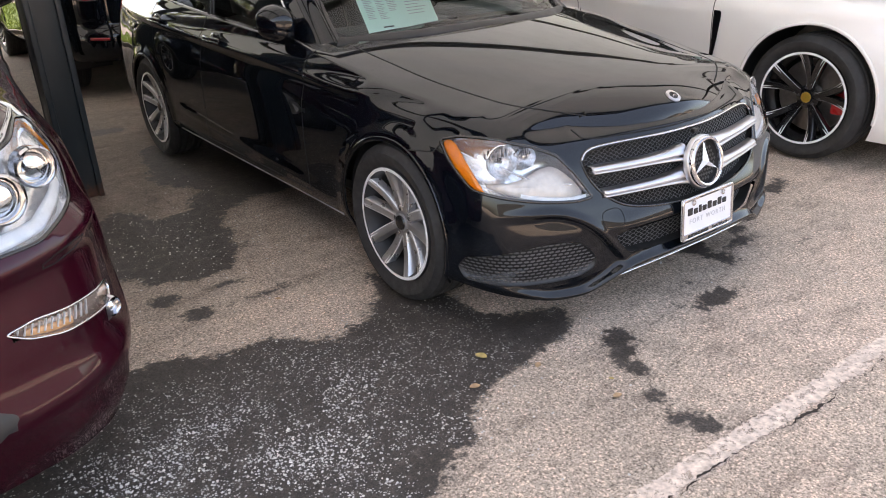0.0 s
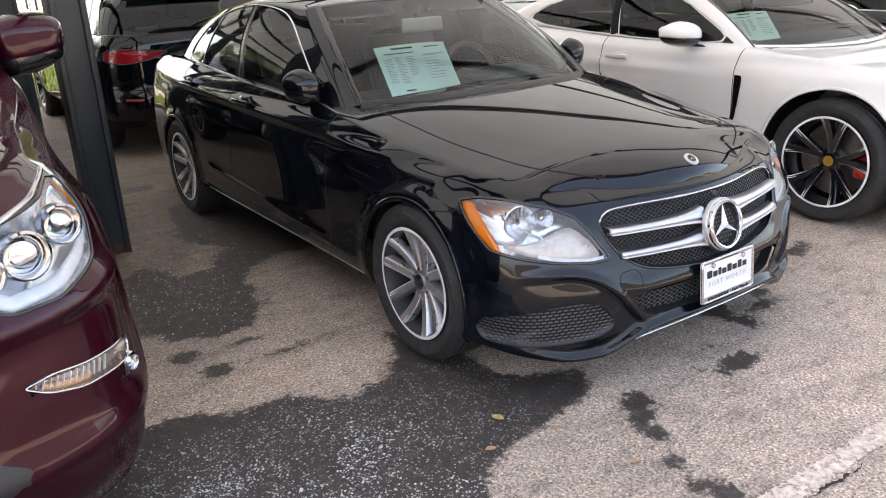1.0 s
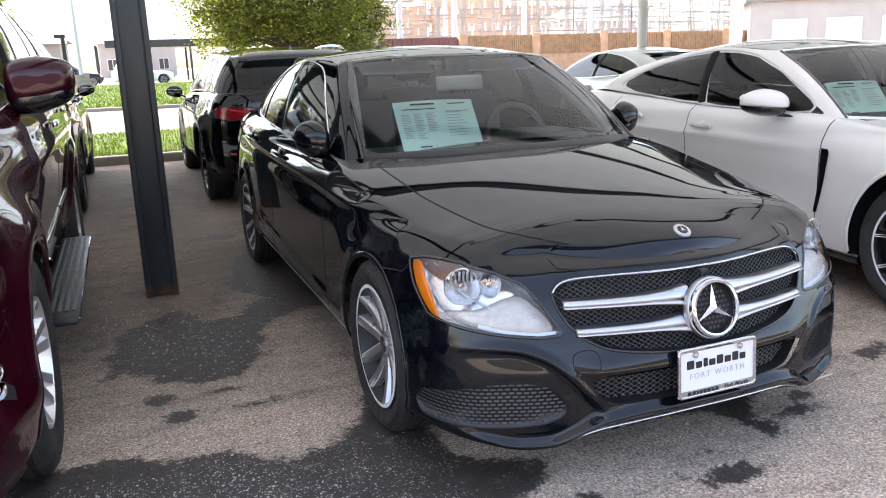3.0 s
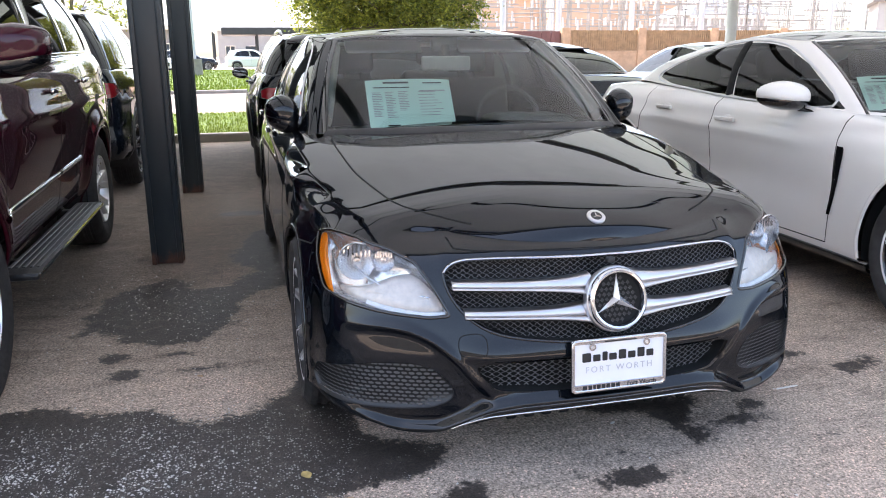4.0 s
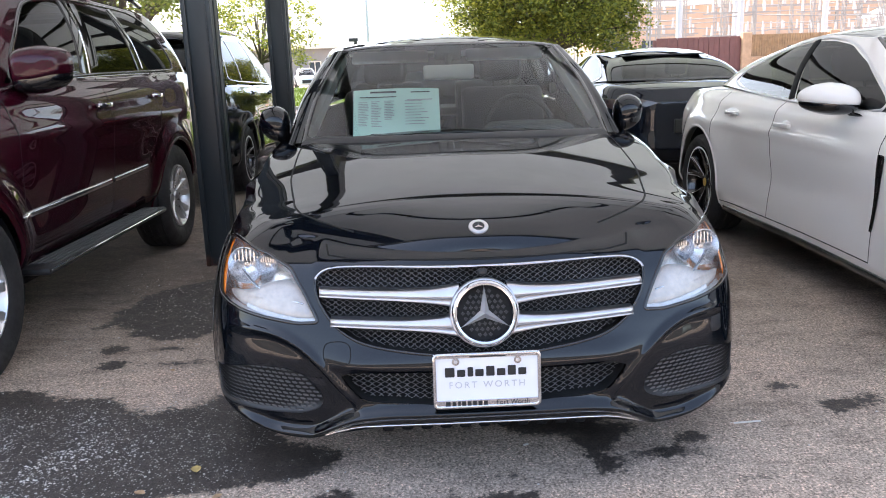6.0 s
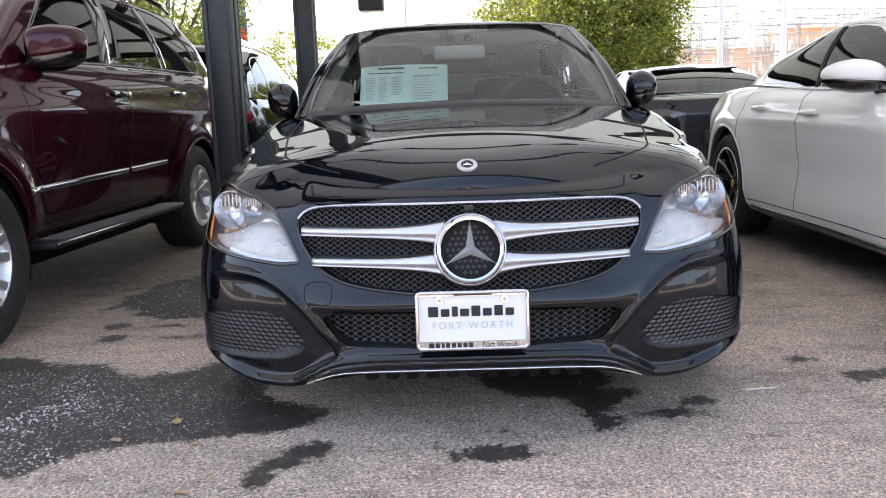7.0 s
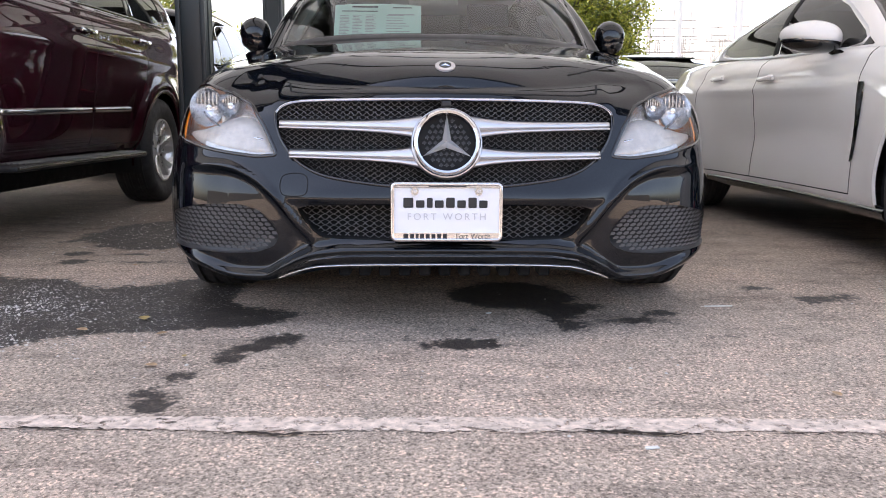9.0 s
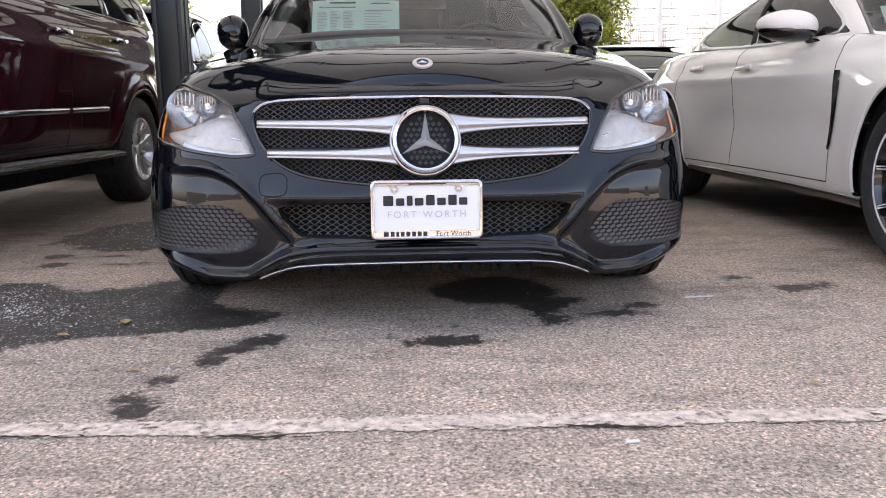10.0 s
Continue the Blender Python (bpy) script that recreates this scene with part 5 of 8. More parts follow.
for i in range(12):
    bm = bmesh.new()
    block(bm, -42 + 7 * i, -38 + 7 * i, -0.2, 0.1, 2, 6)
    part("window", bm, PANE, t)
# low white building along the right, beyond the bays
t = thing("service_building", "long white service building with square windows", "building", pose(58, 30, 0, 0, 0, -38))
bm = bmesh.new()
block(bm, -22, 22, 0, 8, 0, 4.4)
part("wall", bm, WHITE_WALL, t)
for i in range(12):
    bm = bmesh.new()
    block(bm, -20.5 + 3.5 * i, -18.2 + 3.5 * i, -0.08, 0.05, 1.2, 3.2, 0.03, 1)
    part("window", bm, POLE_WHITE, t)
bm = bmesh.new()
block(bm, -22.4, 22.4, -0.3, 8.3, 4.4, 4.7, 0.04, 1)
part("parapet", bm, ROOF_GREY, t)

# plain unseen wall added behind the eye, a dark band for paint reflections
bm = bmesh.new()
block(bm, -40, 40, -19.3, -19.0, -0.05, 4.6, 0.03, 1)
tagged(part("wall_south", bm, plain("grey_stucco", (0.16, 0.155, 0.15), 0.9, 0.0, 0.12, 0.7, relief=0.006, relief_scale=60), None), "plain grey stucco building wall across the lane", "wall", kind="structure")

# ---- flag, lamp post on the lawn ----
t = thing("lawn_lamp_post", "slim white lamp post on a round concrete base", "lamp post", pose(-3.4, 47, 0.1))
bm = bmesh.new()
rod(bm, (0, 0, 0), (0, 0, 0.95), 0.42, 0.4, 20)
part("concrete_base", bm, KERB, t, "", True)
bm = bmesh.new()
rod(bm, (0, 0, 0.95), (0, 0, 8), 0.1, 0.07, 12)
part("shaft", bm, POLE_WHITE, t, "", True)
t = thing("camera_post", "short black post with a boxy head on the lawn", "post", pose(-4.0, 45, 0.1))
bm = bmesh.new()
block(bm, -0.09, 0.09, -0.09, 0.09, 0, 2.9, 0.02, 1)
part("shaft", bm, TRIM, t)
bm = bmesh.new()
block(bm, -0.4, 0.14, -0.1, 0.1, 2.85, 3.05, 0.03, 1)
part("head", bm, TRIM, t)
t = thing("flag", "blue and red flag hanging from a tall pole", "flag", pose(-21.0, 70, 0))
bm = bmesh.new()
rod(bm, (0, 0, 0), (0, 0, 13), 0.09, 0.05, 10)
part("pole", bm, POLE_WHITE, t)
shaped("blue_cloth", lambda u, v: (0.1 + 1.6 * u, 0.15 * math.sin(6 * u + 2 * v), 12.6 - 2.8 * v - 0.8 * u), 12, 12, plain("flag_blue", (0.03, 0.07, 0.3), 0.8), t)
shaped("red_cloth", lambda u, v: (0.1 + 1.6 * u, 0.15 * math.sin(6 * u + 2), 9.8 - 1.1 * v - 0.8 * u), 12, 6, plain("flag_red", (0.4, 0.03, 0.04), 0.8), t)


# ---- far parked cars ----
def far_car(x, y, turn, paint, label, tall):
    sp = dict(cross_spec(1.68 if tall else 1.46, paint, 1.08 if tall else 0.98))
    sp.update({"grain": 0.07, "nv": 20, "cab_res": 36})
    t, b, cab, op, cu = build_car("parked_car", label, pose(x, y, 0, 0, 0, turn), sp)
    for sd in (1, -1):
        strip("headlamp", *on_skirt(b, b.front([(0.5, 0.74), (0.72, 0.77)]), sd), 0.1, 0.012, LAMP_WHITE, t)
    bm = bmesh.new()
    block(bm, -0.45, 0.45, -0.01, 0.06, 0.42, 0.7, 0.02, 1)
    part("front_grille", bm, TRIM, t)

# ---- the black sedan ----
SEDAN_LIP = curve([(0, 0.258), (0.21, 0.256), (0.33, 0.249), (0.41, 0.232), (0.48, 0.196), (0.55, 0.163), (0.64, 0.16), (0.76, 0.193), (0.85, 0.222), (0.95, 0.235)])
SEDAN_RIDGE = curve([(0.36, 0.25), (0.435, 0.325), (0.493, 0.393), (0.545, 0.437), (0.598, 0.464), (0.68, 0.484), (0.76, 0.486), (0.95, 0.47)])


def sedan_relief(body, s, x, y, z):
    """Bumper sculpture, lip, arches and side creases: metres outwards."""
    front = 1 - step(y, 0.42, 0.62)
    lip = SEDAN_LIP(x)
    d = 0.023 * bell(z - lip, 0.019) * front * (1 - 0.65 * step(x, 0.66, 0.84))
    d = d - 0.012 * step(lip - z, 0.005, 0.02) * front * (1 - step(x, 0.45, 0.6))
    ridge = SEDAN_RIDGE(x)
    q = z - ridge
    fade = 1 - step(x, 0.66, 0.84)
    pocket = step(-q, -0.008, 0.024) * step(x, 0.36, 0.42) * step(z - lip, 0.0, 0.03) * fade
    d = d - 0.02 * pocket + 0.011 * bell(q - 0.008, 0.012) * step(x, 0.36, 0.45) * fade
    under = step(z, 0.386, 0.4) * (1 - step(z, 0.4, 0.47)) * (1 - step(x, 0.36, 0.5))
    d = d + 0.010 * under * front
    for yc in (0.79, 3.63):
        rr = np.hypot(y - yc, z - 0.32)
        d = d + 0.014 * bell(rr - 0.365, 0.035) * step(z, 0.1, 0.3) * step(y, 0.3, 0.45)
    flank = step(y, 0.75, 1.2) * (1 - step(y, 3.9, 4.3))
    crease = 0.815 + 0.035 * (y - 1.0)
    d = d + 0.010 * bell(z - crease, 0.02) * flank - 0.009 * bell(z - crease + 0.05, 0.045) * flank
    low_line = 0.33 + 0.055 * (y - 1.3)
    d = d + 0.010 * bell(z - low_line, 0.03) * step(y, 1.25, 1.6) * (1 - step(y, 2.9, 3.25))
    return d


sedan = thing("sedan", "glossy black four-door sedan parked in its bay, dealer plate in front", "car", pose(0, 0, 0, 0, 0, 0.6))
SB = Body(
    outline=[(0, 0), (0.2, 0.008), (0.4, 0.036), (0.55, 0.075), (0.66, 0.118), (0.75, 0.17), (0.815, 0.234), (0.856, 0.305), (0.884, 0.4), (0.9, 0.56), (0.905, 0.95), (0.905, 1.7), (0.905, 2.6), (0.9, 3.5), (0.878, 4.05), (0.82, 4.4), (0.65, 4.59), (0.35, 4.67), (0, 4.69)],
    low=[("x", 0, 0.203), ("x", 0.37, 0.194), ("x", 0.5, 0.152), ("x", 0.64, 0.145), ("x", 0.77, 0.172), ("y", 0.3, 0.198), ("y", 0.42, 0.212), ("y", 1.2, 0.22), ("y", 3.2, 0.24), ("y", 4.1, 0.26), ("X", 0.5, 0.3), ("X", 0, 0.3)],
    top=[("x", 0, 0.722), ("x", 0.3, 0.724), ("x", 0.5, 0.738), ("x", 0.7, 0.772), ("y", 0.45, 0.79), ("y", 0.7, 0.815), ("y", 1.0, 0.862), ("y", 1.45, 0.93), ("y", 2.0, 0.965), ("y", 2.6, 0.998), ("y", 3.4, 1.03), ("y", 4.1, 1.03), ("X", 0.6, 1.0), ("X", 0, 1.01)],
    centre=[(0.08, 0.725), (0.13, 0.768), (0.17, 0.792), (0.3, 0.833), (0.6, 0.886), (1.0, 0.945), (1.3, 0.985), (3.9, 1.08), (4.3, 1.085), (4.69, 1.03)],
    insets=[
        (("x", 0.0), [(0.19, 0.035), (0.21, 0.025), (0.26, 0.005), (0.29, 0.012), (0.4, 0.0), (0.44, 0.004), (0.5, 0.03), (0.6, 0.052), (0.69, 0.078), (0.71, 0.09), (0.73, 0.125)]),
        (("x", 0.5), [(0.15, 0.04), (0.19, 0.018), (0.25, 0.0), (0.4, 0.002), (0.48, 0.026), (0.55, 0.056), (0.65, 0.1), (0.71, 0.15), (0.745, 0.212)]),
        (("x", 0.8), [(0.14, 0.055), (0.2, 0.014), (0.3, 0.0), (0.4, 0.004), (0.5, 0.018), (0.6, 0.048), (0.7, 0.105), (0.76, 0.175), (0.79, 0.238)]),
        (("y", 0.6), [(0.15, 0.05), (0.22, 0.012), (0.35, 0.0), (0.55, 0.008), (0.66, 0.03), (0.74, 0.068), (0.785, 0.113), (0.81, 0.167)]),
        (("y", 1.0), [(0.18, 0.045), (0.3, 0.01), (0.5, 0.0), (0.7, 0.012), (0.8, 0.035), (0.84, 0.06), (0.862, 0.1)]),
        (("y", 1.5), [(0.2, 0.07), (0.25, 0.03), (0.33, 0.008), (0.5, 0.006), (0.7, 0.012), (0.82, 0.028), (0.89, 0.05), (0.93, 0.085)]),
        (("y", 3.2), [(0.22, 0.07), (0.27, 0.03), (0.35, 0.004), (0.5, 0.0), (0.75, 0.01), (0.9, 0.03), (0.98, 0.06), (1.03, 0.1)]),
        (("y", 4.2), [(0.25, 0.07), (0.32, 0.02), (0.5, 0.0), (0.75, 0.015), (0.9, 0.05), (0.98, 0.09), (1.03, 0.15)]),
        (("X", 0.0), [(0.29, 0.06), (0.36, 0.01), (0.55, 0.0), (0.62, 0.03), (0.8, 0.04), (0.95, 0.03), (1.01, 0.06)]),
    ], relief=sedan_relief)
SB.fair(0.113, [(0.115, 0.722), (0.14, 0.765), (0.165, 0.786), (0.22, 0.809), (0.3, 0.833), (0.45, 0.862), (0.6, 0.886), (0.8, 0.916), (1.0, 0.945), (1.15, 0.9655), (1.3, 0.985)])

HEAD = rounded(dense(SB.front([(0.494, 0.524), (0.56, 0.519), (0.66, 0.53), (0.76, 0.548), ("y", 0.345, 0.572), ("y", 0.47, 0.66), ("y", 0.535, 0.717), ("y", 0.46, 0.735), ("y", 0.37, 0.738), (0.735, 0.735), (0.65, 0.708), (0.58, 0.672), (0.54, 0.61)]), True, 0.05), 2)
AMBER_ZONE = rounded(SB.front([("y", 0.285, 0.558), ("y", 0.345, 0.572), ("y", 0.47, 0.66), ("y", 0.535, 0.717), ("y", 0.49, 0.731), ("y", 0.41, 0.68), ("y", 0.335, 0.61)]), 2)
GRILLE_HALF = [tuple(p) for p in rounded([(0.0, 0.688), (0.2, 0.687), (0.41, 0.683), (0.468, 0.676), (0.5, 0.655), (0.506, 0.632), (0.495, 0.59), (0.475, 0.552), (0.44, 0.512), (0.391, 0.48), (0.328, 0.461), (0.212, 0.446), (0.1, 0.438), (0.0, 0.436)], 2, False)]
GRILLE = SB.front([(-0.05, 0.688)] + GRILLE_HALF + [(-0.05, 0.436)])
GRILLE[0, 0] = GRILLE[-1, 0] = -0.03
LOWER_HALF = [tuple(p) for p in rounded([(0.0, 0.388), (0.3, 0.386), (0.434, 0.381), (0.418, 0.349), (0.379, 0.302), (0.345, 0.287), (0.2, 0.286), (0.0, 0.287)], 1, False)]
LOWER = SB.front([(-0.05, 0.388)] + LOWER_HALF + [(-0.05, 0.287)])
LOWER[0, 0] = LOWER[-1, 0] = -0.03
CORNER = rounded(dense(SB.front([(0.490, 0.28), (0.503, 0.318), (0.55, 0.362), (0.61, 0.377), (0.72, 0.374), (0.79, 0.36), ("y", 0.36, 0.325), ("y", 0.395, 0.28), ("y", 0.37, 0.238), (0.76, 0.228), (0.662, 0.226), (0.56, 0.236), (0.508, 0.256)]), True, 0.05), 2)
ARCH_F, ARCH_R = SB.arch(0.79, 0.325, 0.352), SB.arch(3.63, 0.325, 0.352)
BUMPER_SEAM = np.array([(SB.at("y", 0.52), 0.705), (SB.at("y", 0.545), 0.672), (SB.at("y", 0.68), 0.662)])
S_DOOR1, S_DOOR2, S_DOOR3 = SB.at("y", 1.475), SB.at("y", 2.66), SB.at("y", 3.42)


def sedan_panels(side, s, z, x, y, t):
    n = np.full(len(s), "quarter_panel", dtype="<U24")
    n[(y < 1.8)] = "fender"
    n[(s > S_DOOR1) & (s < S_DOOR2) & (z > 0.29)] = "front_door"
    n[(s >= S_DOOR2) & (s < S_DOOR3) & (z > 0.3)] = "rear_door"
    n[(y > 1.2) & (y < 3.3) & (z <= 0.295)] = "side_skirt"
    n[(y < 0.78) & (z < 0.665) & (t == 0)] = "front_bumper"
    n[(y < 0.55) & (s < SB.at("y", 0.52)) & (z < 0.7) & (t == 0)] = "front_bumper"
    n[(y > 3.9) & (z < 0.68) & (t == 0)] = "rear_bumper"
    n[(y > 4.4) & (t == 0) & (z >= 0.68) & (x < 0.6)] = "boot_lid"
    n[(t > 0.17) & (y < 1.9)] = "bonnet"
    n[(s < SB.at("x", 0.5)) & ((z > 0.70) | (t > 0))] = "bonnet"
    n[(t > 0) & (y > 3.7) & (t > 0.15)] = "boot_lid"
    one = np.isin(n, ["front_bumper", "rear_bumper", "bonnet", "boot_lid"])
    return sided(n, one, side)


sedan_nodes = np.concatenate([np.arange(0, 0.95, 0.009), np.arange(0.95, 1.75, 0.018), np.arange(1.75, 3.75, 0.04), np.arange(3.75, 4.6, 0.02), np.arange(4.6, SB.S, 0.04), [SB.S, S_DOOR1, S_DOOR2, S_DOOR3]])
skin, holes = build_skin(SB, sedan, PAINT_BLACK, {"head": HEAD, "grille": GRILLE, "lower": LOWER, "corner": CORNER, "arch_f": ARCH_F, "arch_r": ARCH_R},
                         [BUMPER_SEAM], sedan_panels, sedan_nodes, nv=84, nt=28,
                         deck_cut=lambda x, y: (x < 0.74) & (y > 1.36) & (y < 3.9))

# glasshouse
SC = Cabin(
    sill=[(0, 1.19, 0.975), (0.42, 1.25, 0.97), (0.705, 1.46, 0.948), (0.785, 1.58, 0.94), (0.82, 2.55, 0.99), (0.79, 3.45, 1.035), (0.68, 3.92, 1.065), (0.42, 4.03, 1.075), (0, 4.06, 1.08)],
    rim=[(0, 1.99, 1.385), (0.37, 2.02, 1.383), (0.565, 2.09, 1.366), (0.61, 2.18, 1.36), (0.64, 2.62, 1.39), (0.605, 3.22, 1.35), (0.535, 3.4, 1.345), (0.34, 3.45, 1.37), (0, 3.46, 1.375)],
    roof=[(1.98, 1.386), (2.2, 1.42), (2.6, 1.442), (3.0, 1.432), (3.47, 1.376)], bulge=0.028)
SCREEN = np.array([(-0.2, 0.03), (1.7, 0.03), (1.9, 0.06), (1.93, 0.5), (1.86, 0.93), (1.7, 0.965), (-0.2, 0.965)])
WIN_F = np.array([(3.12, 0.03), (3.97, 0.03), (3.97, 0.915), (3.75, 0.925), (3.45, 0.91), (3.25, 0.86), (3.14, 0.6)])
WIN_R = np.array([(4.07, 0.03), (4.66, 0.035), (4.66, 0.88), (4.4, 0.91), (4.07, 0.918)])
WIN_Q = np.array([(4.72, 0.04), (5.02, 0.06), (5.06, 0.2), (4.98, 0.55), (4.86, 0.8), (4.72, 0.86)])
BACKLIGHT = np.array([(6.15, 0.06), (8.2, 0.04), (8.2, 0.96), (6.35, 0.95), (6.15, 0.9)])
SC.build(sedan, {"windscreen*": SCREEN, "front_side_window": WIN_F, "rear_side_window": WIN_R, "quarter_window": WIN_Q, "rear_window*": BACKLIGHT},
         PAINT_BLACK, PAINT_BLACK, res=110, nh=30, pane_mats={"front_side_window": GLASS_SIDE, "rear_side_window": GLASS_SIDE, "quarter_window": GLASS_SIDE, "rear_window*": GLASS})
DLO = rounded([(3.07, 0.005), (3.6, 0.005), (4.4, 0.01), (5.02, 0.03), (5.1, 0.12), (5.08, 0.3), (4.97, 0.64), (4.78, 0.87), (4.4, 0.945), (4.0, 0.955), (3.6, 0.95), (3.3, 0.91), (3.14, 0.7)], 2)
for sd in (1, -1):
    strip("window_chrome", *SC.line(DLO, sd), 0.011, 0.006, CHROME, sedan, True, "polished chrome window surround")
    strip("window_divider", *SC.line([(4.02, 0.02), (4.02, 0.94)], sd, False), 0.055, 0.004, GLOSS_BLACK, sedan)
    strip("window_divider", *SC.line([(4.69, 0.03), (4.69, 0.86)], sd, False), 0.022, 0.005, GLOSS_BLACK, sedan)
    strip("door_gap", *SC.line([(4.06, 0.0), (4.06, 0.95)], sd, False), 0.005, 0.006, GAP, sedan)
    strip("windscreen_seal", *SC.line([(1.95, 0.0), (1.97, 0.5), (1.9, 0.98)], sd, False), 0.03, 0.003, GLOSS_BLACK, sedan)
    strip("windscreen_header", *SC.line([(0, 0.985), (1.9, 0.98)], sd, False), 0.035, 0.002, GLOSS_BLACK, sedan)
    strip("cowl_strip", *SC.line([(0, 0.0), (1.95, 0.0)], sd, False), 0.05, 0.004, TRIM, sedan)
    # panel gaps
    for line in ([(S_DOOR1 - 0.05, 0.935), (S_DOOR1, 0.86), (S_DOOR1 + 0.01, 0.45), (S_DOOR1 - 0.015, 0.3)], [(S_DOOR2 - 0.07, 0.995), (S_DOOR2 - 0.03, 0.9), (S_DOOR2, 0.7), (S_DOOR2, 0.3)],
                 [(S_DOOR3 + 0.02, 1.02), (S_DOOR3 + 0.03, 0.85), (S_DOOR3 - 0.03, 0.68)], [(S_DOOR1 - 0.015, 0.297), (S_DOOR3 - 0.12, 0.31)]):
        strip("panel_gap", *on_skirt(SB, rounded(line, 2, False), sd), 0.006, 0.0012, GAP, sedan)
    strip("panel_gap", *on_skirt(SB, BUMPER_SEAM, sd), 0.005, 0.0012, GAP, sedan)
    ts = np.linspace(SB.at("x", 0.52), SB.at("y", 1.32), 70)
    g = SB.deck(ts, np.full(70, 0.172)) * np.array([sd, 1, 1])
    strip("bonnet_gap", g, np.tile([sd * 0.25, -0.15, 0.95], (70, 1)), 0.007, 0.0015, GAP, sedan)
    # bonnet edge over the grille, then down to the lamp
    strip("bonnet_gap", *on_skirt(SB, np.array([(0, 0.705), (SB.at("x", 0.43), 0.703), (SB.at("x", 0.5), 0.71), (SB.at("x", 0.525), 0.735)]), sd), 0.006, 0.001, GAP, sedan)
    strip("sill_chrome", *on_skirt(SB, np.array([(SB.at("y", 1.22), 0.245), (SB.at("y", 3.22), 0.262)]), sd), 0.008, 0.004, SATIN, sedan)
    strip("lamp_seal", *on_skirt(SB, HEAD, sd, True), 0.011, 0.003, GLOSS_BLACK, sedan, True)
    strip("arch_lip", *on_skirt(SB, arch_top(ARCH_F, 0.18), sd), 0.018, 0.004, PAINT_BLACK, sedan)
    strip("arch_lip", *on_skirt(SB, arch_top(ARCH_R, 0.25), sd), 0.018, 0.004, PAINT_BLACK, sedan)
liner(sedan, 0.79, 0.325, 0.36, 0.5, 0.868)
liner(sedan, 3.63, 0.325, 0.36, 0.5, 0.868)

# headlamps
for sd in (1, -1):
    lamp = holes["head"]("headlamp", LENS, sedan, sd, label="clear headlamp lens, chrome reflectors and amber corner")
    lamp.visible_shadow = False
    hc = HEAD.mean(0)

    def pushed(q, depth, shrink):
        q = hc + (q - hc) * shrink
        p, n = SB.skirt(q[:, 0], q[:, 1]), SB.normal(q[:, 0], q[:, 1])
        p = p - n * depth + np.array([-0.01, depth * 0.6, 0])
        return p * np.array([sd, 1, 1])
    ring = dense(HEAD, True, 0.02)
    loops = [pushed(ring, 0.002, 0.99), pushed(ring, 0.03, 0.95), pushed(ring, 0.055, 0.75), pushed(ring, 0.06, 0.4), pushed(ring, 0.06, 0.02)]
    k = len(ring)
    vs = np.concatenate(loops)
    fs = [(a * k + i, a * k + (i + 1) % k, (a + 1) * k + (i + 1) % k, (a + 1) * k + i) for a in range(len(loops) - 1) for i in range(k)]
    mesh_object("lamp_housing", vs, fs, REFLECTOR, lamp, "bright chrome lamp housing")
    az = dense(AMBER_ZONE, True, 0.015)
    ac = az.mean(0)
    lo = []
    for depth, sh in ((0.012, 0.97), (0.008, 0.8), (0.007, 0.4), (0.007, 0.01)):
        q = ac + (az - ac) * sh
        lo.append((SB.skirt(q[:, 0], q[:, 1]) - SB.normal(q[:, 0], q[:, 1]) * depth) * np.array([sd, 1, 1]))
    k = len(az)
    mesh_object("amber_marker", np.concatenate(lo), [(a * k + i, a * k + (i + 1) % k, (a + 1) * k + (i + 1) % k, (a + 1) * k + i) for a in range(3) for i in range(k)], AMBER, lamp, "amber side marker")
    for xx, zz, r in ((0.745, 0.662, 0.058), (0.668, 0.668, 0.036)):
        sp = SB.front([(xx, zz)])[0]
        c, n = SB.skirt(*sp), SB.normal(*sp)
        q = Vector((sd * 0.25, -0.95, 0.05)).to_track_quat("Z", "Y").to_matrix().to_4x4()
        m = Matrix.Translation(Vector(c * np.array([sd, 1, 1])) + Vector((sd * -0.005, 0.052, 0.0))) @ q
        bm = bmesh.new()
        lathe(bm, [(r * 1.04, 0.016), (r, 0.02), (r * 0.9, 0.004), (r * 0.6, -0.02), (r * 0.25, -0.03), (0.0005, -0.031)], 32, "z", m)
        part("reflector_bowl", bm, REFLECTOR, lamp, "", True)
        bm = bmesh.new()
        lathe(bm, [(0.012, -0.03), (0.012, 0.0), (0.009, 0.004), (0.0005, 0.005)], 16, "z", m)
        part("bulb_cap", bm, CHROME, lamp, "", True)
        for j in range(9):
            bm = bmesh.new()
            a = -0.92 + 0.23 * j
            block(bm, a * r - 0.0022, a * r + 0.0022, r * 0.2, r * 0.86 * math.sqrt(1 - 0.7 * a * a), -0.012, 0.003, m=m)
            part("reflector_rib", bm, CHROME, lamp)
    mz = dense(rounded(SB.front([(0.503, 0.534), (0.57, 0.528), (0.66, 0.538), (0.755, 0.557), ("y", 0.30, 0.582), ("y", 0.305, 0.598), (0.76, 0.604), (0.7, 0.622), (0.64, 0.648), (0.59, 0.652), (0.545, 0.602)]), 2), True, 0.015)
    mc = mz.mean(0)
    lo = []
    for depth, sh in ((0.034, 1.0), (0.024, 0.93), (0.02, 0.6), (0.019, 0.01)):
        q = mc + (mz - mc) * sh
        lo.append((SB.skirt(q[:, 0], q[:, 1]) - SB.normal(q[:, 0], q[:, 1]) * depth) * np.array([sd, 1, 1]))
    k = len(mz)
    mesh_object("daytime_light", np.concatenate(lo), [(a * k + i, a * k + (i + 1) % k, (a + 1) * k + (i + 1) % k, (a + 1) * k + i) for a in range(3) for i in range(k)], LAMP_MILK, lamp, "milky white daytime light field")
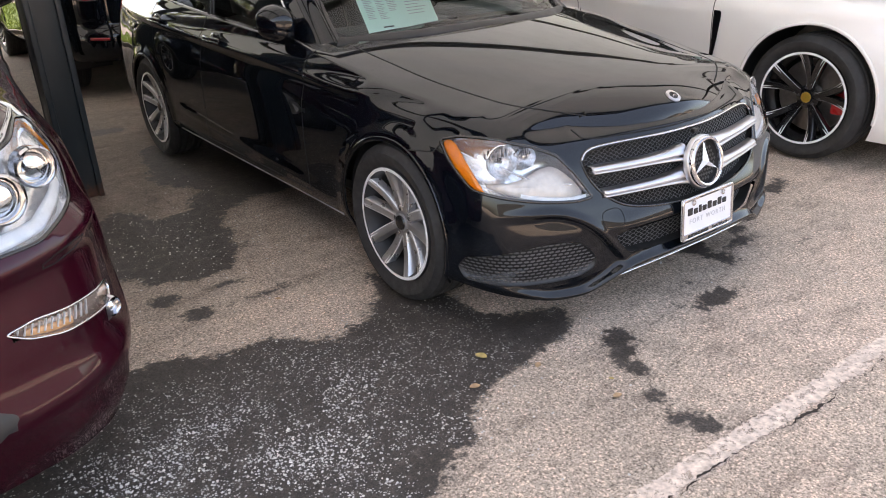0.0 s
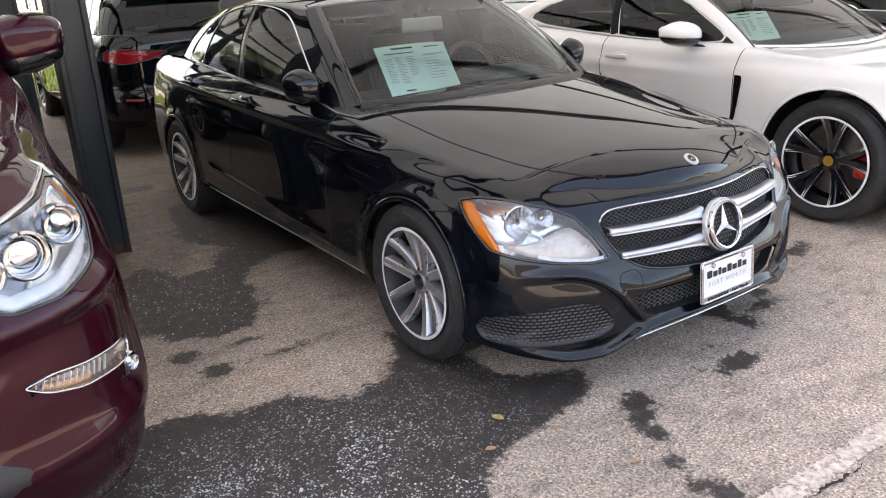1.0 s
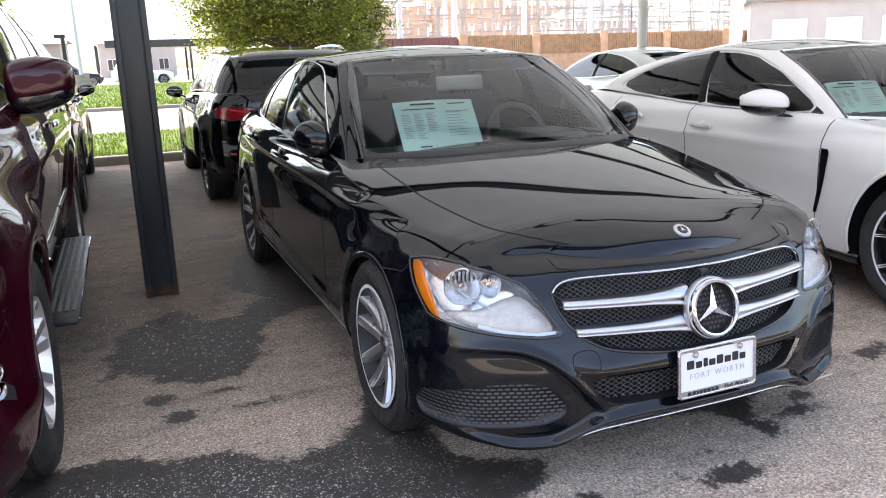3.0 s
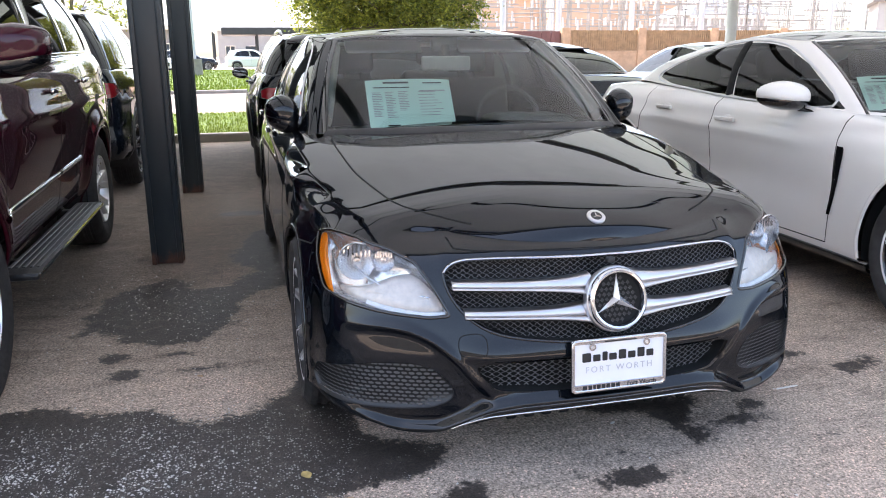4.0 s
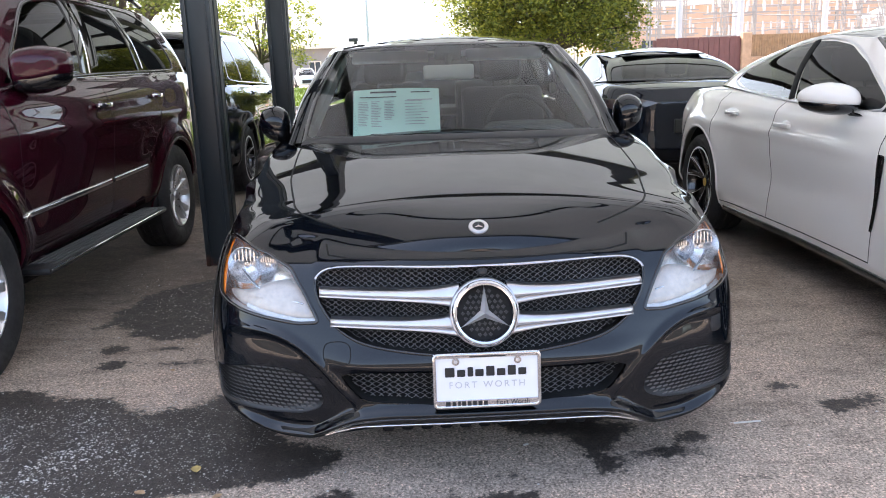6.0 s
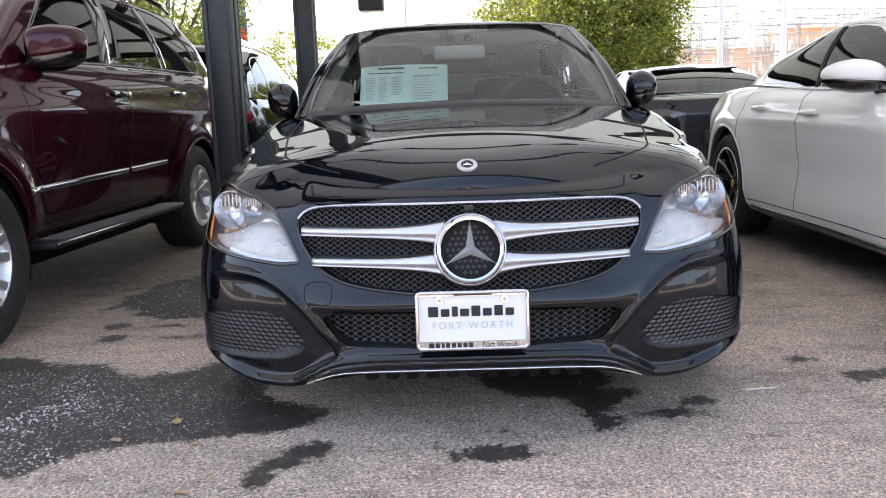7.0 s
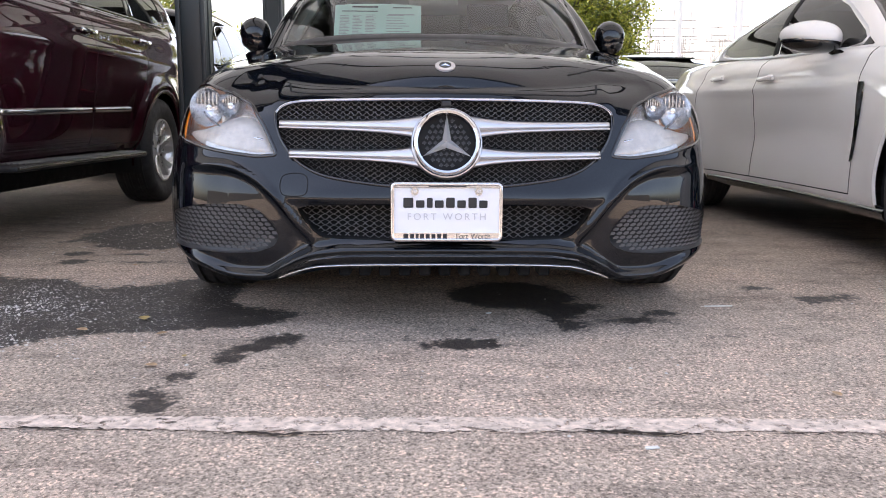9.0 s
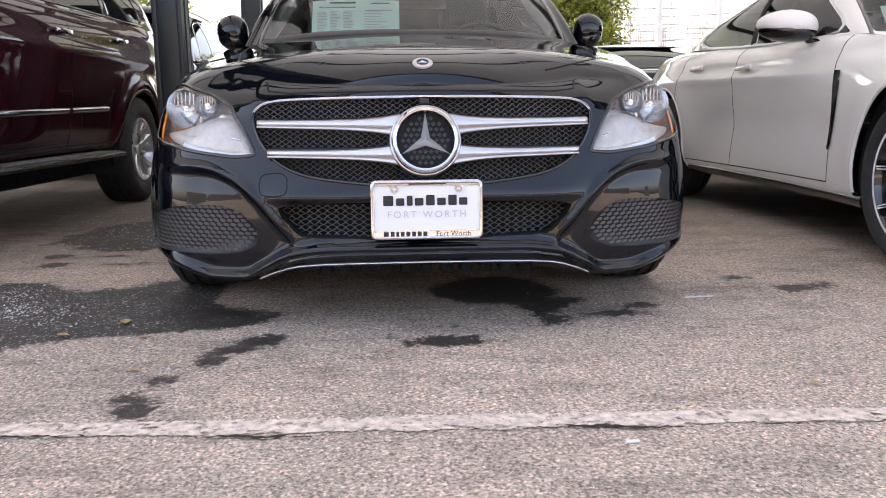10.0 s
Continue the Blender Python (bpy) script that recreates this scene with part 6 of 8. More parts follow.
    strip("chrome_blade", *on_skirt(SB, SB.front([(0.55, 0.575), (0.62, 0.59), (0.7, 0.615), (0.77, 0.66)]), sd), 0.008, 0.005, CHROME, lamp, sink=0.026)
    strip("indicator_strip", *on_skirt(SB, SB.front([(0.51, 0.532), (0.57, 0.53), (0.65, 0.54), (0.74, 0.56)]), sd), 0.014, 0.003, LAMP_WHITE, lamp, sink=0.02)


# grille: frame, mesh, louvres and emblem
def front_plane(x, z, back):
    q = SB.front([(abs(x), z)])[0]
    p = SB.skirt(*q)
    return (x, float(p[1]) + back, z)


front_line = curve([(x, front_plane(x, 0.56, 0)[1]) for x in np.linspace(0, 0.56, 15)])


def grille_point(x, z, back):
    lean = np.interp(z, [0.25, 0.4, 0.44, 0.5, 0.6, 0.69], [-0.045, -0.045, -0.04, -0.016, 0.008, 0.035])
    return (x, float(front_line(abs(x))) + float(lean) + back, z)


grille = part("grille", extrude_poly(bmesh.new(), [(0, 0), (0.001, 0), (0.001, 0.001)], 0, 0.001, pose(0, 0.2, 0.5)), TRIM, sedan, "two-louvre radiator grille with black mesh")


def honeycomb(parent, poly_xz, pitch_x, pitch_z, back, r, name, point, mat, n=5):
    """Crossing wires that fill an outline in x, z."""
    pz = np.array(poly_xz)
    x0, x1, z0, z1 = pz[:, 0].min(), pz[:, 0].max(), pz[:, 1].min(), pz[:, 1].max()
    vs, fs = [], []
    for sign in (1, -1):
        span = (z1 - z0) / pitch_z * pitch_x
        c = x0 - span
        while c < x1 + span:
            k = int((z1 - z0) / pitch_z * 4) + 2
            run = []
            for i in range(k):
                u = i / (k - 1)
                x, z = c + sign * (u - 0.5) * span, z0 + (z1 - z0) * u
                x += 0.1 * pitch_x * math.sin(2 * math.pi * u * (z1 - z0) / pitch_z) * sign
                ok = inside(pz, np.array([x]), np.array([z]))[0]
                if ok:
                    run.append(Vector(point(x, z, back)))
                if (not ok or i == k - 1) and run:
                    if len(run) > 1:
                        base = len(vs)
                        for q in run:
                            vs.extend(((q.x - r, q.y, q.z), (q.x, q.y - r, q.z), (q.x + r, q.y, q.z)))
                        for j in range(len(run) - 1):
                            a = base + 3 * j
                            fs += [(a, a + 1, a + 4, a + 3), (a + 1, a + 2, a + 5, a + 4)]
                    run = []
            c += pitch_x
    return mesh_object(name, vs, fs, mat, parent, "black crossed wire mesh")


def both(half):
    return [(x, z) for x, z in half] + [(-x, z) for x, z in half[::-1]]


honeycomb(grille, both(GRILLE_HALF), 0.0235, 0.0145, 0.026, 0.0016, "mesh_insert", grille_point, MESH_MID)
honeycomb(sedan, both(LOWER_HALF), 0.0265, 0.0165, 0.045, 0.0021, "lower_mesh", grille_point, MESH_MID)
for poly, nm in ((GRILLE_HALF, "grille_back"), (LOWER_HALF, "intake_back")):
    pl = dense(np.array(both(poly)), True, 0.02)
    c = pl.mean(0)
    vs, fs = [], []
    k = len(pl)
    for sh, bk in ((1.0, 0.0), (1.01, 0.07 if nm == "grille_back" else 0.1), (0.3, 0.1), (0.01, 0.1)):
        vs += [grille_point(*(c + (p - c) * np.array([sh, sh])), bk) for p in pl]
    fs = [(a * k + i, a * k + (i + 1) % k, (a + 1) * k + (i + 1) % k, (a + 1) * k + i) for a in range(3) for i in range(k)]
    mesh_object(nm, vs, fs, GAP, grille)
frame_line = dense(np.array(both(GRILLE_HALF)), True, 0.012)
fp = np.array([front_plane(x, z, -0.001) for x, z in frame_line])
strip("grille_frame", fp, np.tile([0, -0.96, 0.25], (len(fp), 1)), 0.009, 0.004, GLOSS_BLACK, grille, True, "gloss black grille frame")
top_run = [p for p in GRILLE_HALF if p[1] > 0.645]
top_line = [(-x, z) for x, z in top_run[:0:-1]] + top_run
fp2 = np.array([front_plane(x, z, -0.006) for x, z in dense(np.array(top_line), False, 0.012)])
strip("grille_top_trim", fp2, np.tile([0, -0.9, 0.43], (len(fp2), 1)), 0.008, 0.004, CHROME, grille, False, "bright silver top trim")
for z0, z1, x1 in ((0.607, 0.614, 0.487), (0.525, 0.529, 0.456)):
    for sd in (1, -1):
        rows = []
        for i in range(24):
            u = i / 23
            x = 0.07 + (x1 - 0.07) * u
            flare = (1 - u) ** 5 * 0.017
            zc = z0 + (z1 - z0) * u
            h = 0.0145 - 0.003 * u + flare
            rows.append([grille_point(sd * x, zc + dz * h + oz, back) for dz, oz, back in ((1.05, 0, 0.012), (1.05, -0.001, -0.012), (0.85, 0, -0.019), (0.1, 0, -0.024), (-0.22, 0, -0.022), (-0.26, 0, -0.008), (-0.4, 0, -0.008), (-0.44, 0, -0.022), (-0.8, 0, -0.027), (-1.05, 0.001, -0.02), (-1.05, 0, 0.012))])
        rows.append([(p[0], p[1] + 0.012, p[2]) for p in rows[-1]])
        m = len(rows[0])
        mesh_object("louvre", [p for r in rows for p in r], [(i * m + j, (i + 1) * m + j, (i + 1) * m + j + 1, i * m + j + 1) for i in range(len(rows) - 1) for j in range(m - 1)], SATIN, grille, "satin silver twin-edged louvre")
EM = Matrix.Translation((0, -0.004, 0.567)) @ pose(0, 0, 0, 90 - 12) @ Matrix.Scale(0.93, 4)
emblem = part("front_emblem", extrude_poly(bmesh.new(), [(0.088 * math.cos(a), 0.088 * math.sin(a)) for a in np.linspace(0, 2 * math.pi, 40, False)], -0.03, -0.012, EM), GAP, grille, "round chrome emblem with a plain three-armed shape")
bm = bmesh.new()
lathe(bm, [(0.103, -0.03), (0.103, 0.002), (0.1, 0.009), (0.0945, 0.0125), (0.088, 0.011), (0.0845, 0.003), (0.084, -0.02)], 64, "z", EM)
part("emblem_ring", bm, CHROME, emblem, "", True)
bm = bmesh.new()
lathe(bm, [(0.1032, -0.008), (0.1065, -0.009), (0.109, -0.014), (0.11, -0.03)], 64, "z", EM)
part("emblem_collar", bm, SATIN, emblem, "satin silver collar", True)


def three_arm(bm, R, r, h, m):
    top = bm.verts.new(m @ Vector((0, 0, h)))
    ringv = []
    for i in range(6):
        a = math.pi / 2 + i * math.pi / 3
        rr = R if i % 2 == 0 else r
        ringv.append(bm.verts.new(m @ Vector((rr * math.cos(a), rr * math.sin(a), h * 0.12 if i % 2 == 0 else 0))))
    for i in range(6):
        bm.faces.new((top, ringv[i], ringv[(i + 1) % 6]))
    return bm


part("emblem_star", three_arm(bmesh.new(), 0.086, 0.0155, 0.02, EM @ pose(0, 0, -0.008)), STAR, emblem)
for i in range(9):
    for j in range(9):
        u, v = (i - 4) * 0.017 + (j % 2) * 0.0085, (j - 4) * 0.017
        if math.hypot(u, v) < 0.076:
            bm = bmesh.new()
            block(bm, -0.005, 0.005, -0.005, 0.005, -0.013, -0.0105, 0, 1, EM @ pose(u, v, 0, 0, 0, 45))
            part("emblem_stud", bm, TRIM, emblem)
bm = bmesh.new()
block(bm, -0.014, 0.014, -0.009, 0.009, -0.02, 0.0, 0.005, 2, Matrix.Translation((0, 0.05, 0.674)) @ pose(0, 0, 0, 90))
part("front_camera", bm, INK, grille)

# bonnet badge
BADGE_Z = float(SB.centre(0.168))
BADGE_TILT = math.degrees(math.atan(float(SB.centre(0.195) - SB.centre(0.141)) / 0.054))
BM_ = Matrix.Translation((0, 0.168, BADGE_Z)) @ pose(0, 0, 0, BADGE_TILT)
bm = bmesh.new()
lathe(bm, [(0.031, -0.004), (0.03, 0.003), (0.027, 0.0045), (0.0005, 0.0045)], 32, "z", BM_)
badge = part("bonnet_badge", bm, SATIN, sedan, "small round silver bonnet badge", True)
bm = bmesh.new()
lathe(bm, [(0.0185, 0.0046), (0.018, 0.0054), (0.0005, 0.0054)], 28, "z", BM_)
part("badge_field", bm, INK, badge)
part("badge_star", three_arm(bmesh.new(), 0.0175, 0.0035, 0.004, BM_ @ pose(0, 0, 0.0055)), CHROME, badge)

# corner intakes
for sd in (1, -1):
    q = dense(CORNER, True, 0.02)
    c = q.mean(0)
    lo = []
    for depth, sh in ((-0.001, 1.0), (0.008, 0.985), (0.010, 0.6), (0.010, 0.02)):
        r_ = c + (q - c) * sh
        lo.append((SB.skirt(r_[:, 0], r_[:, 1]) - SB.normal(r_[:, 0], r_[:, 1]) * depth) * np.array([sd, 1, 1]))
    k = len(q)
    pan = mesh_object("corner_insert", np.concatenate(lo), [(a * k + i, a * k + (i + 1) % k, (a + 1) * k + (i + 1) % k, (a + 1) * k + i) for a in range(3) for i in range(k)], TRIM, sedan, "black honeycomb corner insert")
    vs, fs = [], []
    row = 0
    for zz in np.arange(0.232, 0.378, 0.0125):
        for ss in np.arange(CORNER[:, 0].min(), CORNER[:, 0].max(), 0.024):
            ss2 = ss + (row % 2) * 0.012
            if inside(CORNER, np.array([ss2 - 0.009, ss2 + 0.009]), np.array([zz, zz])).all() and inside(CORNER, np.array([ss2]), np.array([zz - 0.006]))[0]:
                base = len(vs)
                o = SB.skirt(ss2, zz)
                n = SB.normal(np.array(ss2), np.array(zz))
                e1 = SB.skirt(ss2 + 0.01, zz) - o
                for du, dv, dn in ((-1.08, 0, -0.006), (-0.55, 0.0066, -0.0005), (0.55, 0.0066, -0.0005), (1.08, 0, -0.006), (0.5, -0.0052, -0.0098), (-0.5, -0.0052, -0.0098)):
                    vs.append((o + e1 * du + np.array([0, 0, dv]) + n * dn) * np.array([sd, 1, 1]))
                fs.append((base, base + 1, base + 2, base + 3, base + 4, base + 5) if sd > 0 else tuple(range(base + 5, base - 1, -1)))
        row += 1
    mesh_object("honeycomb_relief", vs, fs, INSERT_GREY, pan, "raised honeycomb scales", False)
    xs = np.array([0.0, 0.2, 0.3, 0.373, 0.41, 0.44, 0.47, 0.496])
    zs = np.array([0.2105, 0.209, 0.206, 0.2, 0.192, 0.182, 0.171, 0.158])
    strip("splitter_chrome", *on_skirt(SB, SB.front(list(zip(xs, zs))), sd), 0.007, 0.005, CHROME, sedan, label="thin bright splitter strip")
    fl = SB.front([(0.4, 0.475), (0.47, 0.472), (0.482, 0.45), (0.48, 0.418), (0.465, 0.408), (0.41, 0.41), (0.397, 0.425)])
    strip("washer_flap", *on_skirt(SB, rounded(fl, 2), sd, True), 0.003, 0.0012, GAP, sedan, True) if sd < 0 else None
bm = bmesh.new()
block(bm, -0.5, 0.5, 0.24, 4.5, 0.21, 0.3, 0.03, 2)
part("underbody", bm, GAP, sedan)
bm = bmesh.new()
block(bm, -0.46, 0.46, 0.2, 0.26, 0.22, 0.6, 0.02, 2)
part("radiator_pack", bm, GAP, sedan)
for i in range(11):
    bm = bmesh.new()
    x = -0.3 + 0.06 * i
    block(bm, x - 0.018, x + 0.018, 0.09, 0.16, 0.165, 0.205, 0.006, 1)
    part("undertray_rib", bm, MATT_BLACK, sedan)

# dealer plate in front
plate = part("licence_plate", block(bmesh.new(), -0.155, 0.155, -0.003, 0.004, -0.08, 0.08, 0.003, 2), PLATE_WHITE, sedan, "white dealer plate with dark plain lettering bars")
plate.matrix_basis = pose(0, -0.027, 0.3725, -4)
rim_pts = rounded([(-0.157, -0.082), (0.157, -0.082), (0.157, 0.082), (-0.157, 0.082)], 0)
rp = [(x, z) for x, z in rounded(dense(rim_pts, True, 0.03), 1)]
strip("plate_frame", np.array([(x * 0.972, -0.006, z * 0.955) for x, z in rp]), np.tile([0, -1, 0], (len(rp), 1)), 0.011, 0.004, CHROME, plate, True, "chrome plate frame")
bm = bmesh.new()
block(bm, -0.15, 0.15, -0.0075, -0.002, -0.077, -0.058, 0.001, 1)
part("frame_foot", bm, CHROME, plate)
bm = bmesh.new()
block(bm, -0.15, 0.15, -0.0075, -0.002, 0.068, 0.077, 0.001, 1)
part("frame_head", bm, CHROME, plate)
for sd in (1, -1):
    bm = bmesh.new()
    rod(bm, (sd * 0.09, -0.002, 0.058), (sd * 0.09, -0.008, 0.058), 0.011, 0.011, 16)
    part("frame_tab", bm, CHROME, plate)
    bm = bmesh.new()
    rod(bm, (sd * 0.09, -0.008, 0.058), (sd * 0.09, -0.0105, 0.058), 0.0055, 0.0045, 12)
    part("plate_screw", bm, SATIN, plate)
# a bold dark word as plain bars, one block to a letter
u = -0.122
for wd, hi in ((0.031, 0.028), (0.026, 0.021), (0.018, 0.028), (0.027, 0.021), (0.027, 0.029), (0.027, 0.021), (0.026, 0.029), (0.026, 0.021)):
    bm = bmesh.new()
    block(bm, u, u + wd * 0.9, -0.0048, -0.0028, 0.012, 0.012 + hi, 0.002, 1)
    part("letter_bar", bm, INK, plate)
    u += wd + 0.0045
u = -0.122
for wd in (0.017, 0.014, 0.01, 0.014, 0.014, 0.014, 0.014, 0.014):
    bm = bmesh.new()
    block(bm, u, u + wd * 0.8, -0.0088, -0.007, -0.0745, -0.0615)
    part("letter_bar", bm, INK, plate)
    u += wd + 0.002
bm = bmesh.new()
block(bm, -0.05, 0.055, -0.0088, -0.007, 0.0705, 0.0755)
part("letter_bar", bm, INK, plate)


def lettering(name, text, size, m, mat, parent, space=1.0):
    """Flat lettering in the built-in font."""
    cu = bpy.data.curves.new(name, "FONT")
    cu.body, cu.size, cu.space_character, cu.extrude = text, size, space, 0.0006
    cu.align_x = "CENTER"
    tmp = bpy.data.objects.new(name + "_tmp", cu)
    scene.collection.objects.link(tmp)
    me = bpy.data.meshes.new_from_object(tmp)
    bpy.data.objects.remove(tmp)
    me.materials.append(mat)
    ob = new(name, me)
    ob.parent = parent
    ob.matrix_basis = m
    return ob


lettering("city_lettering", "FORT WORTH", 0.027, pose(0, -0.0042, -0.022, 90), INK_PALE, plate, 1.38)
lettering("city_lettering", "Fort Worth", 0.0205, pose(0.075, -0.0082, -0.0745, 90), INK, plate, 1.0)

# door handles, mirrors, wipers
for sd in (1, -1):
    for yy, zz in ((2.42, 0.885), (3.32, 0.915)):
        p = SB.skirt(SB.at("y", yy), zz)
        bm = bmesh.new()
        bmesh.ops.create_uvsphere(bm, u_segments=20, v_segments=12, radius=1, matrix=Matrix.Translation((sd * (p[0] - 0.012), yy + 0.01, zz - 0.005)) @ Matrix.Diagonal((0.014, 0.085, 0.042, 1)))
        cup = part("handle_recess", bm, PAINT_BLACK, sedan, "", True)
        bm = bmesh.new()
        block(bm, -0.011, 0.011, -0.105, 0.105, -0.012, 0.014, 0.009, 3, pose(sd * (p[0] + 0.02), yy, zz + 0.006))
        part("door_handle", bm, PAINT_BLACK, cup, "", True)
        bm = bmesh.new()
        block(bm, -0.002, 0.0035, -0.1, 0.1, -0.003, 0.003, 0.001, 1, pose(sd * (p[0] + 0.031), yy, zz - 0.004))
        part("handle_chrome", bm, CHROME, cup)
    door_mirror(sedan, (0.862, 1.72, 1.022), (0.076, 0.10, 0.088), sd, PAINT_BLACK, GLOSS_BLACK, (sd * 0.80, 1.70, 0.975), "glossy black wing mirror", 0.74, 0.62)
for x0, x1 in ((-0.55, 0.05), (-0.02, 0.6)):
    pts = [(x0 + (x1 - x0) * i / 10, 1.22 + 0.16 * (abs(x0 + (x1 - x0) * i / 10) / 0.7) ** 2 + 0.03, 0.986 - 0.05 * (abs(x0 + (x1 - x0) * i / 10) / 0.6) ** 2) for i in range(11)]
    tube("wiper", pts, 0.009, GLOSS_BLACK, sedan)

# inside
bm = bmesh.new()
block(bm, -0.70, 0.70, 1.35, 1.95, 0.74, 0.94, 0.06, 3)
dash = part("dashboard", bm, DASH, sedan, "", True)
bm = bmesh.new()
block(bm, 0.17, 0.6, 1.62, 1.96, 0.90, 0.985, 0.05, 3)
part("instrument_hood", bm, DASH, dash, "", True)
ring = [(0.37 + 0.18 * math.cos(a), 2.03 + 0.05 * math.sin(a), 0.93 + 0.175 * math.sin(a)) for a in np.linspace(0, 2 * math.pi, 36, False)]
wheel_s = tube("steering_wheel", ring, 0.015, LEATHER, sedan, True)
bm = bmesh.new()
block(bm, 0.29, 0.45, 2.0, 2.05, 0.88, 0.98, 0.02, 2)
part("steering_hub", bm, LEATHER, wheel_s, "", True)
for x in (-0.36, 0.36):
    seat(sedan, x, 2.35, 0.55, LEATHER)
for x in (-0.36, 0.36):
    seat(sedan, x, 3.15, 0.58, LEATHER)
bm = bmesh.new()
block(bm, -0.66, 0.66, 3.5, 4.1, 0.93, 0.985, 0.02, 2)
part("parcel_shelf", bm, DASH, sedan)
bm = bmesh.new()
block(bm, -0.75, 0.75, 1.3, 4.0, 0.28, 0.36, 0.02, 1)
part("cabin_floor", bm, DASH, sedan)
bm = bmesh.new()
block(bm, -0.52, 0.52, 2.15, 3.35, 1.335, 1.35, 0.006, 1)
part("headlining", bm, HEADLINER, sedan, "light grey headlining")
bm = bmesh.new()
block(bm, -0.13, 0.13, -0.014, 0.014, -0.037, 0.037, 0.013, 3, pose(0, 1.96, 1.24, -8))
im = part("rear_view_mirror", bm, HEADLINER, sedan, "", True)
bm = bmesh.new()
rod(bm, (0, 1.97, 1.265), (0, 1.98, 1.33), 0.012, 0.03, 10)
part("mirror_stalk", bm, DASH, im)
bm = bmesh.new()
block(bm, -0.07, 0.07, -0.03, 0.03, -0.03, 0.03, 0.015, 2, pose(0, 2.0, 1.335, -30))
part("sensor_cover", bm, DASH, im)
for sd in (1, -1):
    bm = bmesh.new()
    block(bm, sd * 0.3 - 0.2, sd * 0.3 + 0.2, -0.01, 0.01, -0.07, 0.05, 0.012, 2, pose(0, 2.12, 1.33, -62))
    part("sun_visor", bm, HEADLINER, sedan, "", True)
for sd in (1, -1):
    bm = bmesh.new()
    p0, p1 = SC.at(np.array(2.4), np.array(0.1)), SC.at(np.array(2.5), np.array(0.95))
    rod(bm, (sd * (p0[0] - 0.055), p0[1] + 0.06, p0[2]), (sd * (p1[0] - 0.05), p1[1] + 0.03, p1[2] - 0.02), 0.04, 0.034, 8)
    part("pillar_lining", bm, HEADLINER, sedan, "", True)

SEDAN_WHEEL = {"offsets": (-1, 1), "root": 0.36, "fan": 0.25, "w0": 0.036, "w1": 0.044, "curl": 0.85, "dish": 0.08, "edge": 0.3}
for sd in (1, -1):
    for yy in (0.79, 3.63):
        wheel("wheel", sedan, (sd * 0.79, yy, 0.327), 0.327, 0.225, 0.238, 5, SEDAN_WHEEL, sd, BARREL, ALLOY_MID, CALIPER, "black tyre on a five twin-spoke silver alloy rim")

sheet("price_sheet", PAPER, None, look((-0.285, 1.60, 1.065), (-0.285, -0.6, 2.6)), 0.41, 0.265, "mint-green printed price sheet propped behind the windscreen", "price sheet")

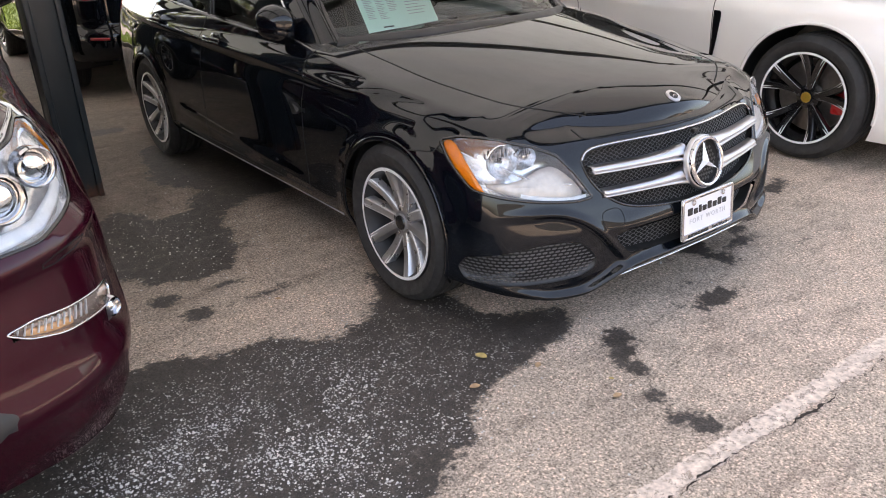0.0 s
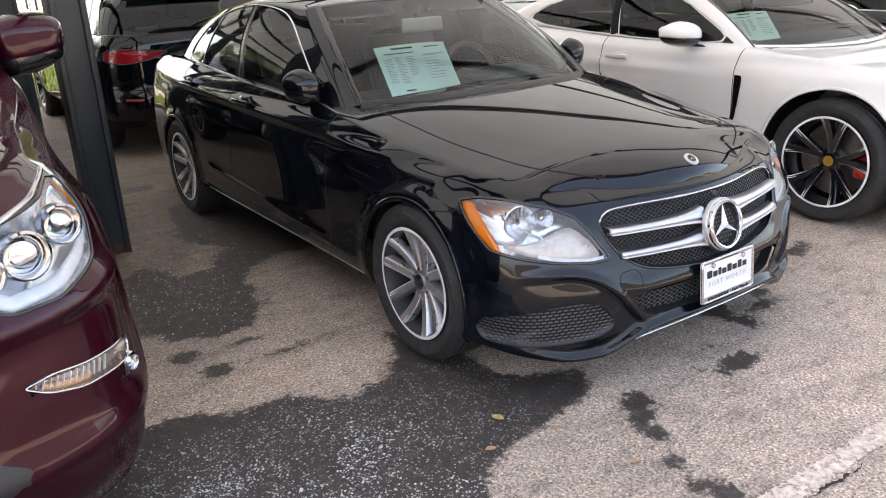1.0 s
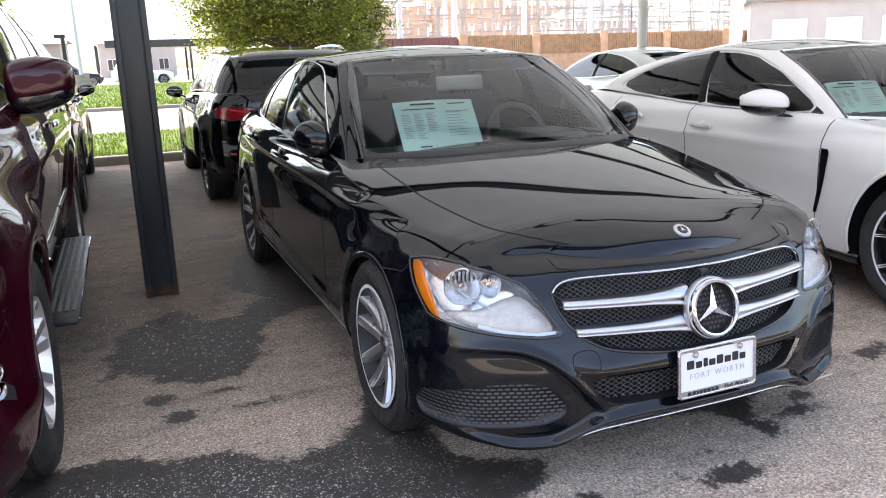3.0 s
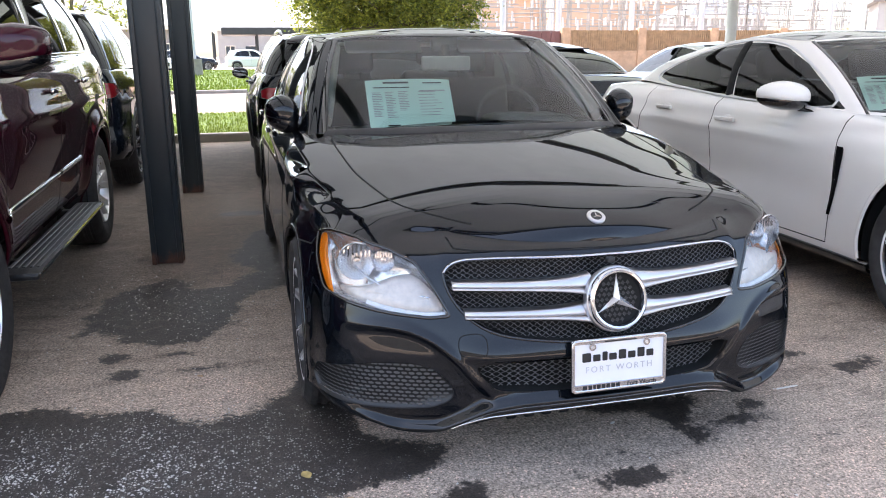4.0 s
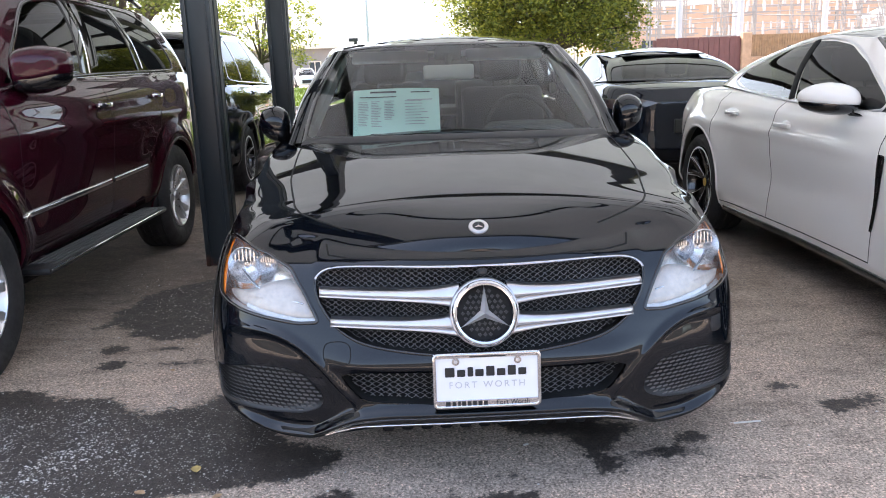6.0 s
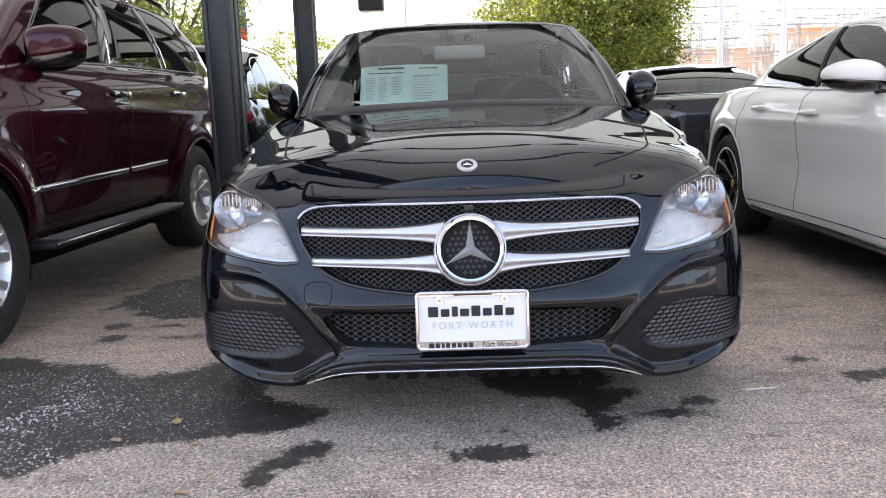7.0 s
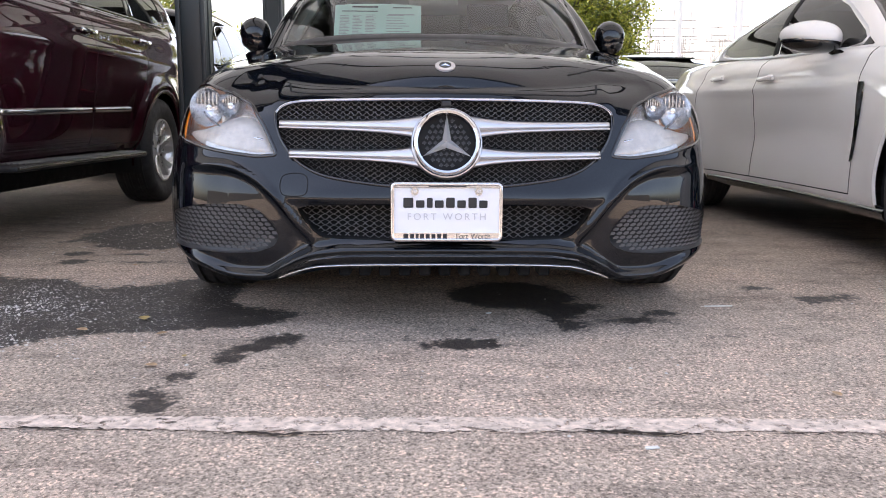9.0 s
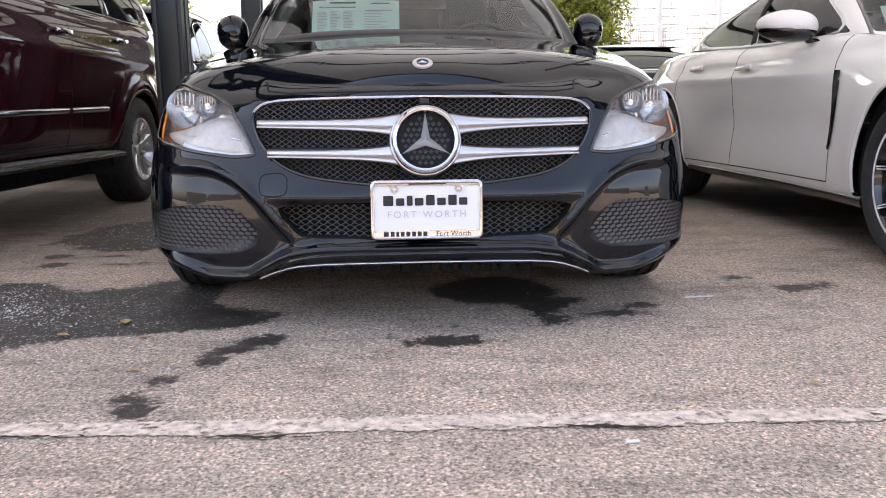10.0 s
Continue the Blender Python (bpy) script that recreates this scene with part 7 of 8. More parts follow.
# ---- the other cars ----
def build_car(name, label, m, c):
    """A parked car from a table of curves; returns the thing, its body, its cabin and its lamp openings."""
    t = thing(name, label, "car", m)
    b = Body(c["outline"], c["low"], c["top"], c["centre"], c["insets"], c.get("relief"), c.get("crown", 2.2))
    yf, yr = c["hubs"]
    zw, ra = c["hub_z"], c["arch"]
    cuts = {"arch_f": b.arch(yf, zw, ra), "arch_r": b.arch(yr, zw, ra)}
    for k, pts in c.get("front_cuts", {}).items():
        cuts[k] = rounded(dense(b.front(pts), True, 0.06), 2)
    for k, pts in c.get("rear_cuts", {}).items():
        cuts[k] = rounded(dense(b.rear(pts), True, 0.06), 2)
    d1, d2, d3 = (b.at("y", q) for q in c["doors"])
    zs = c["sill_z"]
    hood_y, boot_y = c["deck"]

    def panels(side, s, z, x, y, tt):
        n = np.full(len(s), "quarter_panel", dtype="<U24")
        n[y < c["doors"][0] + 0.4] = "fender"
        n[(s > d1) & (s < d2) & (z > zs)] = "front_door"
        n[(s >= d2) & (s < d3) & (z > zs)] = "rear_door"
        n[(y > yf + 0.3) & (y < yr - 0.3) & (z <= zs)] = "side_skirt"
        n[(y < yf) & (z < c["bumper_z"][0]) & (tt == 0)] = "front_bumper"
        n[(y > yr + ra * 0.6) & (z < c["bumper_z"][1]) & (tt == 0)] = "rear_bumper"
        n[(tt > 0.17) & (y < hood_y + 0.5)] = "bonnet"
        n[(y > b.length - 0.35) & (z >= c["bumper_z"][1]) & (x < c["outline"][len(c["outline"]) // 2][0] * 0.72)] = "boot_lid"
        n[(tt > 0.15) & (y > boot_y - 0.2)] = "boot_lid"
        return sided(n, np.isin(n, ["front_bumper", "rear_bumper", "bonnet", "boot_lid"]), side)
    st = c.get("grain", 0.03)
    nodes = np.concatenate([np.arange(0, b.S, st), [b.S, d1, d2, d3]])
    wx = c["inner"]
    _, openings = build_skin(b, t, c["paint"], cuts, [], panels, nodes, nv=c.get("nv", 36), nt=14, mats=c.get("mats"), deck_cut=lambda x, y: (x < wx) & (y > hood_y) & (y < boot_y))
    cab = Cabin(c["sill"], c["rim"], c["roof"], c.get("bulge", 0.03))
    cab.build(t, {k: np.array(v) for k, v in c["panes"].items()}, c["paint"], c.get("roof_mat", c["paint"]), res=c.get("cab_res", 80), nh=24, pane_mats=c["pane_mats"])
    for sd in (1, -1):
        if "dlo" in c:
            strip("window_surround", *cab.line(rounded(c["dlo"], 2), sd), c.get("dlo_w", 0.014), 0.006, c.get("dlo_mat", CHROME), t, True)
        for ln in c.get("dividers", ()):
            strip("window_divider", *cab.line(ln, sd, False), c.get("divider_w", 0.05), 0.004, c.get("divider_mat", GLOSS_BLACK), t)
        for dd, lean in ((d1, 0.02), (d2, 0.0), (d3, -0.05)):
            zt = float(b.top(dd))
            strip("panel_gap", *on_skirt(b, np.array([(dd - lean, zt - 0.005), (dd, zt - 0.12), (dd, zs)]), sd), 0.006, 0.0012, GAP, t)
        strip("panel_gap", *on_skirt(b, np.array([(d1, zs), (d3 - 0.1, zs)]), sd), 0.006, 0.0012, GAP, t)
        if "arch_mat" in c:
            for q in ("arch_f", "arch_r"):
                strip("arch_lip", *on_skirt(b, arch_top(cuts[q], zw * 0.75), sd), c.get("arch_w", 0.02), 0.006, c["arch_mat"], t)
        for yy, zz in c.get("handles", ()):
            p = b.skirt(b.at("y", yy), zz)
            bm = bmesh.new()
            block(bm, -0.012, 0.012, -0.1, 0.1, -0.013, 0.015, 0.009, 2, pose(sd * (p[0] + 0.022), yy, zz))
            hnd = part("door_handle", bm, c.get("handle_mat", c["paint"]), t, "", True)
            bm = bmesh.new()
            bmesh.ops.create_uvsphere(bm, u_segments=16, v_segments=10, radius=1, matrix=Matrix.Translation((sd * (p[0] - 0.01), yy, zz - 0.008)) @ Matrix.Diagonal((0.013, 0.075, 0.038, 1)))
            part("handle_cup", bm, c["paint"], hnd, "", True)
        for yy in (yf, yr):
            w = c["wheel"]
            wheel("wheel", t, (sd * c["track"], yy, w["r"]), w["r"], w["w"], w["rim"], w["n"], w["style"], sd, w["rim_mat"], w["face"], w["caliper"])
    liner(t, yf, zw, ra + 0.008, c["track"] - 0.3, c["track"] + 0.09)
    liner(t, yr, zw, ra + 0.008, c["track"] - 0.3, c["track"] + 0.09)
    zl = float(b.low(b.at("y", (yf + yr) / 2)))
    bm = bmesh.new()
    block(bm, -c["inner"], c["inner"], 0.35, b.length - 0.25, zl + 0.02, zl + 0.14, 0.03, 1)
    part("underbody", bm, GAP, t)
    zc = float(b.top(b.at("y", (yf + yr) / 2)))
    bm = bmesh.new()
    block(bm, -c["inner"] * 0.94, c["inner"] * 0.94, hood_y + 0.05, hood_y + 0.6, zc - 0.25, zc - 0.03, 0.05, 2)
    part("dashboard", bm, DASH, t, "", True)
    for x in (-0.37, 0.37):
        seat(t, x, c["seats"][0], zc - 0.52, LEATHER)
        seat(t, x, c["seats"][1], zc - 0.56, LEATHER)
    bm = bmesh.new()
    top_z = c["roof"][len(c["roof"]) // 2][1]
    block(bm, -c["inner"] * 0.6, c["inner"] * 0.6, c["seats"][0] - 0.2, c["seats"][1] + 0.4, top_z - 0.1, top_z - 0.085, 0.005, 1)
    part("headlining", bm, HEADLINER if c.get("lining") else DASH, t)
    return t, b, cab, openings, cuts


def lamp_unit(body, poly, sd, parent, depth, mat):
    """A lamp's housing behind its lens."""
    ring = dense(poly, True, 0.025)
    hc = ring.mean(0)
    loops = []
    for d, sh in ((0.002, 0.99), (depth * 0.6, 0.94), (depth, 0.7), (depth, 0.02)):
        q = hc + (ring - hc) * sh
        loops.append((body.skirt(q[:, 0], q[:, 1]) - body.normal(q[:, 0], q[:, 1]) * d) * np.array([sd, 1, 1]))
    k = len(ring)
    return mesh_object("lamp_housing", np.concatenate(loops), [(a * k + i, a * k + (i + 1) % k, (a + 1) * k + (i + 1) % k, (a + 1) * k + i) for a in range(3) for i in range(k)], mat, parent)


def projector(body, at, r, sd, parent, back, aim):
    c = body.skirt(*at) * np.array([sd, 1, 1])
    m = Matrix.Translation(Vector(c) + Vector((0, back, 0))) @ Vector((aim[0] * sd, aim[1], aim[2])).to_track_quat("Z", "Y").to_matrix().to_4x4()
    bm = bmesh.new()
    lathe(bm, [(r * 1.2, -0.02), (r * 1.2, 0.012), (r * 1.08, 0.018), (r, 0.01), (r * 0.95, -0.01)], 36, "z", m)
    ringo = part("lamp_bezel", bm, CHROME, parent, "", True)
    bm = bmesh.new()
    lathe(bm, [(r * 0.96, -0.008), (r * 0.8, 0.002), (r * 0.5, 0.010), (0.0005, 0.014)], 32, "z", m)
    part("projector_lens", bm, MIRROR, ringo, "", True)


# white sports saloon beside the sedan
WHITE_STYLE = {"offsets": (-1, 1), "root": 0.05, "fan": 0.24, "w0": 0.032, "w1": 0.05, "curl": 1.0, "dish": 0.12, "edge": 0.3, "cap": GOLD}


def white_relief(body, s, x, y, z):
    d = 0 * z
    for yc, a in ((1.076, 0.012), (4.02, 0.03)):
        d = d + a * bell(np.hypot(y - yc, (z - 0.42)) - 0.42, 0.11) * step(z, 0.2, 0.4) * step(y, 0.45, 0.7)
    d = d + 0.012 * bell(z - 0.80 - 0.02 * (y - 2), 0.03) * step(y, 1.7, 2.2) * (1 - step(y, 3.6, 4.0)) - 0.02 * bell(z - 0.55, 0.12) * step(y, 1.6, 2.0) * (1 - step(y, 3.1, 3.5))
    return d


white_spec = {
    "outline": [(0, 0), (0.3, 0.03), (0.55, 0.12), (0.75, 0.28), (0.875, 0.46), (0.94, 0.75), (0.965, 1.1), (0.948, 1.7), (0.93, 2.5), (0.945, 3.3), (0.958, 3.95), (0.94, 4.35), (0.86, 4.72), (0.6, 4.95), (0.3, 5.03), (0, 5.05)],
    "low": [("x", 0, 0.16), ("y", 0.5, 0.17), ("y", 1.6, 0.21), ("y", 3.3, 0.22), ("y", 4.5, 0.26), ("X", 0, 0.3)],
    "top": [("x", 0, 0.66), ("x", 0.55, 0.70), ("y", 0.5, 0.80), ("y", 1.0, 0.90), ("y", 1.5, 0.945), ("y", 1.9, 0.985), ("y", 2.8, 1.0), ("y", 3.6, 1.03), ("y", 4.2, 1.05), ("X", 0.6, 0.99), ("X", 0, 0.98)],
    "centre": [(0.1, 0.68), (0.4, 0.78), (1.0, 0.87), (1.6, 0.955), (4.3, 1.08), (4.7, 1.05), (5.05, 0.98)],
    "insets": [
        (("x", 0.0), [(0.15, 0.05), (0.25, 0.0), (0.5, 0.02), (0.6, 0.07), (0.66, 0.16)]),
        (("x", 0.75), [(0.15, 0.05), (0.25, 0.0), (0.5, 0.01), (0.65, 0.06), (0.74, 0.15)]),
        (("y", 1.0), [(0.17, 0.04), (0.3, 0.0), (0.6, 0.0), (0.78, 0.03), (0.86, 0.075), (0.9, 0.14)]),
        (("y", 1.8), [(0.2, 0.06), (0.28, 0.015), (0.45, 0.012), (0.75, 0.012), (0.88, 0.03), (0.95, 0.06), (0.98, 0.1)]),
        (("y", 3.2), [(0.2, 0.06), (0.28, 0.015), (0.45, 0.015), (0.75, 0.01), (0.9, 0.03), (0.97, 0.06), (1.01, 0.12)]),
        (("y", 4.1), [(0.22, 0.05), (0.4, 0.0), (0.75, 0.0), (0.92, 0.035), (1.0, 0.09), (1.05, 0.18)]),
        (("X", 0.0), [(0.29, 0.06), (0.4, 0.0), (0.6, 0.02), (0.85, 0.02), (0.98, 0.08)]),
    ], "relief": white_relief,
    "hubs": (1.076, 4.02), "hub_z": 0.362, "arch": 0.425, "doors": (1.74, 2.9, 3.75), "sill_z": 0.30, "bumper_z": (0.55, 0.6), "deck": (1.62, 4.35), "inner": 0.74,
    "sill": [(0, 1.42, 0.945), (0.42, 1.5, 0.95), (0.73, 1.68, 0.965), (0.83, 1.82, 0.975), (0.835, 2.85, 1.0), (0.76, 3.95, 1.06), (0.66, 4.35, 1.07), (0.4, 4.5, 1.07), (0, 4.55, 1.07)],
    "rim": [(0, 2.28, 1.37), (0.34, 2.32, 1.365), (0.55, 2.42, 1.352), (0.6, 2.52, 1.35), (0.625, 2.95, 1.375), (0.575, 3.55, 1.315), (0.52, 3.7, 1.30), (0.34, 3.75, 1.31), (0, 3.77, 1.32)],
    "roof": [(2.27, 1.372), (2.6, 1.41), (2.95, 1.423), (3.4, 1.39), (3.77, 1.32)], "roof_mat": GLOSS_BLACK,
    "panes": {"windscreen*": [(-0.2, 0.03), (2.28, 0.03), (2.4, 0.1), (2.3, 0.9), (2.15, 0.97), (-0.2, 0.97)], "front_side_window": [(2.96, 0.03), (3.95, 0.03), (3.95, 0.9), (3.6, 0.9), (3.3, 0.85), (3.08, 0.6)],
              "rear_side_window": [(4.04, 0.03), (4.7, 0.05), (4.95, 0.14), (5.0, 0.25), (4.9, 0.5), (4.7, 0.74), (4.4, 0.87), (4.04, 0.9)], "rear_window*": [(6.2, 0.05), (8.2, 0.05), (8.2, 0.96), (6.2, 0.95)]},
    "pane_mats": {"windscreen*": GLASS, "front_side_window": GLASS_TINT, "rear_side_window": GLASS_TINT, "rear_window*": GLASS_TINT},
    "dlo": [(2.91, 0.01), (3.9, 0.01), (4.7, 0.02), (5.02, 0.1), (5.06, 0.25), (4.95, 0.52), (4.7, 0.8), (4.35, 0.92), (3.9, 0.945), (3.5, 0.94), (3.25, 0.89), (3.04, 0.65)], "dlo_mat": SATIN, "dlo_w": 0.016,
    "dividers": ([(4.0, 0.03), (4.0, 0.92)],), "divider_w": 0.075, "divider_mat": MATT_BLACK, "handles": ((2.735, 0.873), (3.47, 0.905)), "paint": PAINT_WHITE, "track": 0.825,
    "wheel": {"r": 0.362, "w": 0.27, "rim": 0.272, "n": 5, "style": WHITE_STYLE, "rim_mat": ALLOY_BLACK, "face": ALLOY_BLACK, "caliper": CALIPER_RED}, "arch_mat": PAINT_WHITE, "seats": (2.55, 3.4),
    "front_cuts": {"head": [(0.55, 0.6), (0.72, 0.6), ("y", 0.5, 0.66), ("y", 0.66, 0.74), ("y", 0.6, 0.775), ("y", 0.4, 0.73), (0.6, 0.68)]},
}
WX, WY = 2.842, -0.37
white_car, WB, WC, w_open, w_cuts = build_car("sports_saloon", "white low sports saloon with black roof and red calipers", pose(WX, WY, 0), white_spec)
for sd in (1, -1):
    lamp = w_open["head"]("headlamp", LENS, white_car, sd, label="clear headlamp lens")
    lamp.visible_shadow = False
    lamp_unit(WB, w_cuts["head"], sd, lamp, 0.05, LAMP_GREY)
    for i in range(4):
        cx = w_cuts["head"].mean(0) + np.array([(i % 2 - 0.5) * 0.07, (i // 2 - 0.5) * 0.04])
        projector(WB, cx, 0.016, sd, lamp, 0.03, (0.5, -0.85, 0.1))
    # air outlet behind the front wheel
    y0 = WB.at("y", 1.73)
    q = dense(np.array([(y0 - 0.002, 0.812), (y0 + 0.0, 0.64), (y0 + 0.022, 0.45), (y0 - 0.004, 0.45), (y0 - 0.04, 0.64), (y0 - 0.056, 0.76), (y0 - 0.056, 0.797), (y0 - 0.046, 0.81)]), True, 0.02)
    cc = q.mean(0)
    loops = []
    for d, sh in ((-0.004, 1.0), (0.0035, 0.9), (-0.001, 0.7), (-0.001, 0.02)):
        r_ = cc + (q - cc) * sh
        loops.append((WB.skirt(r_[:, 0], r_[:, 1]) + WB.normal(r_[:, 0], r_[:, 1]) * (0.004 - d * 0.5)) * np.array([sd, 1, 1]))
    k = len(q)
    mesh_object("air_outlet", np.concatenate(loops), [(a * k + i, a * k + (i + 1) % k, (a + 1) * k + (i + 1) % k, (a + 1) * k + i) for a in range(3) for i in range(k)], GLOSS_BLACK, white_car, "gloss black air outlet")
    door_mirror(white_car, (0.975, 2.15, 1.045), (0.14, 0.12, 0.085), sd, PAINT_WHITE, GLOSS_BLACK, (sd * 0.868, 2.05, 0.965), "white wing mirror on a black foot")
    strip("sill_blade", *on_skirt(WB, np.array([(WB.at("y", 1.42), 0.235), (WB.at("y", 3.55), 0.245)]), sd), 0.06, 0.018, GLOSS_BLACK, white_car, label="gloss black sill blade")
    strip("windscreen_seal", *WC.line([(2.44, 0.0), (2.4, 0.5), (2.32, 0.98)], sd, False), 0.02, 0.003, GLOSS_BLACK, white_car)
sheet("price_sheet", PAPER, None, look((WX - 0.33, WY + 2.02, 1.055), (WX - 0.55, WY + 0.4, 2.45)), 0.38, 0.25, "mint-green printed price sheet propped behind the windscreen", "price sheet")

# maroon off-roader
SUV_STYLE = {"offsets": (-1, 1), "root": 0.1, "fan": 0.21, "w0": 0.04, "w1": 0.052, "curl": 0.9, "dish": 0.02, "cap": SATIN}


def suv_relief(body, s, x, y, z):
    d = 0 * z
    for yc in (0.97, 3.75):
        d = d + 0.035 * bell(np.hypot(y - yc, (z - 0.40)) - 0.46, 0.08) * step(z, 0.3, 0.5) * step(y, 0.35, 0.6)
    d = d + 0.014 * bell(z - 1.02, 0.05) * step(y, 1.2, 1.6) * (1 - step(y, 4.0, 4.4))
    d = d + 0.03 * bell(z - 0.76 - 0.05 * x, 0.035) * (1 - step(y, 0.35, 0.55)) + 0.022 * bell(z - 0.44, 0.05) * (1 - step(y, 0.4, 0.6))
    return d


suv_spec = {
    "outline": [(0, 0), (0.35, 0.03), (0.6, 0.09), (0.76, 0.165), (0.862, 0.27), (0.912, 0.41), (0.934, 0.72), (0.94, 1.3), (0.942, 2.5), (0.94, 3.6), (0.925, 4.3), (0.87, 4.62), (0.7, 4.78), (0.4, 4.83), (0, 4.85)],
    "low": [("x", 0, 0.27), ("x", 0.7, 0.235), ("y", 0.42, 0.225), ("y", 0.56, 0.24), ("y", 1.4, 0.40), ("y", 3.2, 0.42), ("y", 4.4, 0.45), ("X", 0, 0.45)],
    "top": [("x", 0, 1.06), ("x", 0.6, 1.06), ("y", 0.5, 1.1), ("y", 1.0, 1.15), ("y", 1.6, 1.245), ("y", 3.0, 1.28), ("y", 4.2, 1.30), ("X", 0.6, 1.28), ("X", 0, 1.28)],
    "centre": [(0.1, 1.07), (0.4, 1.13), (0.9, 1.19), (1.5, 1.26), (4.85, 1.28)],
    "insets": [
        (("x", 0.0), [(0.3, 0.06), (0.42, 0.0), (0.65, 0.02), (0.8, 0.03), (0.98, 0.06), (1.06, 0.14)]),
        (("x", 0.76), [(0.24, 0.06), (0.3, 0.02), (0.4, 0.0), (0.65, 0.015), (0.85, 0.05), (1.0, 0.11), (1.06, 0.19)]),
        (("y", 0.6), [(0.24, 0.035), (0.3, 0.008), (0.38, 0.0), (0.6, 0.012), (0.8, 0.018), (0.98, 0.06), (1.06, 0.12), (1.12, 0.2)]),
        (("y", 1.6), [(0.4, 0.09), (0.5, 0.05), (0.65, 0.028), (0.8, 0.01), (0.95, 0.0), (1.08, 0.012), (1.18, 0.035), (1.245, 0.08)]),
        (("y", 4.0), [(0.42, 0.09), (0.52, 0.05), (0.65, 0.028), (0.8, 0.01), (0.95, 0.0), (1.1, 0.012), (1.22, 0.035), (1.3, 0.08)]),
        (("X", 0.0), [(0.45, 0.05), (0.55, 0.0), (0.8, 0.02), (1.1, 0.03), (1.28, 0.06)]),
    ], "relief": suv_relief,
    "hubs": (0.97, 3.75), "hub_z": 0.385, "arch": 0.43, "doors": (1.46, 2.55, 3.42), "sill_z": 0.46, "bumper_z": (0.78, 0.8), "deck": (1.42, 4.7), "inner": 0.78,
    "sill": [(0, 1.26, 1.24), (0.45, 1.3, 1.245), (0.75, 1.42, 1.235), (0.84, 1.52, 1.23), (0.855, 2.5, 1.275), (0.84, 4.15, 1.295), (0.78, 4.62, 1.29), (0.45, 4.74, 1.28), (0, 4.76, 1.28)],
    "rim": [(0, 2.0, 1.74), (0.38, 2.03, 1.735), (0.62, 2.1, 1.72), (0.67, 2.18, 1.715), (0.7, 2.6, 1.76), (0.68, 3.85, 1.745), (0.63, 4.3, 1.72), (0.4, 4.42, 1.74), (0, 4.45, 1.75)],
    "roof": [(2.0, 1.745), (2.3, 1.79), (2.9, 1.815), (3.7, 1.81), (4.45, 1.755)],
    "panes": {"windscreen*": [(-0.2, 0.03), (1.8, 0.03), (1.88, 0.1), (1.88, 0.9), (1.75, 0.97), (-0.2, 0.97)], "front_side_window": [(3.08, 0.05), (3.92, 0.05), (3.92, 0.88), (3.3, 0.88), (3.12, 0.8)],
              "rear_side_window": [(4.06, 0.05), (4.5, 0.05), (4.5, 0.88), (4.06, 0.88)], "quarter_window": [(4.56, 0.05), (4.98, 0.07), (5.03, 0.2), (4.96, 0.86), (4.56, 0.88)], "rear_window*": [(6.3, 0.08), (8.2, 0.08), (8.2, 0.93), (6.3, 0.93)]},
    "pane_mats": {"windscreen*": GLASS, "front_side_window": GLASS_TINT, "rear_side_window": GLASS_TINT, "quarter_window": GLASS_TINT, "rear_window*": GLASS_TINT},
    "dlo": [(3.04, 0.02), (4.9, 0.03), (5.06, 0.06), (5.07, 0.3), (5.0, 0.92), (4.4, 0.93), (3.25, 0.92), (3.06, 0.8)], "dlo_mat": GLOSS_BLACK, "dlo_w": 0.02,
    "dividers": ([(3.99, 0.04), (3.99, 0.9)], [(4.53, 0.05), (4.53, 0.9)]), "divider_w": 0.13, "divider_mat": GLOSS_BLACK, "handles": ((2.42, 1.115), (3.38, 1.14)), "handle_mat": CHROME, "paint": PAINT_MAROON, "track": 0.80,
    "wheel": {"r": 0.385, "w": 0.265, "rim": 0.235, "n": 6, "style": SUV_STYLE, "rim_mat": ALLOY, "face": ALLOY, "caliper": CALIPER}, "arch_mat": PAINT_MAROON, "arch_w": 0.03, "seats": (2.15, 3.05), "lining": True, "grain": 0.02, "nv": 44,
    "front_cuts": {"head": [(0.5, 0.90), (0.62, 0.82), (0.74, 0.82), ("y", 0.33, 0.862), ("y", 0.42, 0.945), ("y", 0.52, 1.035), ("y", 0.45, 1.05), (0.76, 1.03), (0.6, 1.0), (0.5, 0.96)],
                   "fog": [(0.61, 0.645), (0.66, 0.612), (0.74, 0.586), ("y", 0.28, 0.568), ("y", 0.33, 0.565), ("y", 0.362, 0.58), ("y", 0.36, 0.606), ("y", 0.3, 0.622), (0.76, 0.638), (0.68, 0.652)],
                   "lower": [(0.18, 0.40), (0.5, 0.40), (0.6, 0.46), (0.5, 0.52), (0.18, 0.53)]},
}
suv, UB, UC, u_open, u_cuts = build_car("off_roader", "tall maroon off-roader with chrome trim and running boards", pose(-2.955, 0.04, 0), suv_spec)
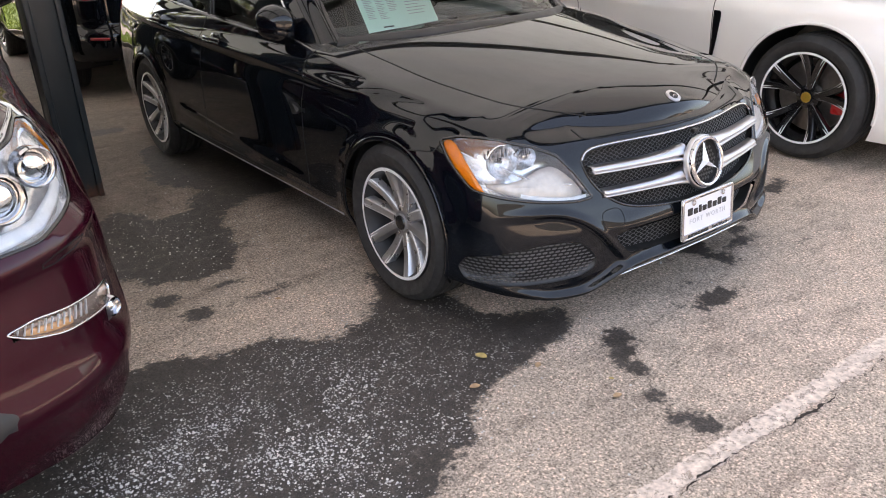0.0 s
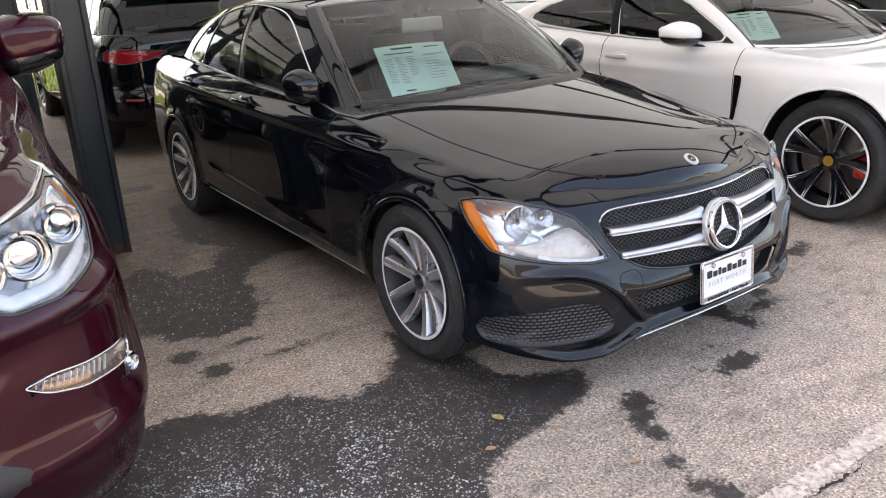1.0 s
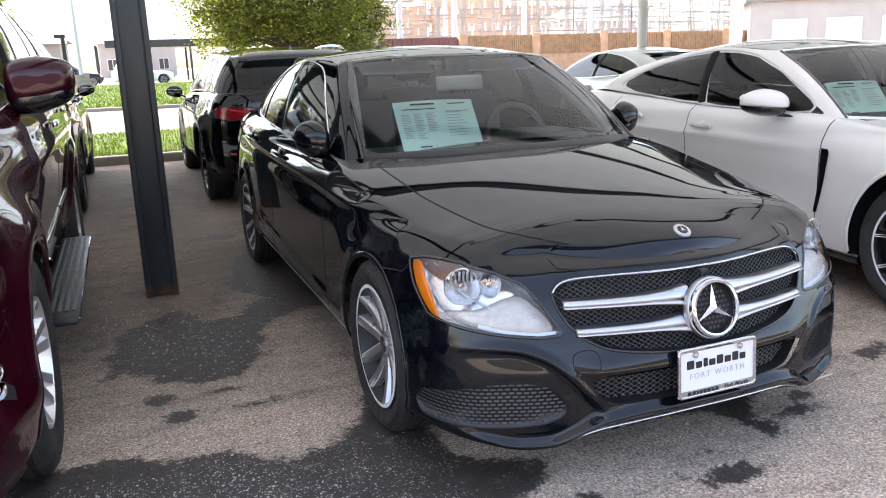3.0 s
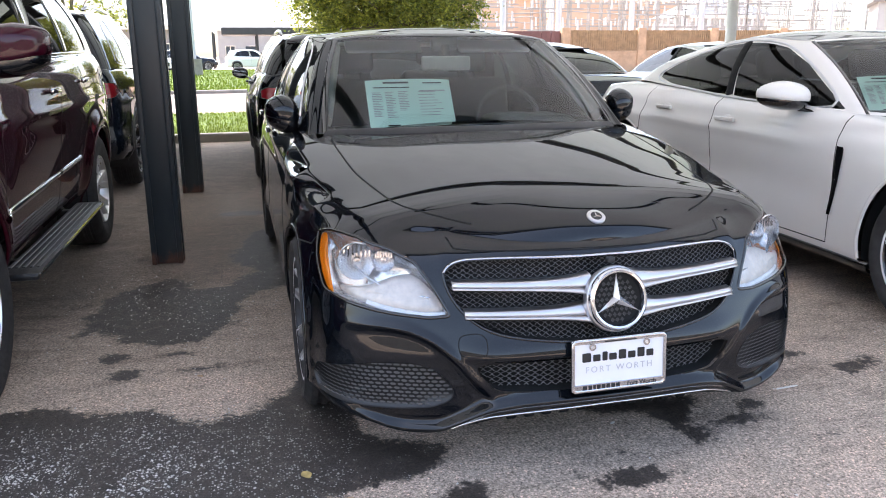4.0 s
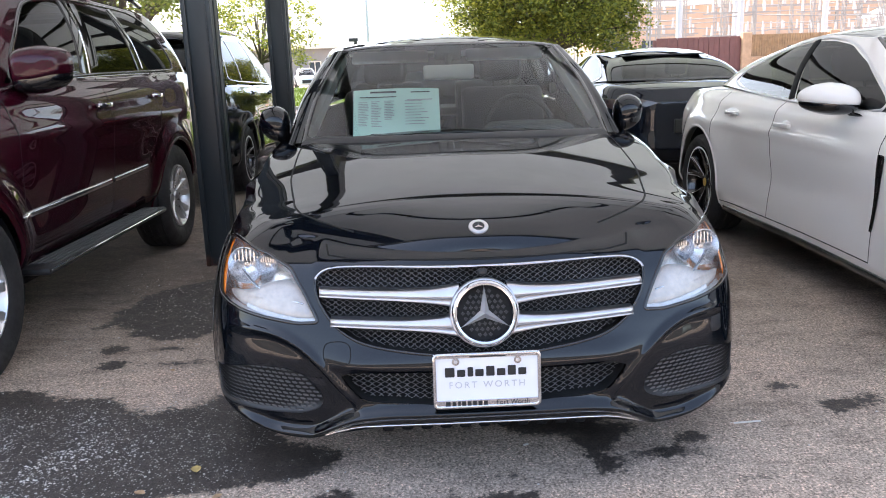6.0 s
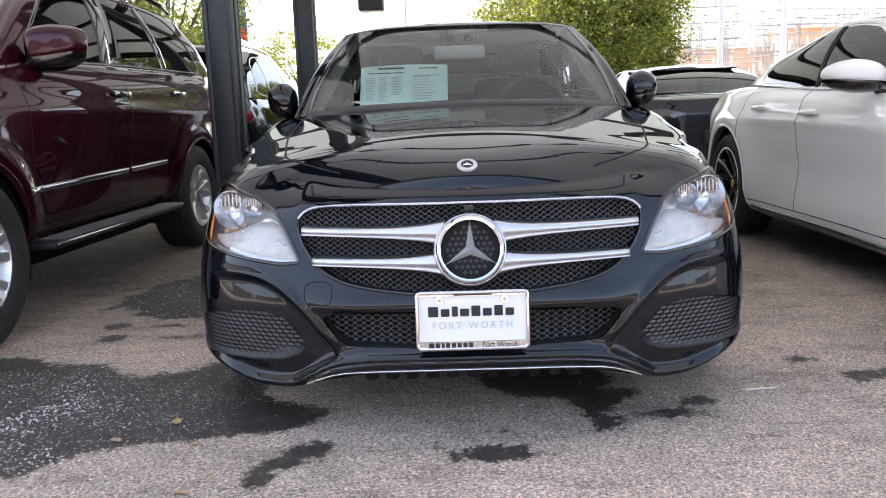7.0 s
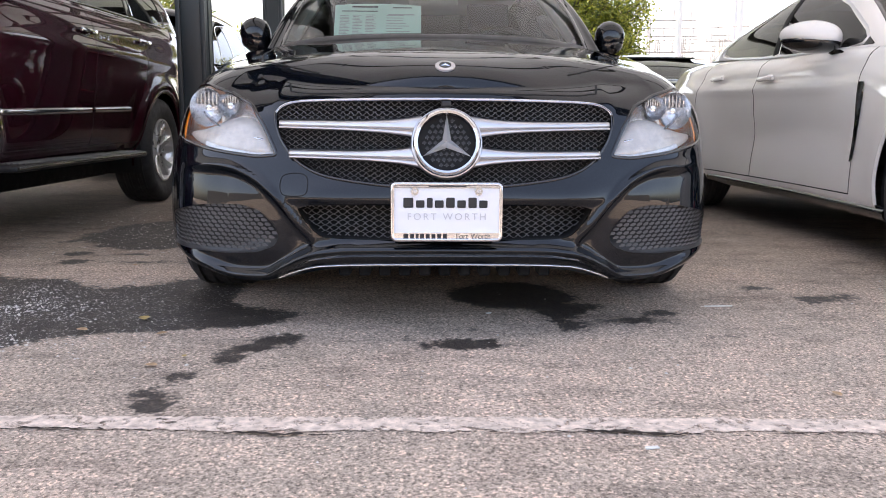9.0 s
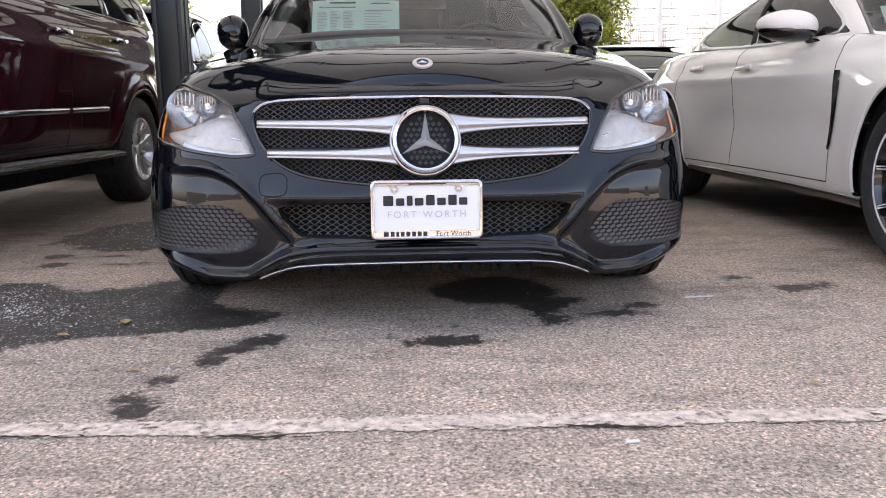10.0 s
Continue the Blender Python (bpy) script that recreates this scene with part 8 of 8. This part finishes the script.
for sd in (1, -1):
    lamp = u_open["head"]("headlamp", LENS, suv, sd, label="clear headlamp with three round projectors")
    lamp.visible_shadow = False
    lamp_unit(UB, u_cuts["head"], sd, lamp, 0.06, REFLECTOR)
    for xx, zz, r in ((0.585, 0.905, 0.044), (0.685, 0.92, 0.05), (0.785, 0.955, 0.043)):
        projector(UB, UB.front([(xx, zz)])[0], r, sd, lamp, 0.035, (0.3, -0.95, 0.08))
    strip("daytime_strip", *on_skirt(UB, UB.front([(0.54, 0.885), (0.64, 0.843), (0.76, 0.85), ("y", 0.36, 0.9)]), sd), 0.035, 0.004, LAMP_WHITE, lamp, sink=0.02, label="pale blue-white daytime light strip")
    strip("amber_marker", *on_skirt(UB, UB.front([("y", 0.40, 0.92), ("y", 0.46, 0.985), ("y", 0.5, 1.03)]), sd), 0.009, 0.004, AMBER, lamp, sink=0.012)
    strip("lamp_chrome", *on_skirt(UB, rounded(UB.front([(0.5, 0.975), (0.62, 1.005), ("y", 0.4, 1.05), ("y", 0.5, 1.062)]), 2, False), sd), 0.016, 0.006, CHROME, suv)
    strip("lamp_seal", *on_skirt(UB, u_cuts["head"], sd, True), 0.01, 0.003, GLOSS_BLACK, suv, True)
    fog = u_open["fog"]("fog_lamp", LENS, suv, sd, label="clear fog lamp with a chrome surround")
    fog.visible_shadow = False
    lamp_unit(UB, u_cuts["fog"], sd, fog, 0.03, FOG_BOWL)
    strip("fog_amber", *on_skirt(UB, UB.front([(0.66, 0.622), (0.73, 0.604), (0.78, 0.594)]), sd), 0.02, 0.004, FOG_AMBER, fog, sink=0.022)
    for i in range(12):
        fx_ = 0.64 + 0.016 * i
        strip("fog_rib", *on_skirt(UB, UB.front([(fx_, 0.622 - 0.0035 * i), (fx_ + 0.01, 0.645 - 0.0025 * i)]), sd), 0.003, 0.003, LAMP_WHITE, fog, sink=0.016)
    strip("fog_recess", *on_skirt(UB, UB.front([("y", 0.27, 0.556), ("y", 0.33, 0.54), ("y", 0.39, 0.505)]), sd), 0.055, 0.002, TRIM, suv)
    strip("fog_chrome", *on_skirt(UB, u_cuts["fog"], sd, True), 0.006, 0.004, CHROME, fog, True)
    projector(UB, UB.front([("y", 0.3, 0.553)])[0], 0.024, sd, suv, 0.004, (0.6, -0.8, 0.0))
    lo = u_open["lower"]("lower_intake", TRIM, suv, sd)
    strip("washer_flap", *on_skirt(UB, rounded(UB.front([(0.73, 0.748), ("y", 0.26, 0.762), ("y", 0.26, 0.786), (0.73, 0.772)]), 1), sd, True), 0.005, 0.0015, GAP, suv, True)
    strip("door_chrome", *on_skirt(UB, np.array([(UB.at("y", 1.36), 0.645), (UB.at("y", 2.5), 0.668)]), sd), 0.035, 0.012, CHROME, suv, label="chrome rubbing strip")
    strip("door_chrome", *on_skirt(UB, np.array([(UB.at("y", 2.55), 0.669), (UB.at("y", 3.12), 0.682)]), sd), 0.035, 0.012, CHROME, suv)
    strip("belt_chrome", *UC.line([(3.05, 0.0), (4.0, 0.0), (5.05, 0.0)], sd, False), 0.014, 0.006, CHROME, suv)
    dm = door_mirror(suv, (0.985, 1.7, 1.325), (0.13, 0.12, 0.105), sd, PAINT_MAROON, GLOSS_BLACK, (sd * 0.86, 1.74, 1.235), "maroon wing mirror with a chrome turn-signal strip", 0.5, 0.8)
    tube("turn_signal", [(sd * (0.94 + 0.018 * i), 1.592 + 0.0012 * i * i, 1.31 + 0.001 * i) for i in range(9)], 0.008, LAMP_WHITE, dm)
    # running board with ribs
    bm = bmesh.new()
    block(bm, sd * 0.94 - 0.08, sd * 0.94 + 0.08, 1.4, 3.12, 0.37, 0.405, 0.015, 2)
    rb = part("running_board", bm, TRIM, suv, "ribbed dark running board with a bright edge", True)
    for i in range(5):
        bm = bmesh.new()
        x = sd * (0.885 + 0.028 * i)
        block(bm, x - 0.008, x + 0.008, 1.5, 3.05, 0.404, 0.41, 0.003, 1)
        part("tread_rib", bm, MESH_GREY, rb)
    bm = bmesh.new()
    block(bm, sd * 1.019 - 0.005, sd * 1.019 + 0.005, 1.42, 3.1, 0.385, 0.398, 0.004, 1)
    part("board_edge", bm, CHROME, rb)
    for yy in (1.7, 2.9):
        bm = bmesh.new()
        block(bm, sd * 0.85 - 0.1, sd * 0.85 + 0.08, yy - 0.03, yy + 0.03, 0.375, 0.40, 0.005, 1)
        part("board_bracket", bm, TRIM, rb)
    rail = [(sd * 0.62, 2.2 + 2.0 * i / 12, 1.80 + 0.065 * math.sin(math.pi * min(1, max(0, i / 12))) ** 0.4) for i in range(13)]
    tube("roof_rail", rail, 0.018, GLOSS_BLACK, suv)
bm = bmesh.new()
block(bm, -0.45, 0.45, 0.01, 0.08, 0.6, 1.0, 0.04, 2)
part("front_grille", bm, SATIN, suv, "satin silver front grille")
# extra low blocks below the floor, added to deepen the shade underneath
bm = bmesh.new()
block(bm, -0.72, 0.72, 1.45, 3.25, 0.235, 0.4, 0.04, 2)
block(bm, -0.5, 0.5, 0.4, 1.46, 0.25, 0.4, 0.04, 2)
block(bm, -0.5, 0.5, 3.24, 4.55, 0.27, 0.45, 0.04, 2)
part("underbody", bm, MATT_BLACK, suv, "dark underbody tray")


# black crossover, tail towards the bays
CROSS_STYLE = {"offsets": (-1, 1), "root": 0.1, "fan": 0.2, "w0": 0.03, "w1": 0.03, "curl": 1.0, "dish": 0.05, "edge": 0.4}


def cross_relief(body, s, x, y, z):
    d = 0 * z
    for yc in (0.88, 3.7):
        d = d + 0.03 * bell(np.hypot(y - yc, (z - 0.38)) - 0.43, 0.07) * step(z, 0.3, 0.5) * step(y, 0.35, 0.6)
    return d + 0.012 * bell(z - 0.88, 0.04) * step(y, 1.3, 1.7) * (1 - step(y, 3.9, 4.3)) - 0.02 * bell(z - 0.62, 0.05) * step(y, 4.3, 4.6)


def cross_spec(h, paint, belt, L=4.69, hw=0.95, chrome=CHROME):
    """A crossover of height h: nose at y = 0, tail at y = L."""
    k = L / 4.69
    return {
        "outline": [(0, 0), (0.35, 0.03), (0.62, 0.13), (0.8, 0.3), (0.88, 0.5), (hw - 0.02, 0.9), (hw, 1.6), (hw, 3.0), (hw, 3.7 * k), (hw - 0.03, 4.15 * k), (hw - 0.09, 4.45 * k), (0.68, L - 0.09), (0.35, L - 0.015), (0, L)],
        "low": [("x", 0, 0.25), ("y", 0.5, 0.26), ("y", 1.5, 0.28), ("y", 3.2 * k, 0.3), ("y", 4.3 * k, 0.34), ("X", 0, 0.36)],
        "top": [("x", 0, 0.84), ("x", 0.7, 0.88), ("y", 0.9, 0.98), ("y", 1.5, belt - 0.06), ("y", 3.0 * k, belt), ("y", 4.2 * k, belt + 0.03), ("X", 0.6, belt + 0.02), ("X", 0, belt + 0.02)],
        "centre": [(0.1, 0.86), (0.5, 0.98), (1.4, belt), (L, belt + 0.02)],
        "insets": [
            (("x", 0.0), [(0.24, 0.05), (0.35, 0.0), (0.7, 0.03), (0.84, 0.14)]),
            (("y", 0.7), [(0.25, 0.05), (0.4, 0.0), (0.75, 0.02), (0.9, 0.09), (0.95, 0.15)]),
            (("y", 1.6), [(0.27, 0.06), (0.38, 0.01), (0.7, 0.0), (belt - 0.1, 0.03), (belt - 0.05, 0.09)]),
            (("y", 3.9 * k), [(0.3, 0.06), (0.42, 0.0), (0.75, 0.0), (belt - 0.1, 0.03), (belt + 0.03, 0.1)]),
            (("X", 0.0), [(0.35, 0.04), (0.45, 0.0), (0.6, 0.0), (0.68, 0.05), (belt - 0.05, 0.06), (belt + 0.02, 0.09)]),
        ], "relief": cross_relief,
        "hubs": (0.88, 3.7 * k), "hub_z": 0.37, "arch": 0.41, "doors": (1.5, 2.55, 3.4 * k), "sill_z": 0.36, "bumper_z": (0.62, 0.68), "deck": (1.45, L - 0.1), "inner": 0.76,
        "sill": [(0, 1.3, belt - 0.06), (0.45, 1.35, belt - 0.055), (0.75, 1.5, belt - 0.06), (hw - 0.105, 1.62, belt - 0.05), (hw - 0.095, 2.6, belt), (hw - 0.11, 3.9 * k, belt + 0.03), (hw - 0.18, L - 0.34, belt + 0.02), (0.45, L - 0.2, belt + 0.015), (0, L - 0.17, belt + 0.015)],
        "rim": [(0, 2.1, h - 0.07), (0.36, 2.14, h - 0.075), (0.57, 2.22, h - 0.09), (0.62, 2.3, h - 0.095), (0.65, 2.75, h - 0.055), (0.62, 3.6 * k, h - 0.08), (0.57, L - 0.62, h - 0.1), (0.36, L - 0.52, h - 0.085), (0, L - 0.5, h - 0.08)],
        "roof": [(2.1, h - 0.065), (2.5, h - 0.02), (3.0, h), (3.6 * k, h - 0.02), (L - 0.5, h - 0.078)],
        "panes": {"windscreen*": [(-0.2, 0.03), (1.8, 0.03), (1.88, 0.1), (1.88, 0.9), (1.75, 0.97), (-0.2, 0.97)], "front_side_window": [(3.08, 0.05), (3.95, 0.05), (3.95, 0.88), (3.4, 0.88), (3.12, 0.7)],
                  "rear_side_window": [(4.05, 0.05), (4.6, 0.06), (4.6, 0.86), (4.05, 0.88)], "quarter_window": [(4.66, 0.07), (5.0, 0.12), (4.95, 0.7), (4.66, 0.84)], "rear_window*": [(6.25, 0.1), (6.6, 0.06), (8.2, 0.05), (8.2, 0.9), (6.5, 0.88), (6.25, 0.8)]},
        "pane_mats": {"windscreen*": GLASS, "front_side_window": GLASS_TINT, "rear_side_window": GLASS_TINT, "quarter_window": GLASS_TINT, "rear_window*": GLASS_TINT},
        "dlo": [(3.04, 0.02), (4.6, 0.03), (5.04, 0.08), (5.04, 0.2), (4.97, 0.8), (4.5, 0.93), (3.35, 0.93), (3.08, 0.75)], "dlo_mat": chrome, "dlo_w": 0.014,
        "dividers": ([(4.0, 0.04), (4.0, 0.9)], [(4.63, 0.05), (4.63, 0.88)]), "handles": ((2.42, belt - 0.1), (3.25 * k, belt - 0.08)), "paint": paint, "track": hw - 0.14,
        "wheel": {"r": 0.365, "w": 0.255, "rim": 0.25, "n": 5, "style": CROSS_STYLE, "rim_mat": ALLOY_BLACK, "face": ALLOY_DARK, "caliper": CALIPER}, "arch_mat": TRIM, "arch_w": 0.05, "seats": (2.25, 3.05), "grain": 0.035, "nv": 32, "cab_res": 64,
    }


def rear_fittings(t, b, cab, openings, cuts, L, belt, h, chrome=True):
    """Tail lamps, spoiler, wiper, number plate, reflectors and exhausts."""
    for sd in (1, -1):
        lamp = openings["tail"]("tail_lamp", RED_LENS, t, sd, label="dark red tail lamp")
        strip("tail_lamp_rim", *on_skirt(b, cuts["tail"], sd, True), 0.012, 0.004, GLOSS_BLACK, lamp, True)
        q = b.rear([(0.52, belt - 0.16), (0.62, belt - 0.15), (0.72, belt - 0.13)])
        strip("lamp_bar", *on_skirt(b, q, sd), 0.014, 0.006, plain("tail_bar_red", (0.5, 0.02, 0.02), 0.2), lamp)
        q = b.rear([(0.62, 0.53), (0.76, 0.54)])
        strip("rear_reflector", *on_skirt(b, q, sd), 0.025, 0.006, RED_LENS, t)
        bm = bmesh.new()
        rod(bm, (sd * 0.52, L - 0.2, 0.36), (sd * 0.52, L - 0.0, 0.36), 0.045, 0.045, 20)
        part("exhaust_tip", bm, CHROME, t, "", True)
    p, n = cab.line([(6.3, 1.0), (8.0, 1.0)], 1, False)
    p2 = np.vstack([p, (p * np.array([-1, 1, 1]))[::-1][1:]])
    strip("roof_spoiler", p2 + np.array([0, 0.06, -0.01]), np.tile([0, 0.35, 0.94], (len(p2), 1)), 0.2, 0.02, GLOSS_BLACK, t)
    a, b2 = cab.at(np.array(7.6), np.array(0.12)), cab.at(np.array(7.9), np.array(0.35))
    tube("rear_wiper", [(0.05, a[1] + 0.02, a[2]), (-0.15, b2[1] + 0.03, b2[2] - 0.04), (-0.36, b2[1] + 0.02, b2[2] - 0.02)], 0.009, GLOSS_BLACK, t)
    bm = bmesh.new()
    block(bm, -0.2, 0.2, L - 0.075, L - 0.035, belt - 0.42, belt - 0.28, 0.01, 1)
    part("plate_recess", bm, TRIM, t)
    strip("tailgate_chrome", *on_skirt(b, b.rear([(0.02, belt - 0.2), (0.45, belt - 0.19)]), 1), 0.02, 0.008, GLOSS_BLACK, t)
    bm = bmesh.new()
    bmesh.ops.create_cone(bm, cap_ends=True, segments=4, radius1=0.06, radius2=0.008, depth=0.07, matrix=Matrix.Translation((0, L - 0.75, h - 0.03)) @ Matrix.Diagonal((0.35, 1.1, 1, 1)))
    part("roof_antenna", bm, GLOSS_BLACK, t)
    for sd in (1, -1):
        pts = [(sd * 0.6, 2.4 + (L - 3.3) * i / 10, h - 0.055 + 0.05 * math.sin(math.pi * i / 10) ** 0.35) for i in range(11)]
        tube("roof_rail", pts, 0.016, CHROME if chrome else GLOSS_BLACK, t)
        door_mirror(t, (1.03, 1.78, belt - 0.02), (0.1, 0.1, 0.075), sd, GLOSS_BLACK, GLOSS_BLACK, (sd * 0.85, 1.78, belt - 0.09))


sp = cross_spec(1.54, PAINT_BLACK, 1.08)
sp["rear_cuts"] = {"tail": [(0.34, 0.935), (0.5, 0.88), (0.66, 0.855), ("y", 4.56, 0.85), ("y", 4.42, 0.88), ("y", 4.40, 0.95), ("y", 4.5, 0.985), (0.7, 0.98), (0.5, 0.965)]}
back1 = build_car("crossover", "black crossover parked tail-on behind the sedan", pose(0.0, 10.28, 0, 0, 0, 180), sp)
rear_fittings(*back1, 4.69, 1.08, 1.54)
sp = cross_spec(1.77, PAINT_NAVY, 1.14, 4.95, 0.985, CHROME)
sp["rear_cuts"] = {"tail": [(0.5, 1.02), (0.62, 0.92), (0.8, 0.9), ("y", 4.68, 0.91), ("y", 4.55, 0.96), ("y", 4.6, 1.04), (0.76, 1.06)]}
back2 = build_car("large_crossover", "dark blue-black large crossover with roof rails, tail to the bays", pose(-3.06, 10.45, 0, 0, 0, 180), sp)
rear_fittings(*back2, 4.95, 1.14, 1.77)

# dark coupe-roofed saloon behind the white one
coupe_spec = dict(white_spec)
coupe_spec.update({"paint": PAINT_NAVY, "roof_mat": PAINT_NAVY, "front_cuts": {}, "rear_cuts": {"tail": [(0.4, 0.86), (0.6, 0.80), ("y", 4.78, 0.80), ("y", 4.62, 0.84), ("y", 4.7, 0.9), (0.6, 0.91)]},
                   "wheel": dict(white_spec["wheel"], caliper=CALIPER), "arch_mat": PAINT_NAVY, "grain": 0.04, "nv": 30, "cab_res": 60})
coupe = build_car("coupe_saloon", "dark navy low saloon, tail towards the bays", pose(2.56, 10.6, 0, 0, 0, 180), coupe_spec)
for sd in (1, -1):
    coupe[3]["tail"]("tail_lamp", SMOKED, coupe[0], sd, label="smoked grey tail lamp")
bm = bmesh.new()
block(bm, -0.26, 0.26, 5.0, 5.05, 0.56, 0.7, 0.01, 1)
part("plate_recess", bm, TRIM, coupe[0])
silver_spec = dict(coupe_spec)
silver_spec.update({"paint": PAINT_SILVER, "roof_mat": PAINT_SILVER, "arch_mat": PAINT_SILVER})
silver = build_car("silver_saloon", "pale silver low saloon with blue-tinted windows", pose(5.75, 11.2, 0, 0, 0, 180), silver_spec)
for sd in (1, -1):
    silver[3]["tail"]("tail_lamp", RED_LENS, silver[0], sd, label="dark red tail lamp")
dark_spec = dict(white_spec)
dark_spec.update({"paint": PAINT_BLACK, "front_cuts": {}, "arch_mat": PAINT_BLACK, "grain": 0.05, "nv": 28, "cab_res": 50})
build_car("black_saloon", "glossy black saloon parked beyond the white one", pose(5.95, -0.2, 0), dark_spec)

# ---- cars across the road ----
far_car(-6.6, 64.5, 0, PAINT_WHITE, "white crossover parked nose-on across the lawn", True)
far_car(-2.6, 67.5, 100, PAINT_BLACK, "black crossover parked side-on far off", True)
far_car(2.7, 65.0, 90, PAINT_WHITE, "white crossover parked side-on far off", True)
far_car(-9.8, 65.0, 12, PAINT_SILVER, "silver crossover parked far off", True)
